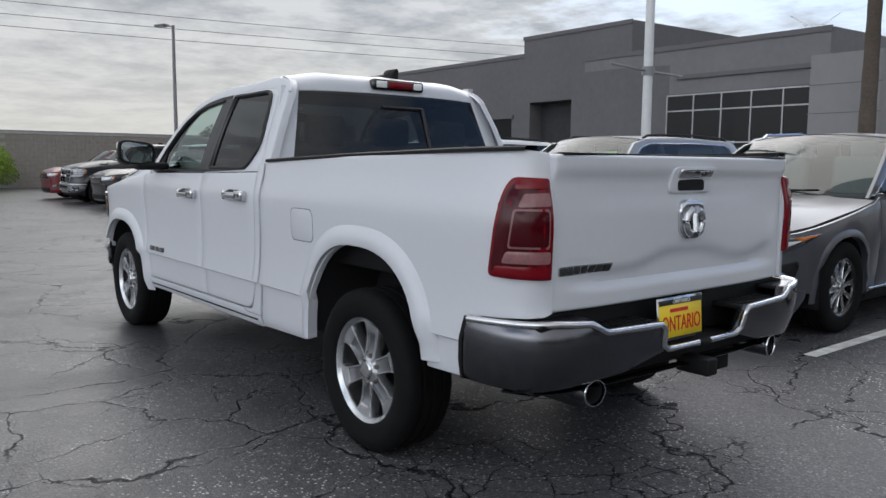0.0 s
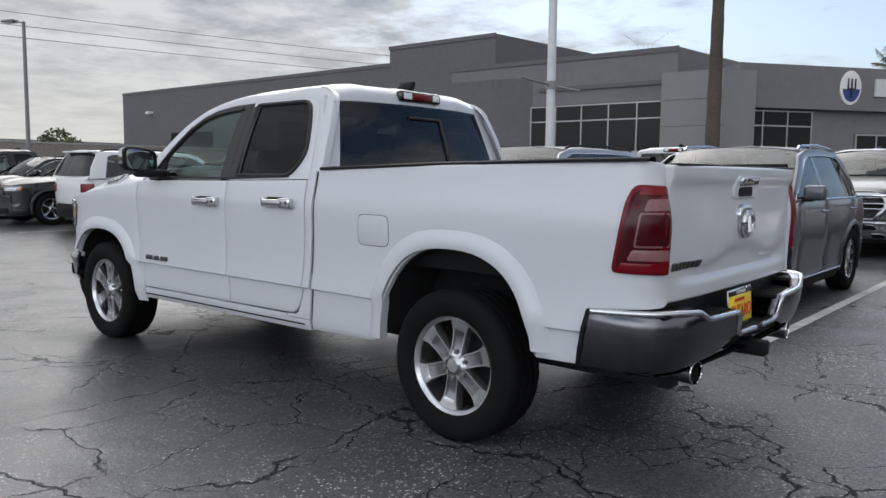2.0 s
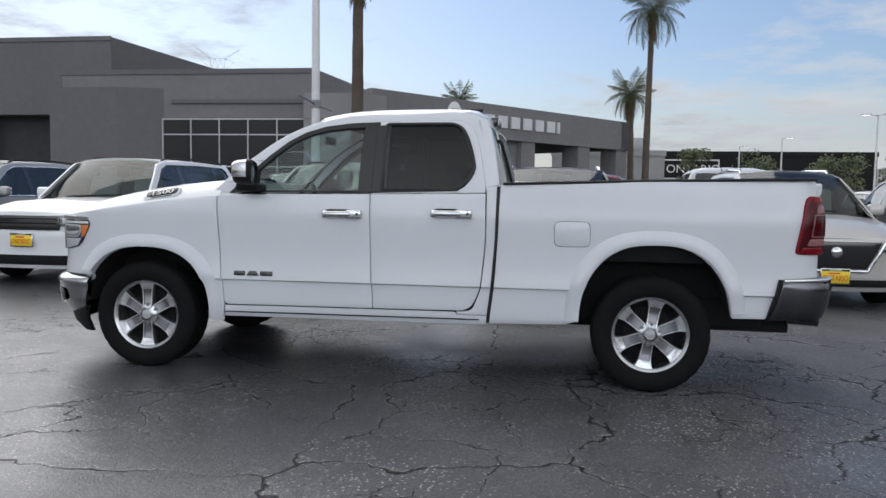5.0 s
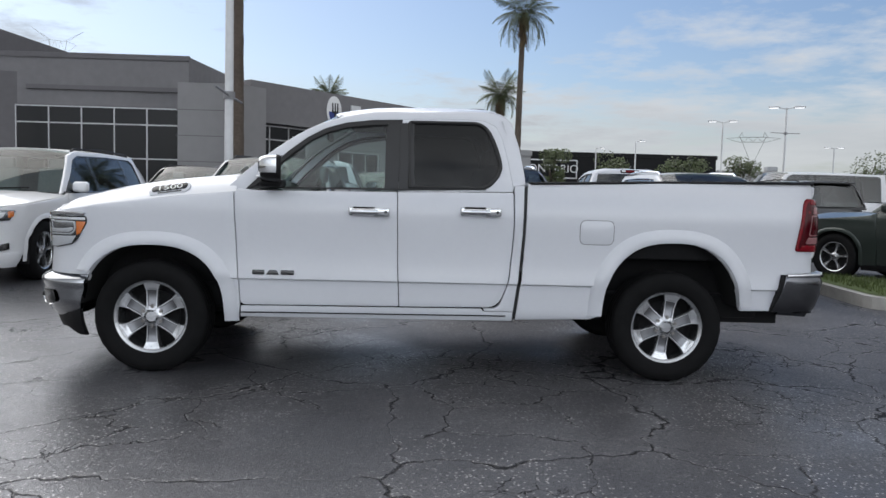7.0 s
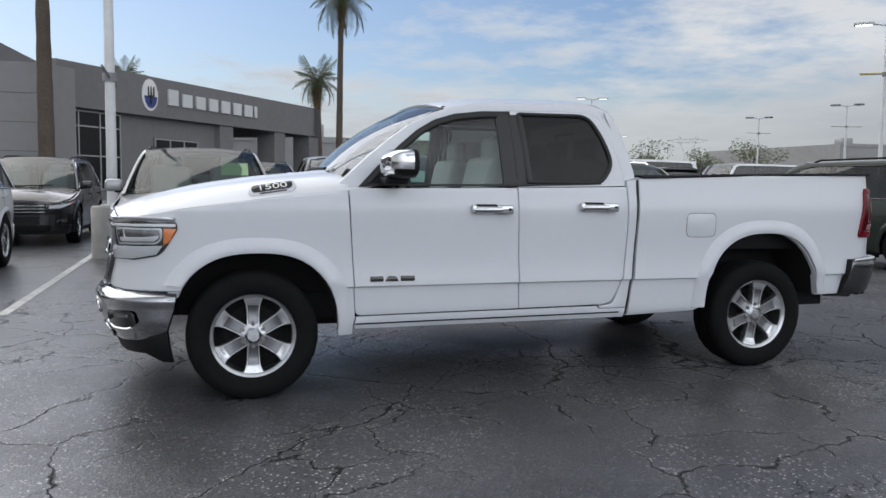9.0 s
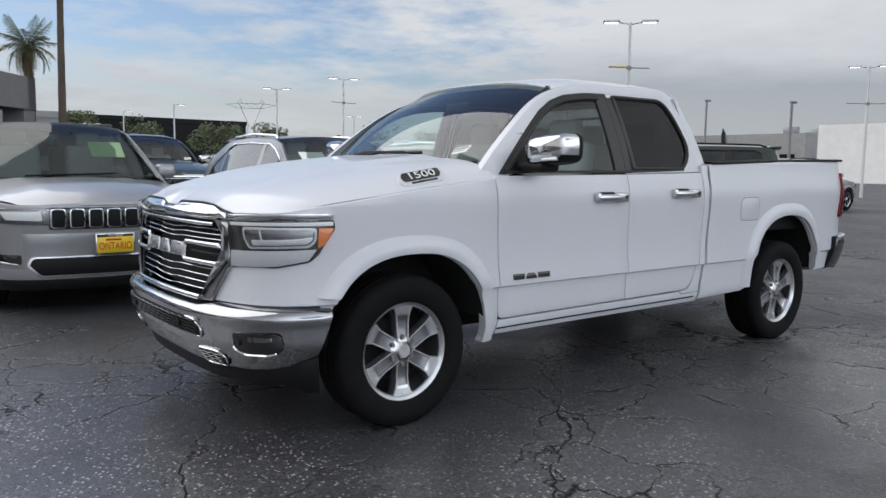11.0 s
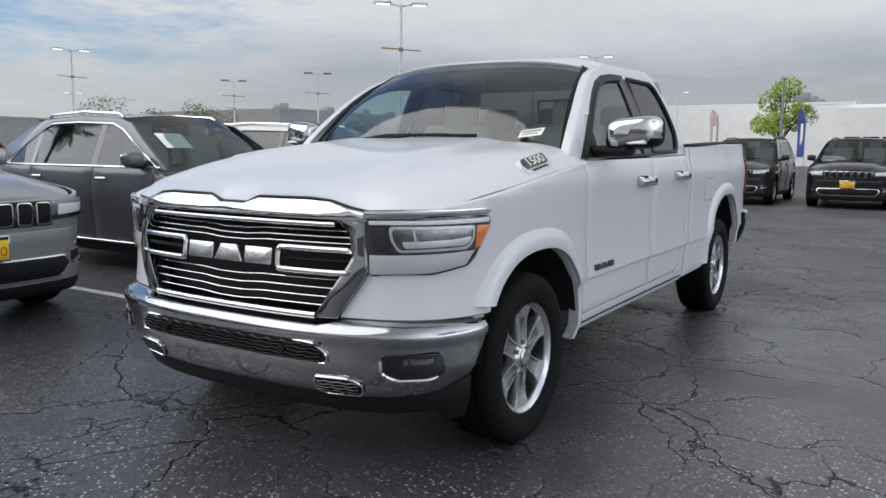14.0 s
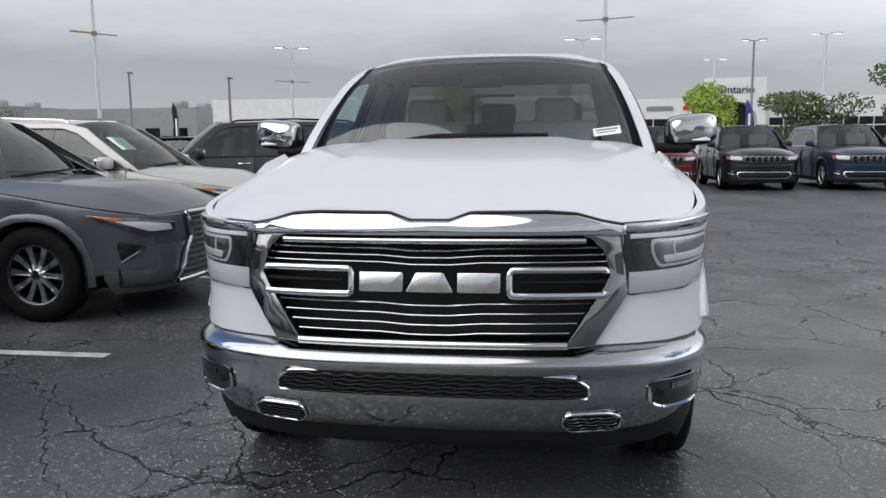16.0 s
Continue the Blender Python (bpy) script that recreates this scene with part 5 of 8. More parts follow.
part("emblem_muzzle", sweep([tail(0, 1.15 - 0.02 * k, -0.024 - 0.002 * k) for k in range(5)], 0.014, 6), BRIGHT, emblem)
letters = [(-0.785 + k * 0.0395, -0.785 + k * 0.0395 + 0.032, 0.0) for k in range(7)]
part("gate_lettering", bars_on(lambda u, v, d: tail(u, v, d - 0.008), letters, 0.938, 0.030, BLACKINK, "x", gate), BLACKINK, gate, "trim-name lettering drawn as plain dark blocks")
part("gate_lettering_edge", bars_on(lambda u, v, d: tail(u, v, d - 0.005), [(-0.79, -0.505, 0)], 0.934, 0.038, BRIGHT, "x", gate), BRIGHT, gate)

# tail lamps
def lampline(grow=0.0):
    r = side.rear(0.832)
    return rounded([(2.500 - grow, 0.935 - grow), (r + grow, 0.928 - grow), (r + grow, 1.300 + grow), (2.590 - grow, 1.305 + grow), (2.555 - grow, 1.25)], [0.03, 0.01, 0.01, 0.06, 0.05], 4)


rr = side.rear(0.832)
for tl, s in zip(both("tail_lamp", sheet(lampline(), lambda u, z, d: side(u, z, d - 0.014), 0.04, 0.05, 0.008), RED, truck, "red tail lamp with a pale reversing lens"), (-1, 1)):
    for nm, line, mt, off in (("lamp_edge", lampline(-0.018), REDDARK, 0.0155), ("reverse_lens", rounded([(2.630, 1.195), (rr - 0.012, 1.200), (rr - 0.012, 1.248), (2.650, 1.245)], 0.012), PINK, 0.018),
                              ("lamp_block", rounded([(2.603, 1.053), (rr - 0.028, 1.053), (rr - 0.028, 1.182), (2.623, 1.182)], 0.012), REDDARK, 0.019),
                              ("lamp_block_rim", rounded([(2.595, 1.045), (rr - 0.02, 1.045), (rr - 0.02, 1.190), (2.615, 1.190)], 0.012), PINK, 0.0165),
                              ("lower_lens", rounded([(2.570, 0.990), (rr - 0.015, 0.990), (rr - 0.015, 1.035), (2.590, 1.035)], 0.012), PINK, 0.018),
                              ("lamp_glow_band", rounded([(2.530, 0.945), (rr - 0.012, 0.940), (rr - 0.012, 0.980), (2.545, 0.980)], 0.01), RED, 0.018),
                              ("lamp_top_band", rounded([(2.610, 1.262), (rr - 0.012, 1.262), (rr - 0.012, 1.292), (2.620, 1.294)], 0.012), RED, 0.018)):
        b = sheet(line, lambda u, z, d: side(u, z, d - off), 0.003, 0.06, 0.001)
        part(nm, b if s < 0 else mirrored(b), mt, tl)

# rear bumper
RPLAN = [(0, 1.03), (1.90, 1.03), (2.10, 1.03), (2.30, 1.03), (2.50, 1.02), (2.64, 0.985), (2.735, 0.92), (2.785, 0.80), (2.805, 0.6), (2.815, 0.3), (2.82, 0.0)]
rb = Shell(RPLAN, [(0.47, 0.085), (0.52, 0.048), (0.60, 0.020), (0.70, 0.0), (0.755, 0.0), (0.775, 0.012), (0.79, 0.05)], zero=2.0)


def wrap_rear(w, z, d=0.0):
    p = rb(float(rb.u[-1]) - abs(w), z, d)
    return Vector((p.x, p.y if w < 0 else -p.y, p.z))


ru = rb.rear
STEELCHROME = mat("smoky_chrome", (0.145, 0.148, 0.160), 0.17, metal=1.0, grain=0.1, scale=6)
bumper_line = [(2.400, 0.508), (2.435, 0.62), (2.470, 0.772), (2.60, 0.778), (ru(0.86), 0.782), (ru(0.70), 0.772), (ru(0.66), 0.735), (ru(0.31), 0.725), (ru(0.285), 0.625), (ru(0.255), 0.605), (ru(0.0), 0.605), (ru(0.0), 0.545), (ru(0.5), 0.540), (ru(0.85), 0.518), (2.6, 0.498)]
end = float(rb.u[-1])
half = [(end - u, z) for u, z in bumper_line]
half = [p for p in half if p[0] > 1e-3]
rear_bumper = part("rear_bumper", sheet(half + [(-w, z) for w, z in half[::-1]], wrap_rear, 0.05, 0.07, 0.008), STEELCHROME, truck, "smoky chrome rear step bumper")
edge = [(2.475, 0.768), (2.60, 0.772), (ru(0.86), 0.776), (ru(0.72), 0.766), (ru(0.67), 0.738), (ru(0.64), 0.728), (ru(0.33), 0.720), (ru(0.305), 0.70), (ru(0.283), 0.628), (ru(0.253), 0.606), (ru(0.0), 0.605)]
dense = []
for (a, b), (c, d) in zip(edge, edge[1:]):
    dense += [rb(a + (c - a) * k / 6, b + (d - b) * k / 6, 0.001) for k in range(6)]
both("bumper_bright_edge", sweep(dense, 0.0135, 8), BRIGHT, rear_bumper)
for s in (-1, 1):
    bm = box((0.15, 0.38, 0.02), (2.715, s * 0.485, 0.716), 0.004)
    part("step_pad", bm, BLACK, rear_bumper)
    bm = bmesh.new()
    for r in range(4):
        for k in range(13):
            box((0.018, 0.012, 0.006), (2.660 + r * 0.036, s * (0.32 + k * 0.027), 0.729), 0.002, 1, bm, turn=Matrix.Rotation(0.6 if (k + r) % 2 else -0.6, 4, "Z"))
    part("step_tread", bm, BLACK, rear_bumper)
    part("bumper_top", box((0.22, 0.26, 0.02), (2.63, s * 0.80, 0.766), 0.006), BLACK, rear_bumper)
part("bumper_back", box((0.05, 1.70, 0.19), (2.625, 0, 0.70), 0.01), BLACK, rear_bumper)
part("bumper_well", box((0.15, 0.54, 0.02), (2.715, 0, 0.596), 0.004), BLACK, rear_bumper)
part("bumper_underside", box((0.20, 1.2, 0.05), (2.62, 0, 0.545), 0.01), BLACK, rear_bumper)
both("bumper_end_trim", sheet([(2.380, 0.508), (2.398, 0.508), (2.434, 0.62), (2.468, 0.774), (2.450, 0.774), (2.414, 0.62)], rb, 0.04, bevel=0), BLACK, rear_bumper)


def letters_at(text, size, m, mt, name, parent, depth=0.001, label=""):
    cu = bpy.data.curves.new("t", "FONT")
    cu.body, cu.size, cu.extrude, cu.align_x, cu.align_y = text, size, depth, "CENTER", "CENTER"
    tmp = new("t", cu)
    me = bpy.data.meshes.new_from_object(tmp)
    bpy.data.objects.remove(tmp)
    bpy.data.curves.remove(cu)
    me.materials.clear()
    me.materials.append(mt)
    ob = new(name, me)
    ob.parent, ob.matrix_basis = parent, m
    return tagged(ob, label) if label else ob


def dealer_plate(parent, m, w=0.305, h=0.155):
    """A yellow dealer plate in a chrome frame, facing its own -y."""
    pl = part("dealer_plate", box((w, 0.006, h), (0, 0, 0), 0.003, 1), YELLOW, parent, "yellow dealer plate with red lettering")
    pl.matrix_basis = m
    part("plate_frame", box((w + 0.02, 0.004, h + 0.03), (0, 0.003, 0), 0.002, 1), CHROME, pl)
    part("plate_top_band", box((w, 0.004, h * 0.14), (0, -0.003, h * 0.47), 0.001, 1), BLACKINK, pl)
    part("plate_small_bar", box((w * 0.42, 0.002, h * 0.10), (-w * 0.05, -0.0035, h * 0.24), 0, 1), REDINK, pl)
    part("plate_foot_band", box((w * 0.7, 0.003, h * 0.06), (0, -0.001, -h * 0.545), 0.0005, 1), BLACKINK, pl)
    up90 = Matrix.Rotation(math.pi / 2, 4, "X")
    t = letters_at("ONTARIO", h * 0.50, Matrix.Translation((0, -0.0045, -h * 0.14)) @ up90 @ Matrix.Diagonal((w / (h * 0.5) / 5.0, 1.18, 1, 1)), REDINK, "plate_lettering", pl)
    letters_at("ONTARIO", h * 0.15, Matrix.Translation((0, -0.0055, h * 0.47)) @ up90 @ Matrix.Diagonal((1.2, 1, 1, 1)), PAPER, "band_lettering", pl)
    return pl


# numerals on the bonnet badges, leaning with the flank
for y_side in (-1, 1):
    q0, ax, out_ = badge_place(0.004, 0.006, -0.0045), BADGE_U, BADGE_N
    if y_side > 0:
        q0, ax, out_ = (Vector((v.x, -v.y, v.z)) for v in (q0, ax, out_))
        ax = -ax
    up_ = out_.cross(ax)
    basis_ = Matrix((ax, up_, out_)).transposed().to_4x4()
    letters_at("1500", 0.058, Matrix.Translation(q0) @ basis_ @ Matrix.Diagonal((1.55, 1.0, 1, 1)), PAPER, "badge_numerals", truck)
dealer_plate(rear_bumper, Matrix.Translation((2.738, -0.085, 0.708)) @ Matrix.Rotation(math.pi / 2, 4, "Z") @ Matrix.Rotation(radians(-4), 4, "X"))
bm = box((0.16, 0.075, 0.075), (2.77, 0.0, 0.500), 0.01)
part("tow_hitch", bm, BLACK, truck)
part("hitch_bar", tube((2.45, -0.5, 0.50), (2.45, 0.5, 0.50), 0.045, seg=10), DARK, truck)
for s in (-1, 1):
    ex = part("exhaust_tip", lathe([(0.047, 0.10), (0.047, 0.198), (0.0485, 0.203), (0.052, 0.203), (0.054, 0.197), (0.054, 0.0)], 28), STEELCHROME, truck, "smoky chrome exhaust tip")
    ex.matrix_basis = Matrix.Translation((2.555, s * 0.625, 0.492)) @ Matrix.Rotation(radians(-90 + s * 7), 4, "Z") @ Matrix.Rotation(radians(-2), 4, "X")
    part("exhaust_rim", lathe([(0.0475, 0.200), (0.0490, 0.2045), (0.0525, 0.2045), (0.0545, 0.200)], 28), CHROME, ex)
    part("exhaust_bore", lathe([(0.0005, 0.11), (0.046, 0.11), (0.0465, 0.19)], 20), DARK, ex)
    part("exhaust_pipe", tube((2.1, s * 0.55, 0.50), (2.56, s * 0.625, 0.492), 0.036), DARK, truck)

# ---- bed ----
bed = part("bed_floor", box((1.98, 1.60, 0.03), (1.66, 0, 0.86), 0.0), BLACK, truck)
both("bed_wall", box((1.90, 0.08, 0.52), (1.62, -0.86, 1.11), 0.01), BLACK, truck)
part("bed_front_wall", box((0.04, 1.80, 0.52), (0.665, 0, 1.10), 0.01), WHITE, truck)
rows = []
for u in (0.645, 1.0, 1.5, 2.0, 2.3, 2.5, 2.63):
    zr = float(np.interp(u, [0.64, 1.5, 2.3, 2.62], [1.352, 1.380, 1.398, 1.402]))
    yo = -0.960 + (0.045 * ((u - 2.3) / 0.33) ** 2 if u > 2.3 else 0)
    rows.append([(u, yo - 0.010, zr - 0.003), (u, yo - 0.010, zr + 0.010), (u, yo, zr + 0.016), (u, -0.865, zr + 0.016), (u, -0.858, zr - 0.03)])
bm = skin(rows)
bmesh.ops.recalc_face_normals(bm, faces=bm.faces)
both("bed_rail_cap", bm, BLACK, truck)

# ---- wheels ----
POCKET = mat("painted_pocket", (0.24, 0.245, 0.26), 0.35, metal=0.9, grain=0.15, scale=30)
def make_wheel(parent, at, spokes=6, r_tyre=0.386, width=0.27, r_rim=0.252, spoke_w=(0.074, 0.180), mt=ALLOY, turn=0.0, lugs=True, pocket=True, rim_mt=None):
    w = root("wheel", "", "")
    w.parent, w.matrix_basis = parent, at
    h = width / 2
    prof = [(r_rim - 0.01, h * 0.72), (r_rim, h * 0.86), (r_rim + 0.02, h * 0.93), ((r_rim + r_tyre) / 2, h * 1.02), (r_tyre - 0.045, h * 0.98), (r_tyre - 0.018, h * 0.90), (r_tyre - 0.004, h * 0.78), (r_tyre, h * 0.62)]
    for g in (0.40, 0.0, -0.40):
        prof += [(r_tyre, h * (g + 0.07)), (r_tyre - 0.010, h * (g + 0.06)), (r_tyre - 0.010, h * (g - 0.06)), (r_tyre, h * (g - 0.07))]
    prof += [(r, -a) for r, a in prof[7::-1]]
    bm = lathe([(r, -a) for r, a in prof], 90 if lugs else 40)
    if lugs:
        for v in bm.verts:
            r = math.hypot(v.co.x, v.co.z)
            k = round(math.atan2(v.co.z, v.co.x) / (2 * math.pi) * 90)
            if k % 3 == 0 and r > r_tyre - 0.03 and abs(v.co.y) > h * 0.6:
                v.co.x *= (r - 0.003) / r
                v.co.z *= (r - 0.003) / r
    tyre = part("tyre", bm, RUBBER, w)
    rim = part("rim", lathe([(r_rim * 0.62, h * 0.4), (r_rim - 0.025, h * 0.5), (r_rim - 0.022, -h * 0.55), (r_rim - 0.026, -h * 0.62), (r_rim - 0.021, -h * 0.735), (r_rim - 0.010, -h * 0.775), (r_rim + 0.004, -h * 0.87), (r_rim + 0.006, -h * 0.80), (r_rim - 0.004, -h * 0.6)], 48), rim_mt or mt, w)
    back_y = -h * 0.42
    part("brake_disc", lathe([(0.02, back_y + 0.06), (r_rim * 0.66, back_y + 0.06), (r_rim * 0.66, back_y + 0.075), (r_rim * 0.9, back_y + 0.10), (r_rim * 0.95, h * 0.45)], 32), DARK, w)
    face_y = -h * 0.70
    first = None
    for k in range(spokes):
        if first is None:
            r0, r1, w0, w1 = 0.045, r_rim - 0.008, spoke_w[0] / 2, spoke_w[1] / 2
            bm = bmesh.new()
            rows = []
            for q in (0, 0.12, 0.2, 0.45, 0.60, 0.68, 0.78, 0.86, 0.92, 0.96, 1.0):
                r = r0 + (r1 - r0) * q
                ww = w0 + (w1 - w0) * ((0.16 * q + 0.84 * q ** 7) if lugs else (0.35 * q + 0.65 * q ** 6))
                y = face_y + 0.012 * math.sin(q * 3.0) - 0.006 * q
                dip = (0.013 if pocket else 0.004) * min(1, 7 * max(0, q - 0.04)) * min(1, 9 * max(0, 0.70 - q))
                rows.append([(-ww, y + 0.05, r), (-ww, y + 0.010, r), (-ww * 0.90, y, r), (-ww * 0.74, y, r), (-ww * 0.66, y + dip, r), (ww * 0.66, y + dip, r), (ww * 0.74, y, r), (ww * 0.90, y, r), (ww, y + 0.010, r), (ww, y + 0.05, r)])
            skin(rows, bm)
            bmesh.ops.recalc_face_normals(bm, faces=bm.faces)
            bm.faces.ensure_lookup_table()
            if pocket and lugs:
                for f in bm.faces:
                    c_ = f.calc_center_median()
                    if abs(c_.x) < 0.012 and c_.z > 0.060 and c_.z < r_rim * 0.70:
                        f.material_index = 1
            first = part("spoke", bm, mt, w)
            first.data.materials.append(POCKET)
            first.matrix_basis = Matrix.Rotation(turn, 4, "Y")
        else:
            same_part("spoke", first, w, Matrix.Rotation(turn + 2 * math.pi * k / spokes, 4, "Y"))
    part("hub", lathe([(0.0005, face_y - 0.006), (0.030, face_y - 0.006), (0.036, face_y), (0.046, face_y + 0.006), (0.058, face_y + 0.016), (0.062, face_y + 0.03)] if lugs else [(0.0005, face_y - 0.006), (0.030, face_y - 0.006), (0.050, face_y + 0.006), (0.070, face_y + 0.014), (0.076, face_y + 0.03)], 24), mt, w)
    part("hub_cap", lathe([(0.0005, face_y - 0.012), (0.034, face_y - 0.011), (0.040, face_y - 0.004)], 20), CHROME, w)
    nut = None
    for k in range(6 if lugs else 0):
        a = 2 * math.pi * k / 6 + turn
        m = Matrix.Translation((0.070 * math.sin(a), face_y + 0.004, 0.070 * math.cos(a)))
        if nut is None:
            nut = part("lug_nut", tube((0, 0.020, 0), (0, -0.005, 0), 0.0135, 0.0105, 12), STEEL, w)
            nut.matrix_basis = m
        else:
            same_part("lug_nut", nut, w, m)
    return w


def copy_part_tree(src, parent, m):
    """The same part with its pieces again, under the same thing."""
    ob = new(src.name.split(".")[0], src.data)
    ob.parent, ob.matrix_basis = parent, m
    for c in src.children:
        copy_part_tree(c, ob, c.matrix_basis.copy())
    return ob


TURNED = Matrix.Rotation(math.pi, 4, "Z")
w_first = make_wheel(truck, Matrix.Translation((-1.932, -0.853, 0.382)))
copy_part_tree(w_first, truck, Matrix.Translation((1.630, -0.853, 0.382)) @ Matrix.Rotation(0.16, 4, "Y"))
copy_part_tree(w_first, truck, Matrix.Translation((-1.932, 0.853, 0.382)) @ TURNED)
copy_part_tree(w_first, truck, Matrix.Translation((1.630, 0.853, 0.382)) @ TURNED)

# ---- underside and cabin ----
part("underbody", box((4.6, 1.30, 0.18), (0.1, 0, 0.50), 0.02), DARK, truck)
part("engine_block", box((1.1, 1.10, 0.55), (-2.05, 0, 0.72), 0.05), DARK, truck)
both("frame_rail", box((4.9, 0.09, 0.14), (0.15, -0.50, 0.43), 0.01), DARK, truck)
both("axle", tube((1.625, -0.8, 0.39), (1.625, 0.0, 0.39), 0.05, seg=10), DARK, truck)
both("axle", tube((-1.935, -0.8, 0.39), (-1.935, 0.0, 0.39), 0.045, seg=10), DARK, truck)
part("gearbox", box((1.1, 0.46, 0.30), (-0.75, 0.0, 0.42), 0.06, 2), DARK, truck)
part("fuel_tank", box((1.2, 0.42, 0.20), (0.45, -0.42, 0.50), 0.06, 2), DARK, truck)
part("exhaust_silencer", tube((0.2, 0.42, 0.38), (1.05, 0.42, 0.38), 0.13, seg=14), DARK, truck)
part("drive_shaft", tube((-0.2, 0.0, 0.40), (1.6, 0.0, 0.39), 0.05, seg=10), DARK, truck)
part("spare_tyre", tube((2.22, 0.0, 0.42), (2.22, 0.0, 0.62), 0.34, seg=24), RUBBER, truck)
part("spare_shield", box((0.5, 0.5, 0.06), (0.9, 0, 0.40), 0.02), DARK, truck)
part("cabin_floor", box((1.9, 1.75, 0.04), (-0.40, 0, 0.62), 0.01), TRIMGREY, truck)
both("door_lining", box((1.85, 0.06, 0.62), (-0.40, -0.93, 0.95), 0.02), TRIMGREY, truck)
part("dashboard", skin([[(x, y, z) for y in np.linspace(-0.84, 0.84, 9)] for x, z in ((-1.45, 1.31), (-1.25, 1.30), (-1.05, 1.27), (-0.98, 1.20), (-1.0, 0.95), (-1.1, 0.7))]), TRIMGREY, truck)


def seat(x, y, w, parent, heads=1):
    s_ob = part("seat", box((0.52, w, 0.16), (x, y, 0.86), 0.05, 3), SEATGREY, parent)
    part("backrest", box((0.15, w, 0.62), (x + 0.28, y, 1.18), 0.05, 3, turn=Matrix.Rotation(radians(14), 4, "Y")), SEATGREY, s_ob)
    for k in range(heads):
        yy = y + (k - (heads - 1) / 2) * w / max(1, heads)
        part("headrest", box((0.10, 0.26, 0.19), (x + 0.38, yy, 1.54), 0.04, 3), SEATGREY, s_ob)
    return s_ob


seat(-0.62, -0.42, 0.54, truck)
seat(-0.62, 0.42, 0.54, truck)
seat(0.08, 0.0, 1.45, truck, 3)
bm = bmesh.new()
sweep([Vector((-0.93 + 0.06 * math.cos(a), -0.42 + 0.19 * math.sin(a), 1.17 + 0.18 * math.cos(a))) for a in np.linspace(0, 2 * math.pi, 25)], 0.016, 6, bm)
box((0.05, 0.30, 0.05), (-0.95, -0.42, 1.16), 0.015, 2, bm)
part("steering_wheel", bm, BLACK, truck)
part("rear_view_mirror", box((0.03, 0.24, 0.07), (-0.84, 0.0, 1.70), 0.015, 2), BLACK, truck)
for s in (-1, 1):
    part("wiper", sweep([screen(s * 0.1 + 0.35, 0.01) + Vector((-0.02, 0, 0.02)), screen(s * 0.1 + 0.1, 0.03) + Vector((-0.01, 0, 0.03)), screen(s * 0.1 - 0.35, 0.035) + Vector((0, 0, 0.03))], 0.010, 6), BLACK, truck)
pp = screen(-0.80, 0.09)
st = part("price_sticker", box((0.002, 0.135, 0.062), (0, 0, 0), 0), PAPER, truck, "white paper sticker inside the windscreen")
st.matrix_basis = Matrix.Translation(pp + Vector((-0.035, 0, 0.028))) @ Matrix.Rotation(radians(-7), 4, "X") @ Matrix.Rotation(radians(52), 4, "Y")
part("sticker_bar", box((0.001, 0.112, 0.013), (-0.002, 0, 0.012), 0), POLEGREY, st)
part("sticker_bar", box((0.001, 0.095, 0.008), (-0.002, 0.006, -0.010), 0), POLEGREY, st)

# ---- parked cars ----
def paint(name, colour, metal=0.35, rough=0.32):
    return mat(name, colour, rough, metal=metal, coat=0.6, grain=0.03, scale=40)


PAINTS = {
    "silver": paint("silver_paint", (0.31, 0.312, 0.32), 0.4), "grey": paint("grey_paint", (0.090, 0.095, 0.110), 0.3), "white": paint("pearl_white_paint", (0.74, 0.75, 0.77), 0.0),
    "black": paint("black_paint", (0.012, 0.012, 0.014), 0.1, 0.25), "darkgrey": paint("dark_grey_paint", (0.030, 0.031, 0.034), 0.4), "red": paint("red_paint", (0.14, 0.008, 0.014), 0.3),
    "green": paint("dark_green_paint", (0.030, 0.040, 0.036), 0.4), "beige": paint("pale_silver_paint", (0.50, 0.48, 0.46), 0.2), "blue": paint("navy_paint", (0.020, 0.030, 0.060), 0.4), "midgrey": paint("mid_grey_paint", (0.33, 0.333, 0.345), 0.4)}
CARGLASS = glass_mat("car_glass", (0.20, 0.23, 0.225), 0.05)
CARSCREEN = glass_mat("car_screen", (0.50, 0.59, 0.57), 0.06, 0.03)


def signed(shell):
    """A place on the nose by its distance from the middle, to either side."""
    u0 = float(shell.u[0])

    def place(w, z, d=0.0):
        p = shell(u0 + abs(w), z, d)
        return Vector((p.x, p.y if w < 0 else -p.y, p.z))
    return place


def signed_rear(shell):
    u1 = float(shell.u[-1])

    def place(w, z, d=0.0):
        p = shell(u1 - abs(w), z, d)
        return Vector((p.x, (p.y if w < 0 else -p.y), p.z))
    return place


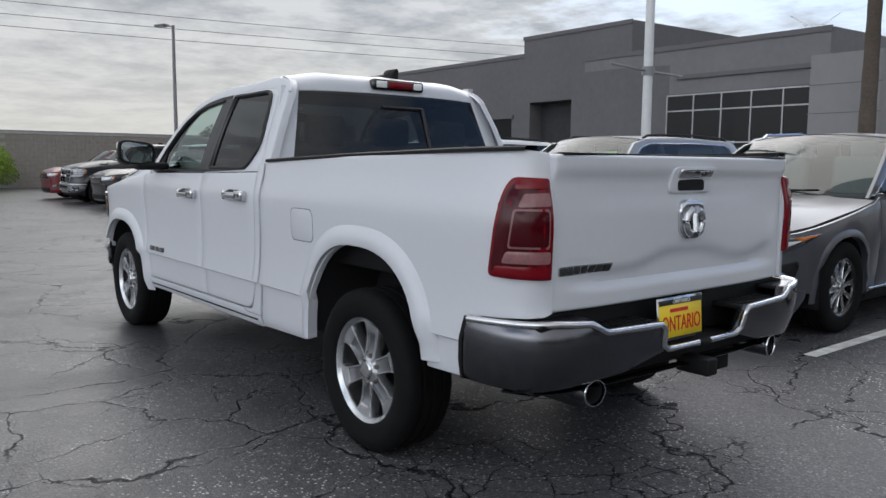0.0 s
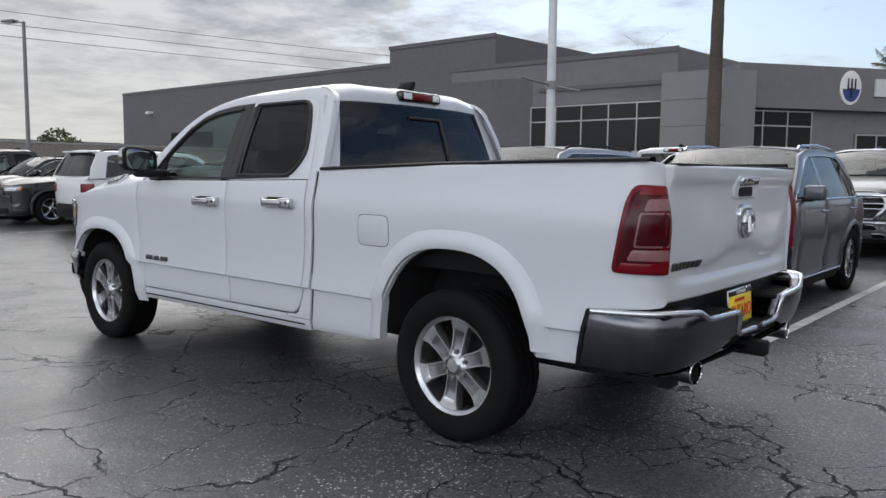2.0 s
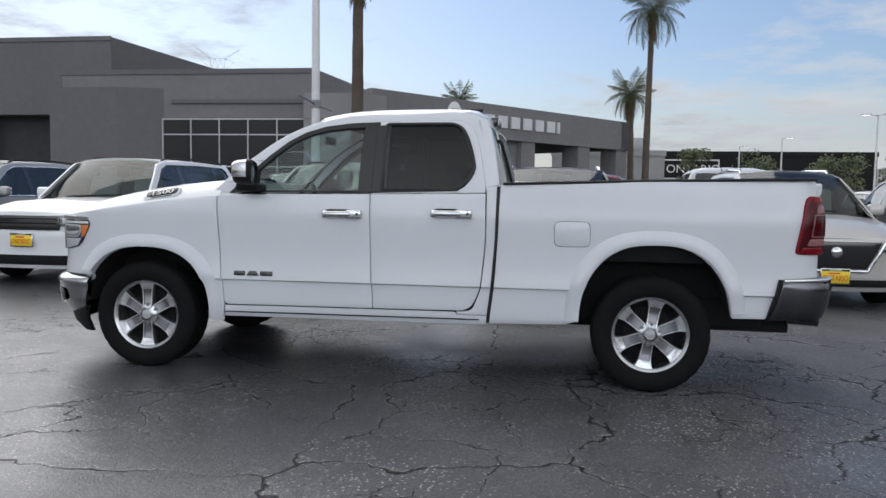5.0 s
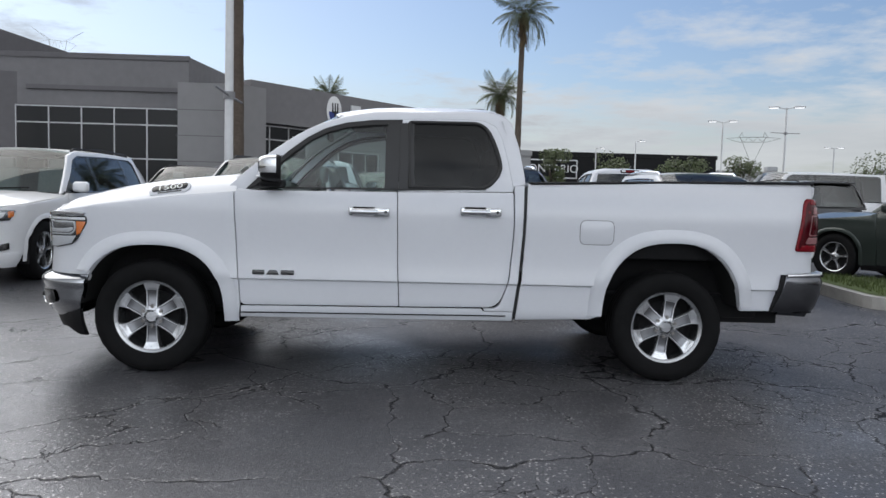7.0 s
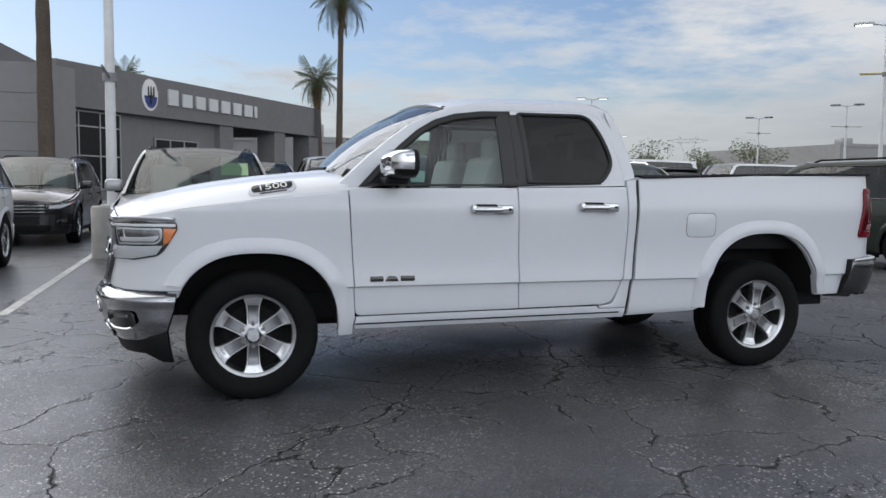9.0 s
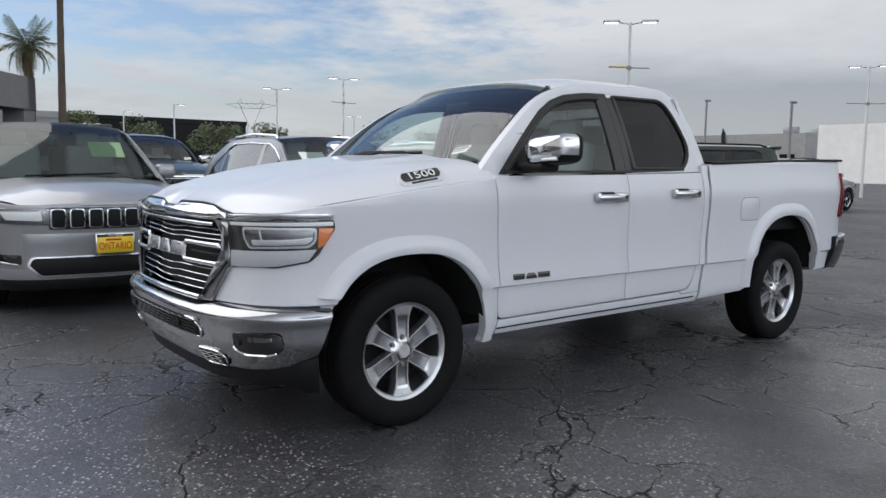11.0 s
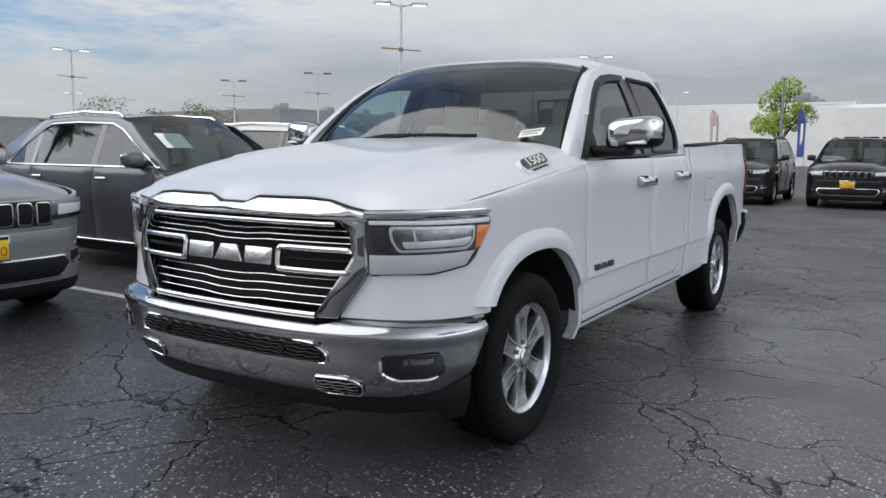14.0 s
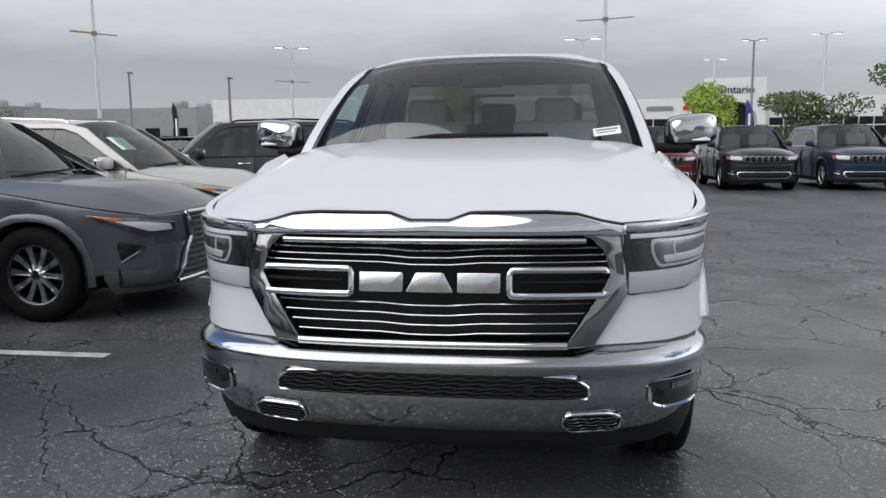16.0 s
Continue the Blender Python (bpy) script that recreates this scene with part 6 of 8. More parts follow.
def car(label, colour, at, name="car", group="", L=4.82, W=1.94, H=1.76, wb=2.915, fo=0.93, belt=1.13, bon=(0.96, 1.12), wr=0.385, screen_x=(0.30, 0.46), roof_end=0.93, tail_in=0.10, face_kind="jeep", lamp="wide", rails=True, plate=True, spokes=5, third=True, category="car", lean=0.36, trim=None, tag="", hub_mt=None):
    """A parked estate car of upright build, its nose towards its own -x."""
    body = PAINTS[colour]
    c = root(name, label, category, group, at=at)
    h, hw = L / 2, W / 2
    plan = [(-h, 0), (-h + 0.012, 0.30 * hw), (-h + 0.05, 0.58 * hw), (-h + 0.15, 0.80 * hw), (-h + 0.33, 0.93 * hw), (-h + 0.62, 0.985 * hw), (-h + 1.1, hw), (0, hw), (h - 1.0, hw), (h - 0.5, 0.965 * hw), (h - 0.22, 0.89 * hw), (h - 0.09, 0.78 * hw), (h - 0.02, 0.45 * hw), (h, 0)]
    sh = Shell(plan, [(0.18, 0.10), (0.26, 0.05), (0.42, 0.025), (0.50, 0.04), (0.62, 0.012), (0.82, 0.0), (belt - 0.12, 0.008), (belt, 0.03), (belt + 0.08, 0.05)])
    fx, rx = -h + fo, -h + fo + wb
    ar = wr + 0.055
    zl, zb = 0.30, 0.24
    xs, xt = -h + L * screen_x[0], -h + L * screen_x[1]
    xe = -h + L * roof_end
    d1, d2, d3 = xs + 0.12, xs + 0.12 + (rx - ar - xs + 0.10) * 0.52, rx - 0.02
    fa, ra = arch(fx, wr, ar, ar, 0.36, zl, 12), arch(rx, wr, ar, ar, zl, 0.38, 12)

    def edge(x):
        return float(np.interp(x, [-h, -h + 0.25, xs - 0.1, xs + 0.15], [bon[0] - 0.05, bon[0], bon[1] - 0.05, belt - 0.02]))
    ftip = sh.front(0.72 * hw)
    both("front_fender", sheet([(d1, belt), (d1 + 0.03, zl)] + fa[::-1] + [(-h + 0.28, 0.40), (ftip, 0.40), (ftip, edge(-h + 0.1))] + [(x, edge(x)) for x in (-h + 0.3, -h + 0.6, xs - 0.3, xs)], sh, 0.03, 0.17), body, c)
    both("front_door", sheet(rounded([(d1 + 0.008, belt), (d1 + 0.038, zl), (d2, zl), (d2, belt)], [0, 0.03, 0, 0]), sh, 0.03, 0.2, vstep=0.09), body, c)
    both("rear_door", sheet(rounded([(d2 + 0.008, belt), (d2 + 0.008, zl), (rx - ar - 0.03, zl), (rx - ar + 0.03, wr + 0.2), (d3, wr + ar + 0.06), (d3 + 0.05, belt)], [0, 0, 0.02, 0.1, 0.05, 0]), sh, 0.03, 0.2, vstep=0.09), body, c)
    rtip = sh.rear(0.70 * hw)
    both("rear_quarter", sheet([(d3 + 0.058, belt), (d3 + 0.01, wr + ar + 0.06), (rx - ar + 0.036, wr + 0.2), (rx - ar - 0.02, zl)] + ra + [(rx + ar + 0.1, 0.40), (rtip, 0.42), (rtip, belt), (h - 0.3, belt)], sh, 0.03, 0.17), body, c)
    both("sill", sheet([(fx + ar, zl - 0.01), (fx + ar, zb - 0.04), (rx - ar, zb - 0.04), (rx - ar, zl - 0.01)], sh, 0.05, 0.4), BLACK if trim is None else trim, c)
    for cx in (fx, rx):
        pts_i, pts_o = arch(cx, wr, ar - 0.012, ar - 0.012, 0.30, 0.30, 14), arch(cx, wr, ar + 0.055, ar + 0.050, 0.30, 0.30, 14)
        rows = [[sh(a[0] + (b[0] - a[0]) * w, a[1] + (b[1] - a[1]) * w, dd) for a, b in zip(pts_i, pts_o)] for dd, w in ((0.04, 0), (-0.014, 0.0), (-0.014, 0.6), (0.004, 1.0))]
        bm = skin(rows)
        bmesh.ops.recalc_face_normals(bm, faces=bm.faces)
        both("wheel_arch", bm, body, c)
        pts = arch(cx, wr, ar, ar, wr - 0.12, wr - 0.12, 12)
        both("wheel_liner", skin([[(x, -hw + 0.02, z) for x, z in pts], [(x, -hw + 0.34, z) for x, z in pts], [(cx, -hw + 0.34, wr - 0.1) for x, z in pts]]), DARK, c)
    # bonnet
    nz = spline(plan[:7], 60)

    def bpt(s, t):
        half = float(np.interp(t, [0, 0.15, 1], [0.74, 0.90, 0.95])) * hw
        y = s * half
        x = (1 - t) * (float(np.interp(abs(y), nz[:, 1], nz[:, 0])) + 0.03) + t * (xs + 0.10 * s * s)
        e = edge(x) + 0.003
        mid = float(np.interp(t, [0, 0.08, 0.3, 1], [bon[0] + 0.0, bon[0] + 0.07, bon[0] + 0.6 * (bon[1] - bon[0]) + 0.06, bon[1] + 0.03]))
        a = abs(s)
        return Vector((x, y, e + (max(mid, e) - e) * (1 - a ** 2.4) + 0.012 * max(0, 1 - abs(a - 0.55) / 0.1) * min(1, 5 * t)))
    def brow(t, dx=0.0, dz=0.0):
        r = [bpt(s, t) + Vector((dx, 0, dz)) for s in np.linspace(-1, 1, 25)]
        return [r[0] + Vector((0, 0.012, -0.03))] + r + [r[-1] + Vector((0, -0.012, -0.03))]
    bm = skin([brow(0, 0.02, -0.05), brow(0, -0.004, -0.022)] + [brow(t) for t in (0, 0.02, 0.05, 0.1, 0.18, 0.3, 0.5, 0.75, 0.95, 1)] + [brow(1, 0.005, -0.03)])
    bmesh.ops.recalc_face_normals(bm, faces=bm.faces)
    part("bonnet", bm, body, c)
    # greenhouse
    roof_z = H - 0.03
    def gr(x, z, d=0.0):
        q = z - belt
        return Vector((x, -(hw - 0.035 - lean * q - 0.10 * q * q - 0.06 * max(0, xs + 0.5 - x) - 0.10 * max(0, x - xe + 0.5) ** 2 - d), z))
    z1 = roof_z - 0.05
    ax0, ax1 = xs + 0.02, xt + 0.02
    tailx, tailb = xe, h - tail_in
    side_out = [(ax0 - 0.04, belt - 0.01), (ax1 - 0.12, z1 - 0.05), (ax1 + 0.15, z1 + 0.01), ((ax1 + xe) / 2, z1 + 0.035), (xe - 0.12, z1 + 0.005), (xe, z1 - 0.03), (tailb - 0.06, belt + 0.22), (tailb, belt)]
    wtop = z1 - 0.045
    side_in = [(tailb - 0.30, belt + 0.02), (xe - 0.20, wtop - 0.05), (xe - 0.32, wtop), ((ax1 + xe) / 2, wtop + 0.012), (ax1 + 0.18, wtop - 0.01), (ax1 - 0.02, wtop - 0.07), (ax0 + 0.12, belt + 0.02)]
    both("cab_side", sheet(side_out + side_in, gr, 0.03, 0.25), body, c)
    both("side_window", sheet([(ax0 + 0.10, belt + 0.0)] + side_in[::-1][1:-1] + [(tailb - 0.28, belt + 0.0)], lambda x, z, d: gr(x, z, d + 0.008), 0.0, 0.4, 0), CARGLASS, c)
    for xp, wd in ((d2, 0.10), (d3 + 0.05, 0.09)):
        both("window_post", sheet([(xp - wd / 2, belt), (xp - wd / 2 + 0.02, wtop + 0.005), (xp + wd / 2 + 0.02, wtop + 0.005), (xp + wd / 2, belt)], lambda x, z, d: gr(x, z, d + 0.002), 0.01, 0.5, 0), GLOSSBLACK, c)
    both("window_trim", sweep([gr(x, z, 0.0) for x, z in side_in[::-1]] + [gr(tailb - 0.30, belt + 0.018), gr(ax0 + 0.12, belt + 0.018)], 0.010, 5), BRIGHT if face_kind in ("lexus", "jeep", "van") else GLOSSBLACK, c)
    both("belt_strip", sweep([gr(x, belt + 0.012, -0.006) for x in np.linspace(ax0 + 0.05, tailb - 0.25, 8)], 0.012, 5), BRIGHT if face_kind in ("lexus", "jeep") else GLOSSBLACK, c)

    def top_y(x, z):
        return abs(gr(x, z).y)
    def scr(s, t):
        lo = Vector((xs + 0.02 + 0.16 * s * s, s * (top_y(ax0, belt) - 0.03), bon[1] + 0.03 - 0.03 * s * s))
        hi = Vector((xt + 0.06 * s * s, s * (top_y(xt, z1) - 0.03), roof_z - 0.005 - 0.045 * s * s))
        p = lo.lerp(hi, t)
        p.x -= 0.03 * math.sin(math.pi * t)
        p.z += 0.03 * math.sin(math.pi * t)
        return p
    part("windscreen", skin([[scr(s, t) for s in np.linspace(-1, 1, 13)] for t in np.linspace(0, 1, 7)]), CARSCREEN, c)
    def rp(s, t):
        x = (1 - t) * (xt + 0.06 * s * s) + t * xe
        return Vector((x, s * (top_y(x, z1) - 0.02), roof_z - 0.045 * s * s + 0.03 * math.sin(math.pi * min(1, t * 1.1) * 0.9)))
    def rrow(t):
        r = [rp(s, t) for s in np.linspace(-1, 1, 17)]
        return [r[0] + Vector((0, 0.005, -0.045))] + r + [r[-1] + Vector((0, -0.005, -0.045))]
    bm = skin([[q + Vector((0.01, 0, -0.03)) for q in rrow(0)]] + [rrow(t) for t in np.linspace(0, 1, 11)] + [[q + Vector((0.01, 0, -0.05)) for q in rrow(1)]])
    bmesh.ops.recalc_face_normals(bm, faces=bm.faces)
    part("roof", bm, body, c)
    # tail
    rw = signed_rear(sh)
    yb = top_y(tailb, belt) - 0.04
    yt_ = top_y(xe, z1) - 0.04
    part("rear_window", skin([[(xe + (tailb - xe) * (1 - t) - 0.05 * s * s + 0.02, s * (yb + (yt_ - yb) * t), belt + 0.05 + (z1 - belt - 0.02) * t) for s in np.linspace(-1, 1, 9)] for t in np.linspace(0, 1, 5)]), CARGLASS, c)
    part("spoiler", box((0.20, 2 * yt_, 0.035), (xe + 0.02, 0, z1 + 0.015), 0.015, 2), body, c)
    wtail = float(sh.u[-1]) - rtip
    part("tailgate", sheet(rounded([(-wtail + 0.01, 0.60), (wtail - 0.01, 0.60), (wtail - 0.01, belt), (-wtail + 0.01, belt)], 0.02), rw, 0.04, 0.25), body, c)
    part("tailgate_top", skin([[(tailb - 0.02, y, belt + 0.06), (h - 0.05, y, belt - 0.01)] for y in (-yb, 0, yb)]), body, c)
    part("rear_bumper", sheet(rounded([(-wtail - 0.3, 0.30), (wtail + 0.3, 0.30), (wtail + 0.33, 0.58), (-wtail - 0.33, 0.58)], 0.03), lambda w, z, d: rw(w, z, d - 0.03), 0.05, 0.2), body if face_kind != "jeep" else BLACK, c)
    both("tail_lamp", sheet(rounded([(rtip - 0.22, belt - 0.30), (rtip + 0.12, belt - 0.28), (rtip + 0.12, belt - 0.10), (rtip - 0.22, belt - 0.10)], 0.02), lambda u, z, d: sh(u, z, d - 0.012), 0.03, 0.1), RED, c)
    if face_kind == "durango":
        part("tail_lamp_band", sheet(rounded([(-wtail, belt - 0.20), (wtail, belt - 0.20), (wtail, belt - 0.12), (-wtail, belt - 0.12)], 0.01), lambda w, z, d: rw(w, z, d - 0.010), 0.02, 0.2), RED, c)
    # nose
    fw = signed(sh)
    wmax = ftip - float(sh.u[0])
    wide = wmax + 0.42
    part("front_bumper", sheet([(-wide, 0.40), (-wmax, 0.40), (-wmax, bon[0] - 0.26), (wmax, bon[0] - 0.26), (wmax, 0.40), (wide, 0.40), (wide, 0.34), (wide - 0.06, 0.22), (-wide + 0.06, 0.22), (-wide, 0.34)], lambda w, z, d: fw(w, z, d - (0.006 if lamp == "slim" else 0.018)), 0.05, 0.12), body, c)
    part("nose_panel", sheet([(-wmax, bon[0] - 0.27), (wmax, bon[0] - 0.27), (wmax, bon[0] - 0.03), (-wmax, bon[0] - 0.03)], lambda w, z, d: fw(w, z, d - 0.004), 0.03, 0.15), body, c)
    lz0, lz1 = bon[0] - 0.19, bon[0] - 0.045

    def piece(nm, line, mt, off, parent=c, depth=0.02, r=0.015, lab=""):
        return part(nm, sheet(rounded(line, r, 3), lambda w, z, d: fw(w, z, d - off), depth, 0.09, 0.003), mt, parent, lab)
    for s in (-1, 1):
        if lamp == "slim":
            ln = [(s * (wmax - 0.24), lz0 + 0.015), (s * (wmax + 0.10), lz0 + 0.02), (s * (wmax + 0.52), lz1 + 0.045), (s * (wmax + 0.20), lz1 + 0.020), (s * (wmax - 0.20), lz1 - 0.045)]
        else:
            ln = [(s * (wmax - 0.24), lz0), (s * (wmax + 0.22), lz0 + 0.02), (s * (wmax + 0.30), lz1), (s * (wmax - 0.22), lz1)]
        hl = piece("headlamp", ln, DARKCHROME, 0.016, c)
        mid = [(a * 0.62 + 0.38 * s * (wmax - 0.02), (b - (lz0 + lz1) / 2) * 0.55 + (lz0 + lz1) / 2 + 0.005) for a, b in ln]
        piece("lamp_bowl", mid, LAMPWHITE, 0.020, hl, 0.006)
        tipx = s * (wmax + (0.30 if lamp == "slim" else 0.20))
        if lamp == "slim":
            piece("amber_lens", [(s * (wmax + 0.30), lz1 - 0.010), (s * (wmax + 0.50), lz1 + 0.040), (s * (wmax + 0.22), lz1 + 0.014)], AMBER, 0.022, hl, 0.006, 0.004)
        else:
            piece("amber_lens", [(tipx, lz0 + 0.05), (tipx + s * 0.07, lz0 + 0.07), (tipx + s * 0.07, lz1 - 0.01), (tipx, lz1 - 0.02)], AMBER, 0.022, hl, 0.006, 0.006)
        piece("headlamp_lens", ln, LENS, 0.027, hl, 0.006)
    if face_kind == "jeep":
        gz0, gz1, gw = bon[0] - 0.225, bon[0] - 0.040, wmax - 0.20
        g = piece("grille", [(-gw, gz0), (gw, gz0), (gw, gz1), (-gw, gz1)], GLOSSBLACK, 0.012)
        n = 7
        for k in range(n):
            a0 = -gw + 2 * gw * (k + 0.09) / n
            a1 = -gw + 2 * gw * (k + 0.91) / n
            piece("slot_rim", [(a0, gz0 + 0.008), (a1, gz0 + 0.008), (a1, gz1 - 0.008), (a0, gz1 - 0.008)], CHROME, 0.018, g, 0.01, 0.03)
            piece("slot", [(a0 + 0.010, gz0 + 0.018), (a1 - 0.010, gz0 + 0.018), (a1 - 0.010, gz1 - 0.018), (a0 + 0.010, gz1 - 0.018)], BLACK, 0.0215, g, 0.005, 0.025)
        piece("lower_grille_rim", [(-0.60, 0.325), (0.60, 0.325), (0.70, 0.44), (0.66, 0.505), (-0.66, 0.505), (-0.70, 0.44)], BRIGHT, 0.024, r=0.03)
        piece("lower_grille", [(-0.585, 0.345), (0.585, 0.345), (0.675, 0.44), (0.64, 0.492), (-0.64, 0.492), (-0.675, 0.44)], BLACK, 0.028, r=0.03)
        for s in (-1, 1):
            piece("fog_lamp", [(s * 0.74, 0.44), (s * 0.95, 0.46), (s * 0.95, 0.53), (s * 0.74, 0.52)], GLOSSBLACK, 0.024)
            piece("fog_trim", [(s * 0.76, 0.435), (s * 0.95, 0.455), (s * 0.95, 0.468), (s * 0.76, 0.448)], BRIGHT, 0.028, r=0.004)
        piece("chin", [(-wide + 0.1, 0.215), (wide - 0.1, 0.215), (wide - 0.1, 0.31), (-wide + 0.1, 0.31)], BLACK, 0.022)
    elif face_kind == "lexus":
        g = piece("grille", [(-0.30, 0.62), (-0.38, bon[0] - 0.02), (0.38, bon[0] - 0.02), (0.30, 0.62), (0.48, 0.27), (-0.48, 0.27)], GLOSSBLACK, 0.034)
        for k in range(11):
            zz = 0.30 + k * (bon[0] - 0.36) / 10
            wv = float(np.interp(zz, [0.27, 0.62, bon[0]], [0.46, 0.29, 0.37])) - 0.02
            part("grille_bar", sweep([fw(w, zz, -0.040) for w in np.linspace(-wv, wv, 9)], 0.008, 5), STEEL, g)
        rim = [(-0.30, 0.62), (-0.38, bon[0] - 0.02), (0.38, bon[0] - 0.02), (0.30, 0.62), (0.48, 0.27), (-0.48, 0.27), (-0.30, 0.62)]
        part("grille_rim", sweep([fw(a + (b - a) * q / 5, p + (r_ - p) * q / 5, -0.030) for (a, p), (b, r_) in zip(rim, rim[1:]) for q in range(5)] + [fw(*rim[-1], -0.03)], 0.020, 6), CHROME, g)
        for s in (-1, 1):
            vent = piece("bumper_vent", [(s * 0.78, 0.585), (s * 0.97, 0.47), (s * 1.00, 0.585), (s * 0.98, 0.635)], GLOSSBLACK, 0.022)
            part("vent_blade", sweep([fw(s * (0.79 + 0.18 * q), 0.580 - 0.105 * q, -0.026) for q in np.linspace(0, 1, 5)], 0.009, 5), CHROME, vent)
            piece("bumper_corner_trim", [(s * 0.52, 0.26), (s * 1.0, 0.27), (s * 1.0, 0.42), (s * 0.985, 0.42), (s * 0.97, 0.30), (s * 0.52, 0.285)], GLOSSBLACK, 0.024, r=0.005)
    elif face_kind == "nissan":
        g = piece("grille", [(-0.34, 0.47), (0.34, 0.47), (0.50, bon[0] - 0.06), (-0.50, bon[0] - 0.06)], GLOSSBLACK, 0.022)
        vv = [(-0.53, bon[0] - 0.07), (-0.36, 0.46), (0.36, 0.46), (0.53, bon[0] - 0.07)]
        part("grille_rim", sweep([fw(a + (b - a) * q / 6, p + (r_ - p) * q / 6, -0.028) for (a, p), (b, r_) in zip(vv, vv[1:]) for q in range(6)] + [fw(*vv[-1], -0.028)], 0.020, 6), CHROME, g)
        em = part("round_emblem", lathe([(0.0005, -0.01), (0.05, -0.01), (0.062, 0.0), (0.062, 0.01)], 20), CHROME, g)
        em.matrix_basis = Matrix.Translation(fw(0, 0.68, -0.036)) @ Matrix.Rotation(-math.pi / 2, 4, "Z")
        piece("lower_grille", [(-0.62, 0.28), (0.62, 0.28), (0.66, 0.36), (-0.66, 0.36)], BLACK, 0.024)
        for s in (-1, 1):
            piece("lower_lamp", [(s * 0.62, 0.55), (s * 0.90, 0.57), (s * 0.90, 0.66), (s * 0.64, 0.64)], LAMPWHITE, 0.024)
    else:
        gw = wmax - 0.20
        g = piece("grille", [(-gw, bon[0] - 0.24), (gw, bon[0] - 0.24), (gw + 0.03, bon[0] - 0.05), (-gw - 0.03, bon[0] - 0.05)], GLOSSBLACK, 0.020)
        for k in range(3):
            part("grille_bar", sweep([fw(w, bon[0] - 0.21 + k * 0.06, -0.026) for w in np.linspace(-gw + 0.02, gw - 0.02, 9)], 0.009, 5), BRIGHT if face_kind == "van" else BLACK, g)
        piece("lower_grille", [(-0.60, 0.27), (0.60, 0.27), (0.64, 0.40), (-0.64, 0.40)], BLACK, 0.024)
        for s in (-1, 1):
            piece("fog_lamp", [(s * 0.74, 0.42), (s * 0.94, 0.45), (s * 0.94, 0.53), (s * 0.74, 0.49)], GLOSSBLACK, 0.024)
    if plate:
        dealer_plate(c, Matrix.Translation(fw(0, 0.40 if face_kind == "nissan" else 0.60, -0.045)) @ Matrix.Rotation(-math.pi / 2, 4, "Z"))
    # wheels, mirrors, handles, rails, cabin
    w1 = make_wheel(c, Matrix.Translation((fx, -hw + 0.125, wr)), spokes, wr, 0.235, wr - 0.135, (0.035, 0.07), hub_mt or ALLOY, 0.2, lugs=False, pocket=spokes == 5, rim_mt=GLOSSBLACK if hub_mt else None)
    for x, y in ((rx, -1), (fx, 1), (rx, 1)):
        copy_part_tree(w1, c, Matrix.Translation((x, y * (hw - 0.125), wr)) @ (TURNED if y > 0 else Matrix()) @ Matrix.Rotation(0.3 * x, 4, "Y"))
    for m_ob, s in zip(both("mirror", box((0.13, 0.21, 0.15), (xs + 0.33, -hw - 0.06, belt + 0.09), 0.045, 3), body, c), (-1, 1)):
        part("mirror_arm", box((0.09, 0.12, 0.05), (xs + 0.33, s * (hw - 0.01), belt + 0.025), 0.015, 2), BLACK, m_ob)
        part("mirror_glass", box((0.01, 0.17, 0.11), (xs + 0.398, s * (hw + 0.06), belt + 0.09), 0.02, 2), CHROME, m_ob)
    for x in (d2 - 0.16, d3 - 0.10):
        both("door_handle", sweep([sh(x + dx, belt - 0.11, -dd) for dx, dd in ((-0.10, 0), (-0.07, 0.03), (0.07, 0.03), (0.10, 0))], 0.014, 6), CHROME if face_kind in ("lexus", "durango") else body, c)
    if face_kind == "lexus":
        both("sill_strip", sweep([sh(x, 0.325, -0.012) for x in np.linspace(fx + ar + 0.04, rx - ar - 0.04, 9)], 0.011, 6), BRIGHT, c)
    if rails:
        both("roof_rail", sweep([rp(-0.93, t) + Vector((0, 0, hgt)) for t, hgt in ((0.06, 0.0), (0.10, 0.035), (0.5, 0.045), (0.9, 0.035), (0.95, 0.0))], 0.018, 6), BRIGHT if rails == "bright" else BLACK, c)
    part("cabin", box((L * 0.50, W * 0.76, 0.40), (0.10 * L, 0, belt - 0.20), 0.05), TRIMGREY, c)
    for x in (xs + 0.95, xs + 1.85):
        for s in (-1, 1):
            sb = part("seat_back", box((0.14, 0.50, 0.52), (x, s * 0.38, belt + 0.10), 0.05, 2, turn=Matrix.Rotation(0.2, 4, "Y")), SEATGREY, c)
            part("headrest", box((0.09, 0.25, 0.17), (x + 0.09, s * 0.38, belt + 0.42), 0.03, 2), SEATGREY, sb)
    part("underbody", box((L - 0.9, W - 0.5, 0.25), (0, 0, 0.36), 0.03), DARK, c)
    part("engine_block", box((fo + 0.2, W - 0.62, 0.45), (fx + 0.1, 0, 0.55), 0.05), DARK, c)
    part("wiper", sweep([scr(0.5, 0.0) + Vector((-0.03, 0, 0.02)), scr(-0.5, 0.03) + Vector((-0.02, 0, 0.03))], 0.010, 5), BLACK, c)
    if tag:
        p = scr(0.55 if tag == "left" else -0.55, 0.5)
        card = part("price_card", box((0.004, 0.34, 0.26), (0, 0, 0), 0), PAPER if tag != "green" else mat("green_marker", (0.24, 0.36, 0.20), 0.6), c)
        card.matrix_basis = Matrix.Translation(p + Vector((0.012, 0, -0.012))) @ Matrix.Rotation(math.atan2(xt - xs, roof_z - bon[1]), 4, "Y")
    return c


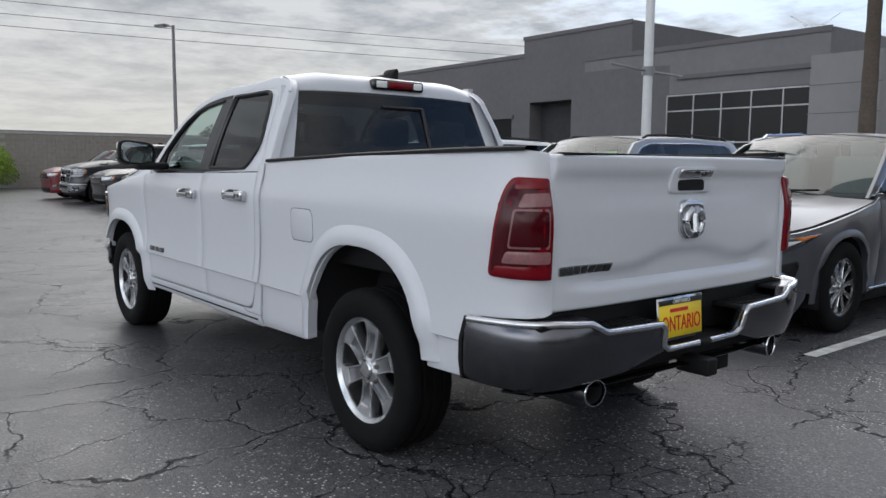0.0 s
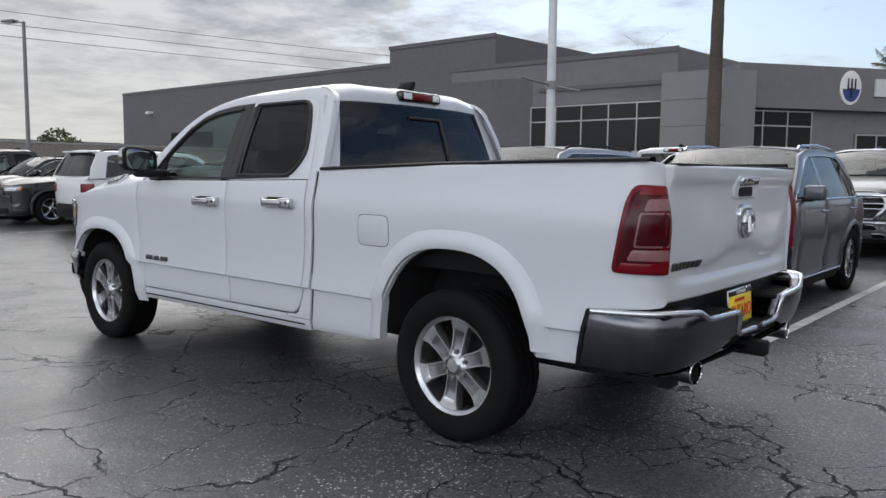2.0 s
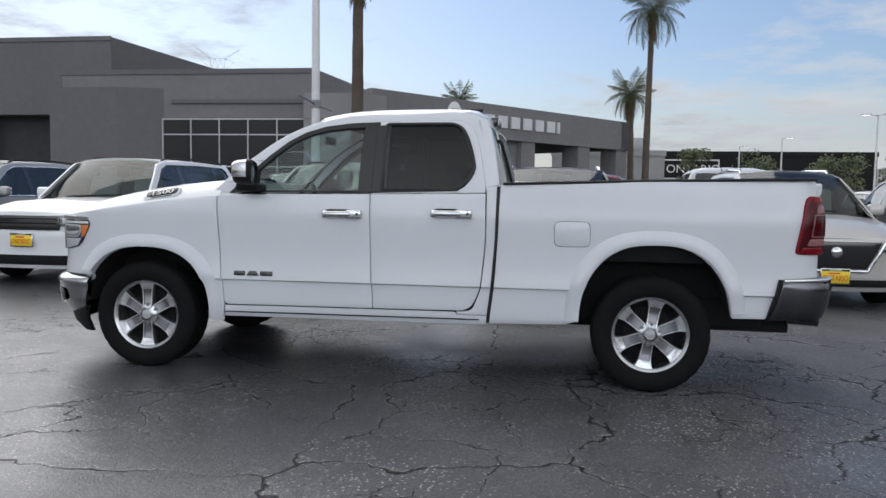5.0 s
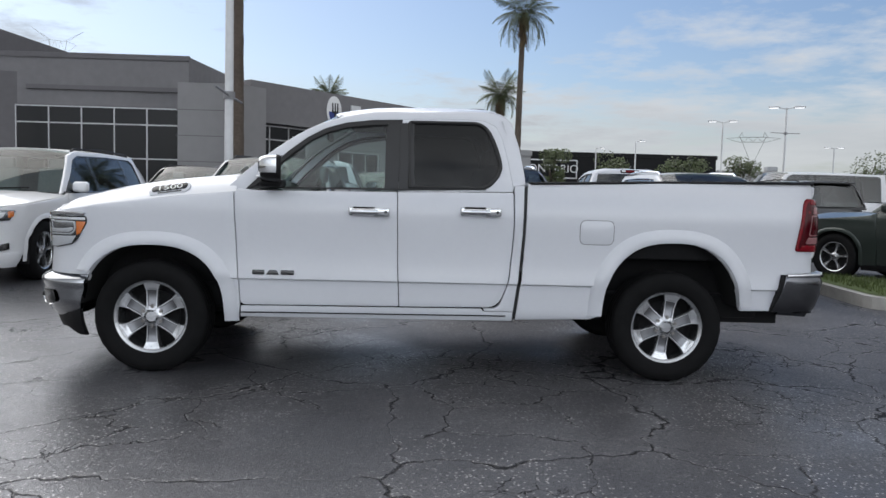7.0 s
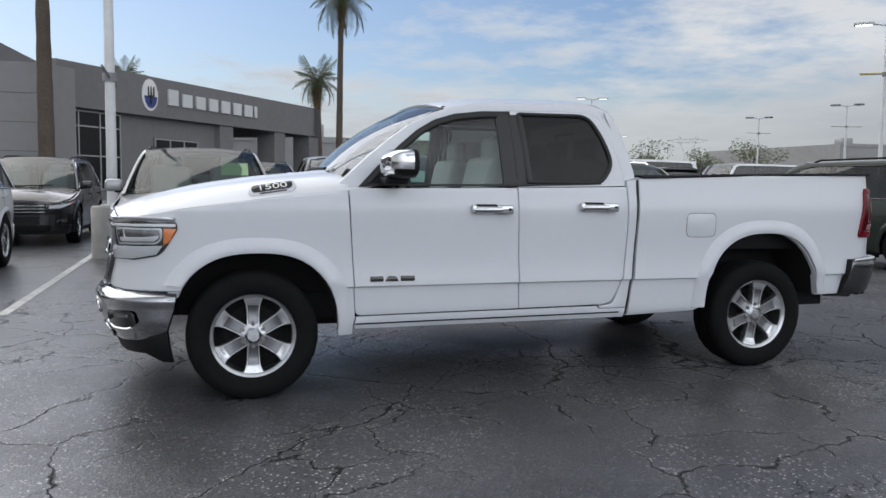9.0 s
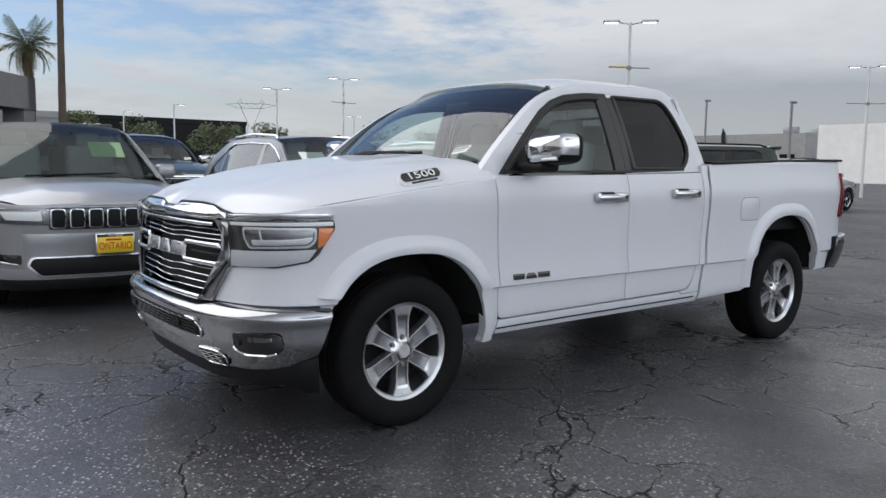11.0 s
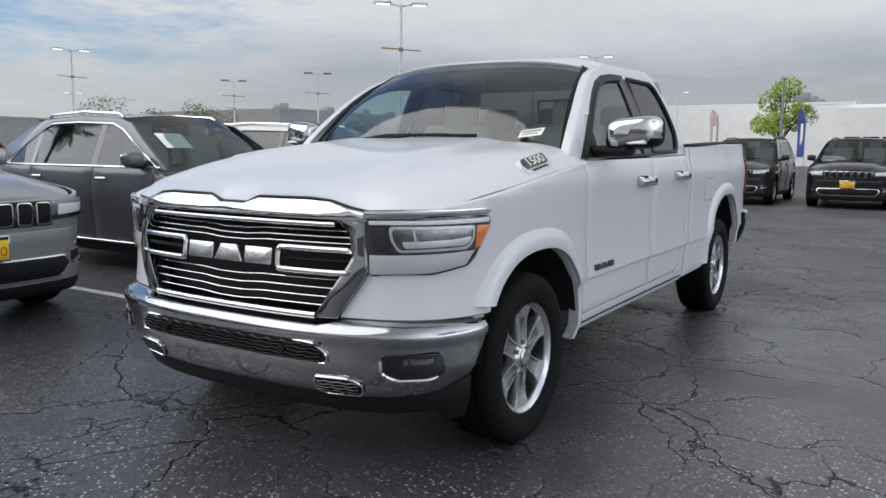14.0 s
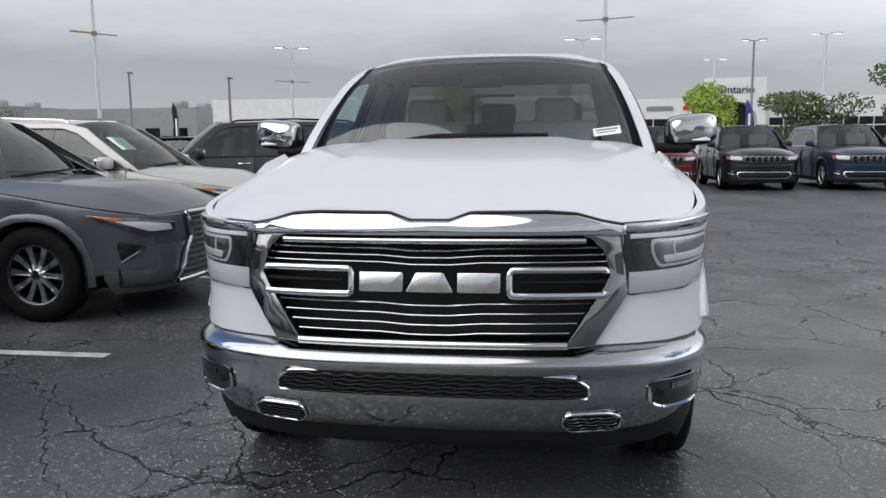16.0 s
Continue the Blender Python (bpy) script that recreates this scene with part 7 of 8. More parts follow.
def parked(x, y, deg=90, z=0.0):
    """Turn 90: the nose points to -y. The place is that of the car's middle."""
    return Matrix.Translation((x, y, z)) @ Matrix.Rotation(radians(deg), 4, "Z")


ROW = "cars parked in the rows"
car("dark grey crossover with black glass and machined wheels in a bay", "grey", parked(0.90, 3.54 + 2.44 - 0.99), "crossover", ROW, hub_mt=BRIGHT, L=4.89, W=1.895, H=1.70, wb=2.79, fo=0.99, belt=1.10, bon=(0.84, 1.07), wr=0.375, screen_x=(0.30, 0.47), roof_end=0.81, tail_in=0.08, face_kind="lexus", lamp="slim", rails="bright", plate=False, spokes=10, tag="left")
car("silver grey off-road estate car with a yellow dealer plate", "midgrey", parked(-2.26, 3.95 + 2.41 - 0.93), "estate_car", ROW, face_kind="jeep", tag="green")
car("white three-row estate car with dark glass", "white", parked(-5.95, 4.0 + 2.55 - 0.98), "estate_car", ROW, L=5.11, W=1.93, H=1.80, wb=3.04, fo=0.98, belt=1.13, bon=(0.97, 1.12), wr=0.385, screen_x=(0.30, 0.44), roof_end=0.94, face_kind="durango")
car("silver off-road estate car parked beside the white one", "silver", parked(-8.85, 4.2 + 1.48), "estate_car", ROW, face_kind="jeep", plate=False)
car("white off-road estate car parked with its tail to the lane", "white", parked(-12.55, 5.85, -90), "estate_car", ROW, face_kind="jeep", plate=False)
car("pale silver crossover with a chrome grille and yellow plate", "beige", parked(4.15, 4.2 + 2.33 - 0.92), "crossover", ROW, L=4.66, W=1.84, H=1.70, wb=2.705, fo=0.92, belt=1.06, bon=(0.86, 1.06), wr=0.36, screen_x=(0.27, 0.45), roof_end=0.92, face_kind="nissan", lamp="slim", rails="bright", tag="left")
car("dark green three-row estate car beyond the island", "green", parked(8.4, 5.5, -60), "estate_car", ROW, L=5.11, W=1.93, H=1.80, wb=3.04, fo=0.98, belt=1.13, bon=(0.97, 1.12), screen_x=(0.30, 0.44), roof_end=0.94, face_kind="durango", plate=False)
car("dark grey three-row estate car with a red tail lamp band", "darkgrey", parked(9.4, 13.9, -90), "estate_car", ROW, L=5.11, W=1.93, H=1.80, wb=3.04, fo=0.98, belt=1.13, bon=(0.97, 1.12), screen_x=(0.30, 0.44), roof_end=0.94, face_kind="durango", plate=False)
# dark cars further along the row
for lab, col, x, kw in (("black crossover in the far part of the row", "black", -15.8, dict(face_kind="van", H=1.66)), ("black crossover with a chrome-edged grille", "black", -18.8, dict(face_kind="van", H=1.68)), ("dark red estate car at the end of the row", "red", -25.4, dict(face_kind="durango"))):
    car(lab, col, parked(x, 5.6), "estate_car", ROW, plate=False, **kw)
# second row
car("black people carrier in the second row", "black", parked(-5.65, 11.5 + 1.65), "people_carrier", ROW, L=5.18, W=2.02, H=1.78, wb=3.09, fo=0.94, belt=1.08, bon=(0.86, 1.08), screen_x=(0.24, 0.42), roof_end=0.95, face_kind="van", lamp="slim", plate=False)
car("blue-grey estate car in the second row", "midgrey", parked(-1.0, 13.2), "estate_car", ROW, face_kind="van", plate=False)
car("silver hatchback in the second row", "beige", parked(10.6, 18.0), "hatchback", ROW, L=4.4, H=1.55, wb=2.65, belt=0.98, bon=(0.76, 0.98), face_kind="nissan", lamp="slim", plate=False)
# facing row across the lane
for lab, col, y, kw in (("black off-road estate car with a yellow plate in the facing row", "darkgrey", 2.0, {}), ("black off-road estate car with a yellow plate in the facing row", "black", -0.7, {}), ("red off-road estate car in the facing row", "red", -3.22, dict(plate=False)), ("black off-road estate car in the facing row", "black", -5.78, dict(plate=False)), ("navy off-road estate car in the facing row", "blue", -8.4, dict(plate=False)), ("dark off-road estate car in the facing row", "black", -11.2, dict(plate=False))):
    car(lab, col, parked(16.6 + 2.41 - 0.93, y, 0), "estate_car", ROW, face_kind="jeep", **kw)

# ---- pickups in the second row: the same make as the first truck ----
def recolour(ob, paint_mt):
    for o in (ob, *ob.children_recursive):
        if o.type == "MESH" and o.data.materials and o.data.materials[0] == WHITE:
            o.material_slots[0].link = "OBJECT"
            o.material_slots[0].material = paint_mt
    return ob


def another_truck(label, x, y, deg, paint_mt=None):
    t = copy_thing(truck, parked(x, y, deg))
    tagged(t, label, "pickup truck", ROW)
    return recolour(t, paint_mt) if paint_mt else t


another_truck("white pickup truck parked with its tail to the lane", -2.42, 11.25, -90)
another_truck("white pickup truck with a dark rear window in the second row", 4.45, 11.2, -90)
another_truck("dark green pickup truck facing the lane in the second row", 0.80, 13.05, 90, PAINTS["green"])
another_truck("red pickup truck parked across the second row", 1.9, 17.3, 180, PAINTS["red"])
another_truck("dark grey pickup truck near the end of the row", -22.0, 5.9, 90, PAINTS["darkgrey"])

# ---- white vans and cars further off ----
van = dict(L=5.9, W=2.05, H=2.35, wb=3.75, fo=1.0, belt=1.30, bon=(1.0, 1.30), screen_x=(0.20, 0.33), roof_end=0.985, tail_in=0.03, face_kind="van", plate=False, rails=False, lean=0.10)
v0 = car("white panel van far across the lot", "white", parked(13.6, 21.5, 8), "van", ROW, category="van", **van)
far_cars = [c for c in scene.objects if c.parent is None and c.name.startswith(("estate_car", "crossover", "people_carrier")) and c.get("group") == ROW]
copy_thing(v0, parked(20.5, 23.5, 5))
copy_thing(v0, parked(27.0, 30.0, 5))
for k, (x, y, d) in enumerate(((22, 9.5, 180), (22.2, 12.6, 180), (28, 14, 10), (28.4, 17, 8), (28.6, 20.2, 4), (34, 6.0, 0), (25.5, -7.5, 0), (25.5, -10.4, 0), (25.2, 4.6, 0), (16, 27, 90), (9, 26, 90), (-9.0, 14.5, 90))):
    src = far_cars[(k * 5 + 3) % len(far_cars)]
    copy_thing(src, parked(x, y, d))


# ---- lamp posts ----
def lamp_post(x, y, h, heads=2, bars=(), pedestal=0.0, r=0.075, turn=0.0, label="tall white car park lamp post with lit heads", mt=None, glow=True):
    mt = mt or POLEWHITE
    p = root("lamp_post", label, "lamp post", "car park lamp posts", at=Matrix.Translation((x, y, 0)) @ Matrix.Rotation(radians(turn), 4, "Z"))
    if pedestal:
        bm = lathe([(0.335, 0.0), (0.335, pedestal - 0.03), (0.31, pedestal), (0.0005, pedestal)], 32)
        bmesh.ops.rotate(bm, matrix=Matrix.Rotation(math.pi / 2, 3, "X"), verts=bm.verts)
        part("pedestal", bm, CONCRETE, p, "round concrete footing")
        part("base_plate", box((0.34, 0.34, 0.03), (0, 0, pedestal + 0.015), 0.004), mt, p)
        for k in range(4):
            part("anchor_bolt", tube((0.13 * (-1) ** k, 0.13 * (-1) ** (k // 2), pedestal + 0.03), (0.13 * (-1) ** k, 0.13 * (-1) ** (k // 2), pedestal + 0.09), 0.014, seg=6), STEELGREY, p)
    part("pole", tube((0, 0, pedestal), (0, 0, h), r, r * 0.72, 12), mt, p)
    for k in range(heads):
        s = 1 if k == 0 else -1
        a = part("lamp_arm", tube((0, 0, h - 0.06), (s * 0.42, 0, h + 0.02), 0.03, seg=8), mt, p)
        hd = part("lamp_head", box((0.62, 0.34, 0.10), (s * 0.70, 0, h + 0.05), 0.03, 2), POLEGREY if not glow else mt, p)
        part("lamp_glass", box((0.50, 0.26, 0.02), (s * 0.70, 0, h - 0.008), 0.006, 1), LAMPGLOW if glow else LAMPWHITE, hd)
    for z, w, col in bars:
        b = part("banner_arm", sweep([(-w, 0, z + 0.05), (0, 0, z), (w, 0, z - 0.02)], 0.022, 6), POLEGREY, p)
        if col:
            part("banner_strip", box((w, 0.02, 0.07), (-w / 2, 0, z + 0.03), 0.004), YELLOW, b)
        part("arm_clamp", tube((0, 0, z - 0.07), (0, 0, z + 0.07), r * 1.3, seg=10), POLEGREY, p)
    return p


lamp_post(-3.68, 8.25, 9.6, 2, ((2.95, 1.0, False),), 0.85, 0.085, 90)
lamp_post(19.4, 15.0, 6.75, 2, ((5.1, 0.75, True), (2.2, 0.85, False)), 0.8, 0.07, -45)
lamp_post(21.5, 39.5, 6.8, 2, ((5.3, 0.8, False),), 0, 0.075, -20)
lamp_post(21.3, 48.7, 6.8, 2, (), 0, 0.075, -20)
lamp_post(40.0, 46.5, 6.8, 2, ((5.6, 0.9, False), (4.6, 0.7, False)), 0, 0.075, -40, glow=False)
lamp_post(38.6, 36.2, 6.8, 2, ((5.4, 0.9, False),), 0, 0.075, -45, glow=False)
lamp_post(38.4, 14.7, 6.8, 2, ((4.9, 1.0, False),), 0, 0.08, -65)
lamp_post(67.0, 18.0, 6.8, 1, (), 0, 0.09, -70)
lamp_post(38.2, -1.8, 6.8, 2, ((5.1, 1.0, False),), 0, 0.08, 88)
lamp_post(25.0, -2.2, 8.6, 2, ((5.85, 1.05, False), (2.75, 1.1, False)), 0.8, 0.09, 88)
lamp_post(21.0, 70.0, 6.8, 1, (), 0, 0.09, 0)
lamp_post(42.0, 72.0, 6.8, 2, (), 0, 0.09, 0)
lamp_post(20.0, 83.0, 6.8, 1, (), 0, 0.09, 0)
lamp_post(66.0, -14.0, 8.2, 2, (), 0, 0.12, 88)
lamp_post(63.0, -16.5, 9.4, 2, (), 0, 0.12, 88, mt=POLEGREY)
lamp_post(52.0, -18.6, 8.4, 2, (), 0, 0.12, 88)
lamp_post(-28.3, 9.0, 7.0, 1, (), 0, 0.09, 200, "grey street lamp with a single dark head", POLEGREY, False)
for x, y, h in ((44, 28, 6.2), (36, 17.5, 5.0), (48, 6, 6.0)):
    p = root("utility_pole", "dark slim utility pole", "pole", "utility poles", at=Matrix.Translation((x, y, 0)))
    part("pole", tube((0, 0, 0), (0, 0, h), 0.09, 0.07, 8), POLEGREY, p)
    part("pole_head", box((0.5, 0.2, 0.12), (0.15, 0, h), 0.03), POLEGREY, p)


# ---- palms and trees ----
def frond_mesh(length, droop, seed):
    rg = random.Random(seed)
    bm = bmesh.new()
    n = 16
    spine = []
    for k in range(n + 1):
        q = k / n
        spine.append(Vector((length * (q - 0.18 * droop * q * q), 0, length * (0.42 * q - droop * 0.75 * q * q))))
    sweep(spine, 0.016, 4, bm)
    for k in range(2, n + 1):
        q = k / n
        w = length * 0.30 * math.sin(math.pi * min(1, 0.12 + 0.86 * q)) ** 0.8
        for s in (-1, 1):
            for j in (0, 0.5):
                p = spine[k].lerp(spine[k - 1], j)
                tip = p + Vector((w * 0.55, s * w * (0.85 + 0.2 * rg.random()), -w * (0.28 + 0.35 * rg.random())))
                a = bm.verts.new(p + Vector((0.022, 0, 0)))
                b = bm.verts.new(p - Vector((0.022, 0, 0)))
                m = p.lerp(tip, 0.55) + Vector((0, 0, 0.05 * w))
                c = bm.verts.new(m + Vector((0.018, 0, 0)))
                d = bm.verts.new(m - Vector((0.018, 0, 0)))
                e = bm.verts.new(tip)
                bm.faces.new((a, b, d, c))
                bm.faces.new((c, d, e))
    me = bpy.data.meshes.new("frond")
    bm.to_mesh(me)
    bm.free()
    return me


def palm(x, y, h, crown, lean=0.0, seed=1, r=0.20, fronds=28):
    rg = random.Random(seed)
    p = root("palm_tree", "tall fan palm with a slim trunk and drooping fronds", "palm tree", "palm trees", at=Matrix.Translation((x, y, 0)))
    rows = []
    for k in range(25):
        q = k / 24
        rr = r * (1.25 - 0.45 * q + 0.04 * math.sin(k * 2.1)) * (1.35 if k == 0 else 1)
        rows.append([(lean * q * q * h + rr * math.cos(a), rr * math.sin(a), h * q) for a in np.linspace(0, 2 * math.pi, 10, endpoint=False)])
    part("trunk", skin(rows, close=True), BARK, p)
    bm = bmesh.new()
    for k in range(150):
        a, q = rg.random() * 6.283, rg.random()
        z = h - 0.15 - q * crown * 0.75
        rr = r * 0.9 + 0.16 * (1 - q)
        b = Vector((lean * h + rr * math.cos(a), rr * math.sin(a), z))
        t = b + Vector((math.cos(a) * 0.16, math.sin(a) * 0.16, -0.45 - 0.25 * rg.random()))
        s = Vector((-math.sin(a), math.cos(a), 0)) * 0.05
        bm.faces.new([bm.verts.new(v) for v in (b - s, b + s, t)])
    part("dead_skirt", bm, DEADFROND, p)
    meshes = [frond_mesh(crown * (0.9 + 0.2 * rg.random()), dr, seed * 10 + k) for k, dr in enumerate((0.15, 0.45, 0.8, 1.15))]
    for me in meshes:
        me.materials.append(FROND)
    for k in range(fronds):
        q = k / fronds
        ob = new("frond", meshes[min(3, int(q * 4))])
        ob.parent = p
        ob.matrix_basis = Matrix.Translation((lean * h, 0, h - 0.05)) @ Matrix.Rotation(k * 2.399 + 0.3 * rg.random(), 4, "Z") @ Matrix.Rotation(radians(-48 + 88 * q + 8 * rg.random()), 4, "Y")
    return p


palm(-8.0, 27.2, 11.2, 1.9, 0.0, 1, 0.26)
palm(6.3, 46.0, 13.3, 2.6, 0.012, 2, 0.20)
palm(5.9, 52.5, 8.7, 2.2, -0.02, 3, 0.22)
palm(-8.8, 66.0, 9.9, 2.0, 0.0, 4, 0.22)


def tree(x, y, h, spread, mt, seed, low=0.35, leaves=2600, leaf=0.16, label="leafy green tree", group="trees beyond the lot", flatten=0.8):
    rg = random.Random(seed)
    t = root("tree", label, "tree", group, at=Matrix.Translation((x, y, 0)))
    bm = bmesh.new()
    sweep([(0, 0, 0), (0.03 * h, 0, h * 0.25), (0, 0.02 * h, h * 0.5), (0.02 * h, 0, h * 0.8)], 0.035 * h * 0.5, 7, bm)
    part("trunk", bm, BARK, t)
    lobes = []
    for k in range(11):
        a, q = k * 2.4, rg.random()
        d = spread * (0.25 + 0.55 * rg.random())
        c = Vector((d * math.cos(a), d * math.sin(a), h * (low + 0.1 + (0.86 - low) * q)))
        lobes.append((c, spread * (0.28 + 0.22 * rg.random())))
        part("limb", sweep([(0, 0, h * low * (0.7 + 0.4 * q)), c * 0.5 + Vector((0, 0, h * low * 0.5)), c], 0.02 * h * 0.35, 5), BARK, t)
    lobes.append((Vector((0, 0, h * 0.86)), spread * 0.42))
    bm = bmesh.new()
    for k in range(leaves):
        c, r = lobes[rg.randrange(len(lobes))]
        v = Vector((rg.gauss(0, 1), rg.gauss(0, 1), rg.gauss(0, 1))).normalized() * r * (0.55 + 0.55 * rg.random() ** 0.6)
        v.z *= flatten
        p = c + v
        u = Vector((rg.gauss(0, 1), rg.gauss(0, 1), rg.gauss(0, 1))).normalized() * leaf
        w = u.orthogonal().normalized() * leaf * 0.5
        bm.faces.new([bm.verts.new(q) for q in (p - u * 0.5, p + w * 0.6, p + u * 0.6, p - w * 0.6)])
    part("crown", bm, mt, t)
    return t


tree(38.6, -8.6, 4.5, 1.6, BRIGHTLEAF, 11, 0.36, 3000, 0.20, "small bright green tree behind the parked cars")
tree(64.0, 8.6, 7.4, 2.4, BRIGHTLEAF, 12, 0.36, 3000, 0.26, "round bright green tree across the lot")
tree(33.5, -11.8, 3.4, 2.6, LEAF, 13, 0.15, 3600, 0.18, "low dark green spreading conifer", flatten=0.5)
tree(36.5, -18.3, 5.8, 2.6, LEAF, 14, 0.30, 3600, 0.20, "dark green conifer with open limbs", flatten=0.55)
for k, (x, y, h, s) in enumerate(((14.5, 80, 6.3, 2.0), (22.0, 82, 5.6, 3.0), (29.5, 81, 5.4, 3.0), (57, 92, 7.0, 4.0), (39, 88, 6.0, 2.6), (64, 88, 6.6, 3.0), (77, 93, 7.4, 4.6), (98, 96, 6.5, 4.0), (72, 60, 4.8, 2.6), (-66, 27, 4.3, 2.4))):
    tree(x, y, h, s, LEAF, 20 + k, 0.25, 1500, 0.34, "dark green tree on the skyline")
tree(-36.2, 3.3, 1.75, 1.25, BRIGHTLEAF, 40, 0.05, 3600, 0.12, "clipped bright green bush by the block wall", flatten=0.9)

# ---- block wall at the end of the lot ----
BLOCK = mat("concrete_block", (0.30, 0.27, 0.24), 0.9, grain=0.18, scale=5, bump=0.3, bscale=50)
bw = tagged(part("block_wall", box((0.18, 90, 2.60), (-38.1, 10, 1.30)), CONCRETE, smooth=False), "tall grey-tan concrete block boundary wall", "wall", kind="structure")
part("wall_cap", box((0.30, 90, 0.10), (-38.1, 10, 2.66), 0.01), CONCRETE, bw)
bm = box((0.06, 0.392, 0.192), (0, 0, 0), 0.008, 1)
first = None
for r in range(13):
    for k in range(13):
        y = -1.2 + k * 0.40 + (0.2 if r % 2 else 0)
        m = Matrix.Translation((-38.0, y, 0.10 + r * 0.20))
        if first is None:
            first = part("block", bm, BLOCK, bw, smooth=False)
            first.matrix_basis = m
        else:
            same_part("block", first, bw, m)
bm = bmesh.new()
for r in range(13):
    for k in range(202):
        y = -34.0 + k * 0.40 + (0.2 if r % 2 else 0)
        if -1.5 < y < 4.05:
            continue
        box((0.06, 0.392, 0.192), (-38.0, y, 0.10 + r * 0.20), 0, 1, bm)
tagged(part("far_blocks", bm, BLOCK, bw, smooth=False), kind="stuff")

# ---- overhead wires ----
for z0, off in ((14.6, 0.0), (13.5, 0.4), (12.6, 0.0)):
    pts = [(-68.5 + off + 11.5 / 48 * (y - 8.7), y, z0 + ((y - 40) / 90) ** 2 * 2.2 - 0.6) for y in np.linspace(-70, 170, 40)]
    tagged(part("overhead_wire", sweep(pts, 0.028, 5), POLEGREY), "dark overhead power line", "wire", "overhead wires")


# ---- pylons ----
def pylon(x, y, h, turn, wide=1.0):
    p = root("transmission_tower", "grey lattice steel transmission tower", "pylon", "transmission towers", at=Matrix.Translation((x, y, 0)) @ Matrix.Rotation(radians(turn), 4, "Z"))
    r = 0.13 * wide
    w0, w1 = h * 0.16 * wide, h * 0.09 * wide
    for s in (-1, 1):
        for d in (-1, 1):
            part("leg", tube((s * w0, d * w0 * 0.6, 0), (s * w1 * 0.45, d * 0.8, h * 0.62), r, r, 5), STEELGREY, p)
            part("fork", tube((s * w1 * 0.45, d * 0.8, h * 0.62), (s * h * 0.17 * wide, d * 0.5, h * 0.93), r, r, 5), STEELGREY, p)
        part("peak", tube((s * h * 0.13 * wide, 0, h * 0.93), (s * h * 0.15, 0, h), r, r * 0.6, 5), STEELGREY, p)
        part("peak", tube((s * h * 0.19 * wide, 0, h * 0.93), (s * h * 0.15, 0, h), r, r * 0.6, 5), STEELGREY, p)
        part("arm", tube((s * h * 0.17 * wide, 0, h * 0.93), (s * h * 0.36 * wide, 0, h * 0.91), r, r * 0.6, 5), STEELGREY, p)
        part("arm_stay", tube((s * h * 0.17 * wide, 0, h * 0.86), (s * h * 0.36 * wide, 0, h * 0.91), r * 0.8, r * 0.6, 5), STEELGREY, p)
    for z in (0.86, 0.93):
        part("beam", tube((-h * 0.18 * wide, 0, h * z), (h * 0.18 * wide, 0, h * z), r, r, 5), STEELGREY, p)
    for k in range(6):
        a, b = k / 6, (k + 1) / 6
        for s in (-1, 1):
            wa, wb = w0 + (w1 * 0.45 - w0) * a, w0 + (w1 * 0.45 - w0) * b
            part("brace", tube((s * wa, -w0 * 0.3, h * 0.62 * a), (-s * wb, -w0 * 0.3, h * 0.62 * b), r * 0.6, r * 0.6, 4), STEELGREY, p)
    for k in range(6):
        part("web", tube(((-h * 0.18 + h * 0.06 * k) * wide, 0, h * (0.86 if k % 2 else 0.93)), ((-h * 0.18 + h * 0.06 * (k + 1)) * wide, 0, h * (0.93 if k % 2 else 0.86)), r * 0.6, r * 0.6, 4), STEELGREY, p)
    return p


pylon(160, 366, 34, -24)
pylon(340, 494, 39, -35)
pylon(-96, 202, 41, 26, 0.3)
pylon(-124, 230, 37, 28, 0.3)


# ---- buildings on the skyline ----
def block_building(label, x0, y0, x1, y1, h, mt, parent_parts=()):
    b = root("building", label, "building", "buildings on the skyline")
    part("wall", prism([(x0, y0), (x1, y0), (x1, y1), (x0, y1)], 0, h), mt, b, smooth=False)
    part("roof", prism([(x0 + 0.4, y0 + 0.4), (x1 - 0.4, y0 + 0.4), (x1 - 0.4, y1 - 0.4), (x0 + 0.4, y1 - 0.4)], h - 0.3, h + 0.05), ROOFING, b, smooth=False)
    part("parapet", wall_box((x0, y0), (x1, y0), -0.1, abs(x1 - x0) + 0.1, h - 0.35, h + 0.15, 0.0, 0.12), mt, b, smooth=False)
    return b


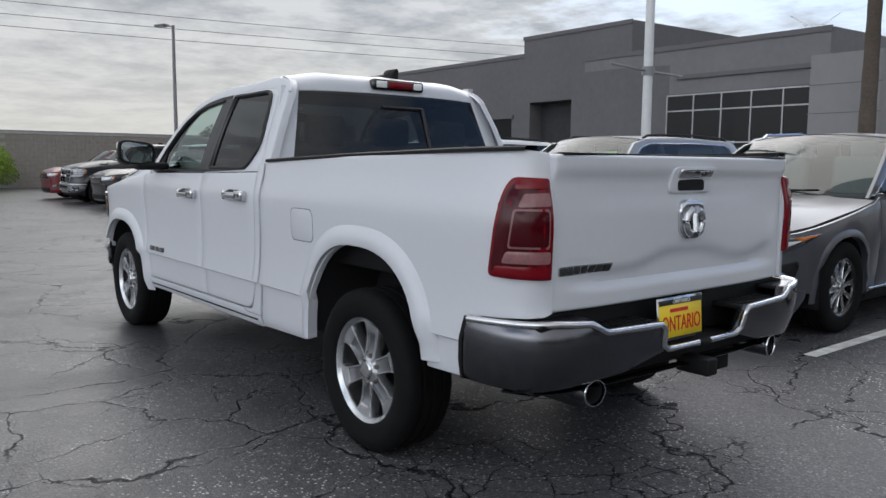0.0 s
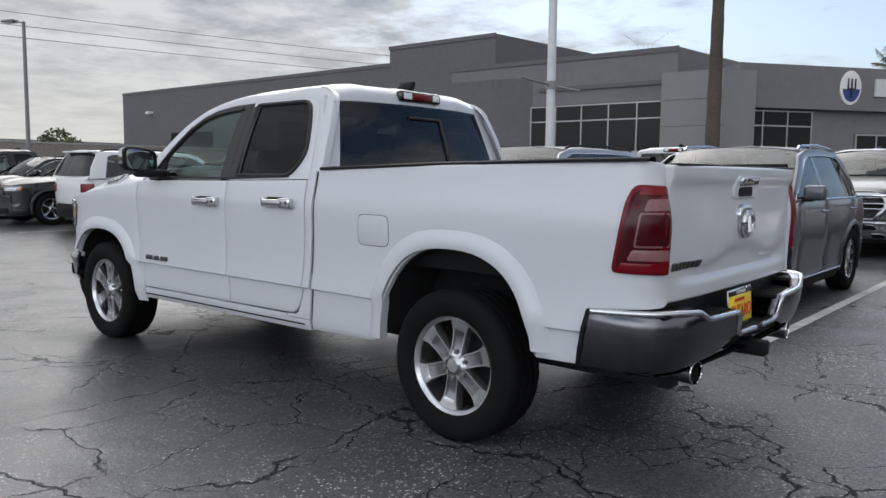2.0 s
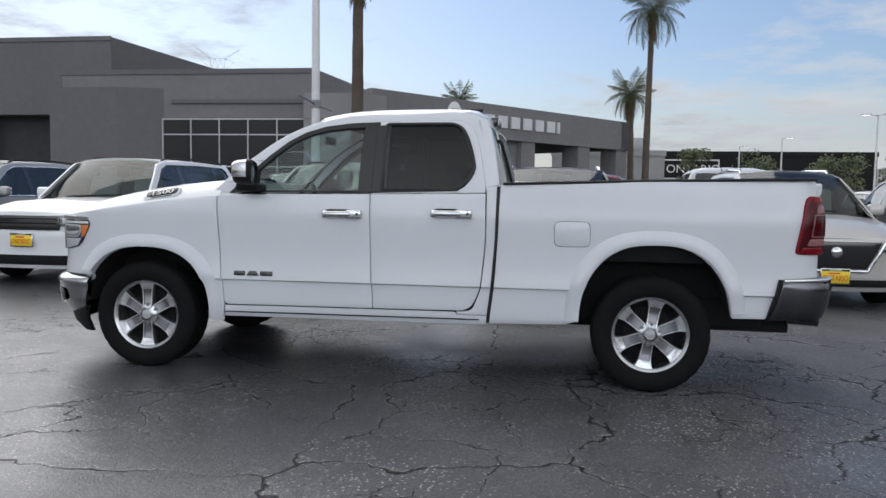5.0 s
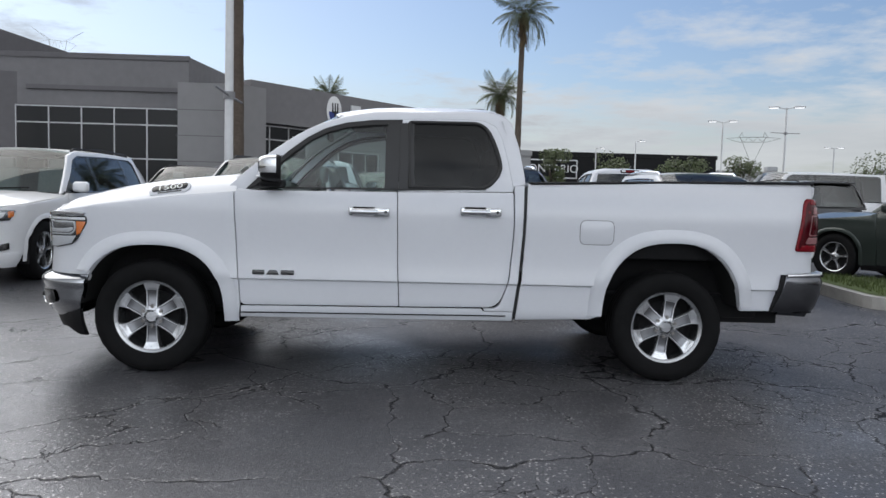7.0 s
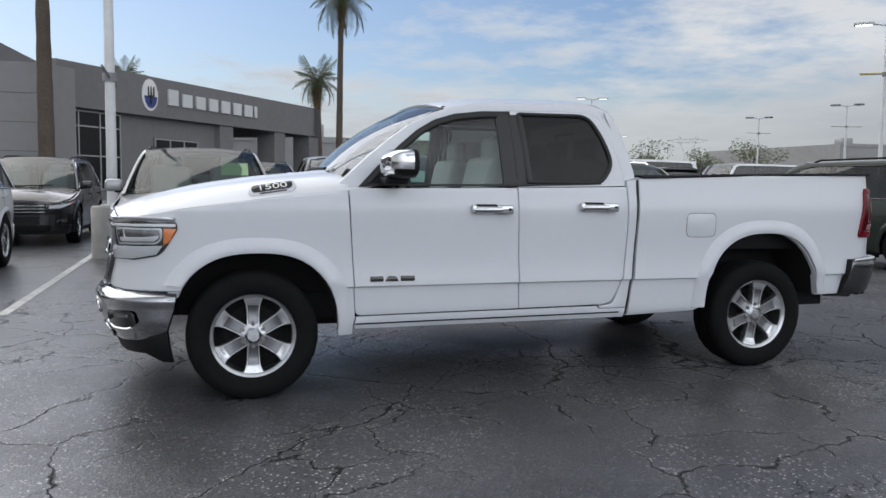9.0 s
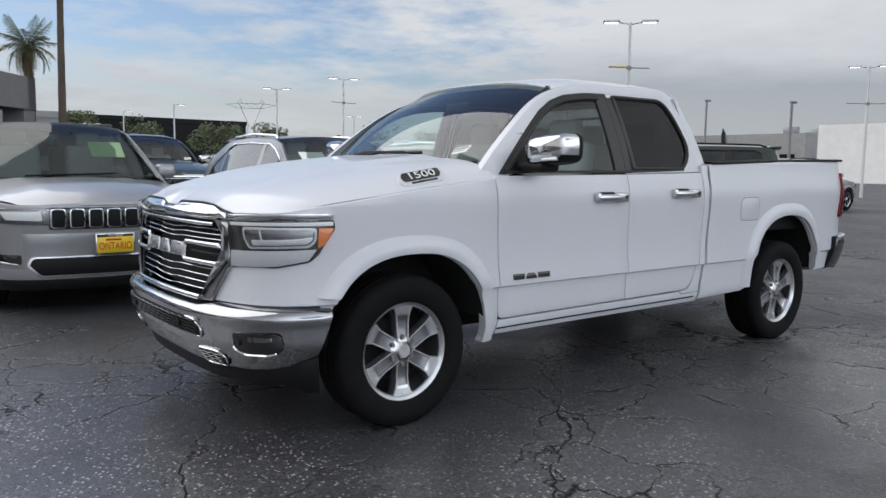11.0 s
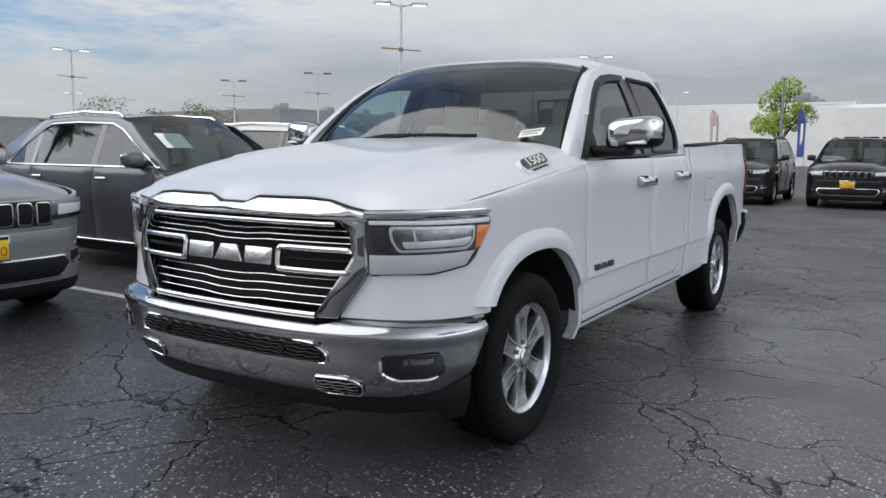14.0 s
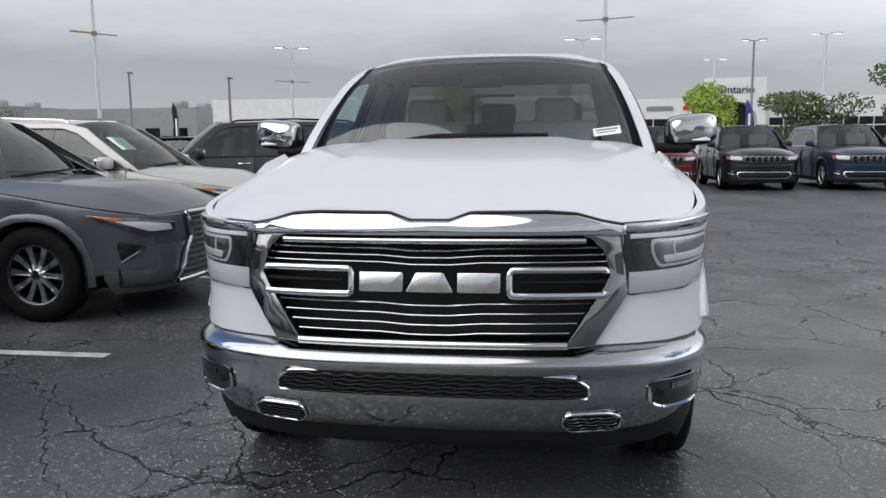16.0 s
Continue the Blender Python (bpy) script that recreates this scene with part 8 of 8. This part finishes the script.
dark = block_building("long black showroom with a framed white sign", 10.5, 88, 36, 110, 6.4, DARK)
part("sign_frame", wall_box((10.5, 88), (36, 88), 0.4, 8.4, 3.3, 5.6, 0.0, 0.08), CAPWHITE, dark, smooth=False)
part("sign_board", wall_box((10.5, 88), (36, 88), 0.55, 8.25, 3.45, 5.45, 0.08, 0.12), DARK, dark, smooth=False)
letters_at("OF ONTARIO", 1.35, Matrix.Translation((14.9, 87.86, 4.45)) @ Matrix.Rotation(math.pi / 2, 4, "X"), CAPWHITE, "sign_lettering", dark, 0.03)
for lab, x0, y0, x1, y1, h, mt in (("low grey warehouse with rooftop units", 95, 95, 150, 130, 8.4, CAPGREY), ("low pale warehouse far across the lots", 120, 60, 160, 92, 7.6, CAPGREY), ("long white industrial building", 96, 6, 130, 46, 7.4, CAPWHITE), ("low white depot building", 88, -4, 110, 14, 6.6, CAPWHITE), ("long low grey building on the skyline", 60, 150, 170, 180, 7.0, CAPGREY), ("pale low building beyond the boundary wall", -120, -30, -80, 40, 4.2, CAPGREY), ("grey low shop building behind the canopy", 0, 62, 9.5, 80, 5.0, CAPGREY)):
    bl = block_building(lab, x0, y0, x1, y1, h, mt)
    rg = random.Random(int(x0 + y0))
    for k in range(4):
        xx, yy = x0 + (x1 - x0) * (0.1 + 0.2 * k + 0.05 * rg.random()), y0 + (y1 - y0) * 0.15
        part("rooftop_unit", box((2.2, 1.8, 1.3), (xx, yy, h + 0.7), 0.08), STEELGREY, bl)
    L0 = abs(y1 - y0)
    for k in range(int(L0 / 5) if mt is CAPGREY else 0):
        w = part("window", box((0.06, 2.6, 1.6), (x0 - 0.02, y0 + 3 + k * 5, h * 0.45), 0), WINDARK, bl, smooth=False)
        part("sill", box((0.12, 2.8, 0.1), (x0 - 0.04, y0 + 3 + k * 5, h * 0.45 - 0.86)), CAPGREY, w, smooth=False)
# the dealership with the arched porch
deal = root("dealership_building", "white dealership with an arched porch and dark windows", "building")
DX = 75.0
part("wall", prism([(DX, -33), (DX + 25, -33), (DX + 25, -8), (DX, -8)], 0, 5.4), CAPWHITE, deal, smooth=False)
arch_line = [(-20.3, 0.0), (-20.3, 7.2), (-14.8, 7.2), (-14.8, 0.0), (-15.5, 0.0)] + [(-17.55 + 2.05 * math.cos(a), 2.9 + 2.05 * math.sin(a)) for a in np.linspace(0, math.pi, 15)] + [(-19.6, 0.0)]
part("arched_porch", sheet(arch_line, lambda y, z, d: Vector((DX - 1.5 + d, y, z)), 1.5, 5, 0), CAPWHITE, deal, smooth=False)
part("porch_glass", box((0.1, 4.2, 5.2), (DX - 0.08, -17.55, 2.6)), WINDARK, deal, smooth=False)
for k in range(3):
    part("porch_mullion", box((0.08, 0.10, 5.2), (DX - 0.16, -18.9 + k * 1.35, 2.6)), CAPWHITE, deal, smooth=False)
letters_at("Ontario", 1.05, Matrix.Translation((DX - 1.56, -17.5, 6.05)) @ Matrix.Rotation(-math.pi / 2, 4, "Z") @ Matrix.Rotation(math.pi / 2, 4, "X"), DARK, "sign_lettering", deal, 0.03)
for y0, y1 in ((-14.2, -8.6), (-32, -21.0)):
    n = max(2, int((y1 - y0) / 1.3))
    for k in range(n):
        w = part("window", box((0.08, (y1 - y0) / n - 0.14, 3.0), (DX - 0.05, y0 + (y1 - y0) * (k + 0.5) / n, 1.9)), WINDARK, deal, smooth=False)
        part("window_frame", box((0.10, (y1 - y0) / n, 0.10), (DX - 0.07, y0 + (y1 - y0) * (k + 0.5) / n, 2.6)), CAPWHITE, w, smooth=False)
for y0, w, mt in ((-10.6, 2.6, STEELGREY), (-13.6, 1.5, REDINK), (-22.2, 1.9, STEELGREY), (-24.4, 0.7, BLACKINK), (-26.3, 2.0, STEELGREY)):
    part("sign_bar", box((0.08, w, 0.42), (DX - 0.05, y0, 4.45), 0.02), mt, deal, "plain bar in place of a maker's name", smooth=False)
annex = root("service_building", "pale service building with a lettered fascia", "building", "buildings on the skyline")
part("wall", prism([(84, -6.5), (110, -6.5), (110, 6.5), (84, 6.5)], 0, 6.0), CAPWHITE, annex, smooth=False)
letters_at("Service", 1.0, Matrix.Translation((83.95, -3.2, 4.9)) @ Matrix.Rotation(-math.pi / 2, 4, "Z") @ Matrix.Rotation(math.pi / 2, 4, "X"), DARK, "sign_lettering", annex, 0.03)
for k in range(7):
    part("window", box((0.08, 1.4, 2.6), (83.97, -5.2 + k * 1.7, 1.8)), WINDARK, annex, smooth=False)


def feather_flag(x, y, h, mt, turn=0):
    f = root("feather_flag", "tall feather flag on a slim pole", "flag", "feather flags", at=Matrix.Translation((x, y, 0)) @ Matrix.Rotation(radians(turn), 4, "Z"))
    part("flag_pole", sweep([(0, 0, 0), (0, 0, h * 0.8), (0.08, 0, h * 0.93), (0.35, 0, h)], 0.02, 6), POLEGREY, f)
    rows = []
    for q in np.linspace(0, 1, 12):
        z = h * (0.28 + 0.72 * q)
        x0 = 0.0 if q < 0.72 else 0.35 * ((q - 0.72) / 0.28) ** 1.6
        w = 0.40 * (1 - max(0, (q - 0.75) / 0.25) ** 2) + 0.02
        rows.append([(x0 + w * s, 0.04 * math.sin(6 * q + 3 * s), z) for s in (0, 0.33, 0.66, 1)])
    part("flag_cloth", thicken(skin(rows), 0.004), mt, f)
    part("flag_panel", box((0.14, 0.012, h * 0.3), (0.19, 0.0, h * 0.62), 0), PAPER, f, smooth=False)
    return f


feather_flag(34.0, 6.6, 3.4, mat("flag_pale", (0.52, 0.42, 0.41), 0.7, grain=0.3, scale=4), 70)
feather_flag(45.0, 4.2, 4.0, mat("flag_blue", (0.05, 0.08, 0.30), 0.7), 80)
feather_flag(30.5, 17.8, 3.4, DARK, 60)
feather_flag(46.0, -12.6, 3.8, mat("flag_violet", (0.06, 0.06, 0.28), 0.7), 90)

# fence line and hills close the distance
bm = bmesh.new()
rows = []
for k in range(61):
    a = radians(40 + k * 5.2)
    hgt = 38 + 30 * math.sin(k * 0.9) + 22 * math.sin(k * 2.3)
    rows.append([(2600 * math.cos(a), 2600 * math.sin(a), -5), (2600 * math.cos(a), 2600 * math.sin(a), max(6, hgt) * 0.75), (2900 * math.cos(a), 2900 * math.sin(a), max(6, hgt))])
tagged(part("backdrop", skin(rows), mat("hazy_hill", (0.42, 0.44, 0.47), 1.0)), "hazy grey hills on the horizon", "hills", kind="structure")
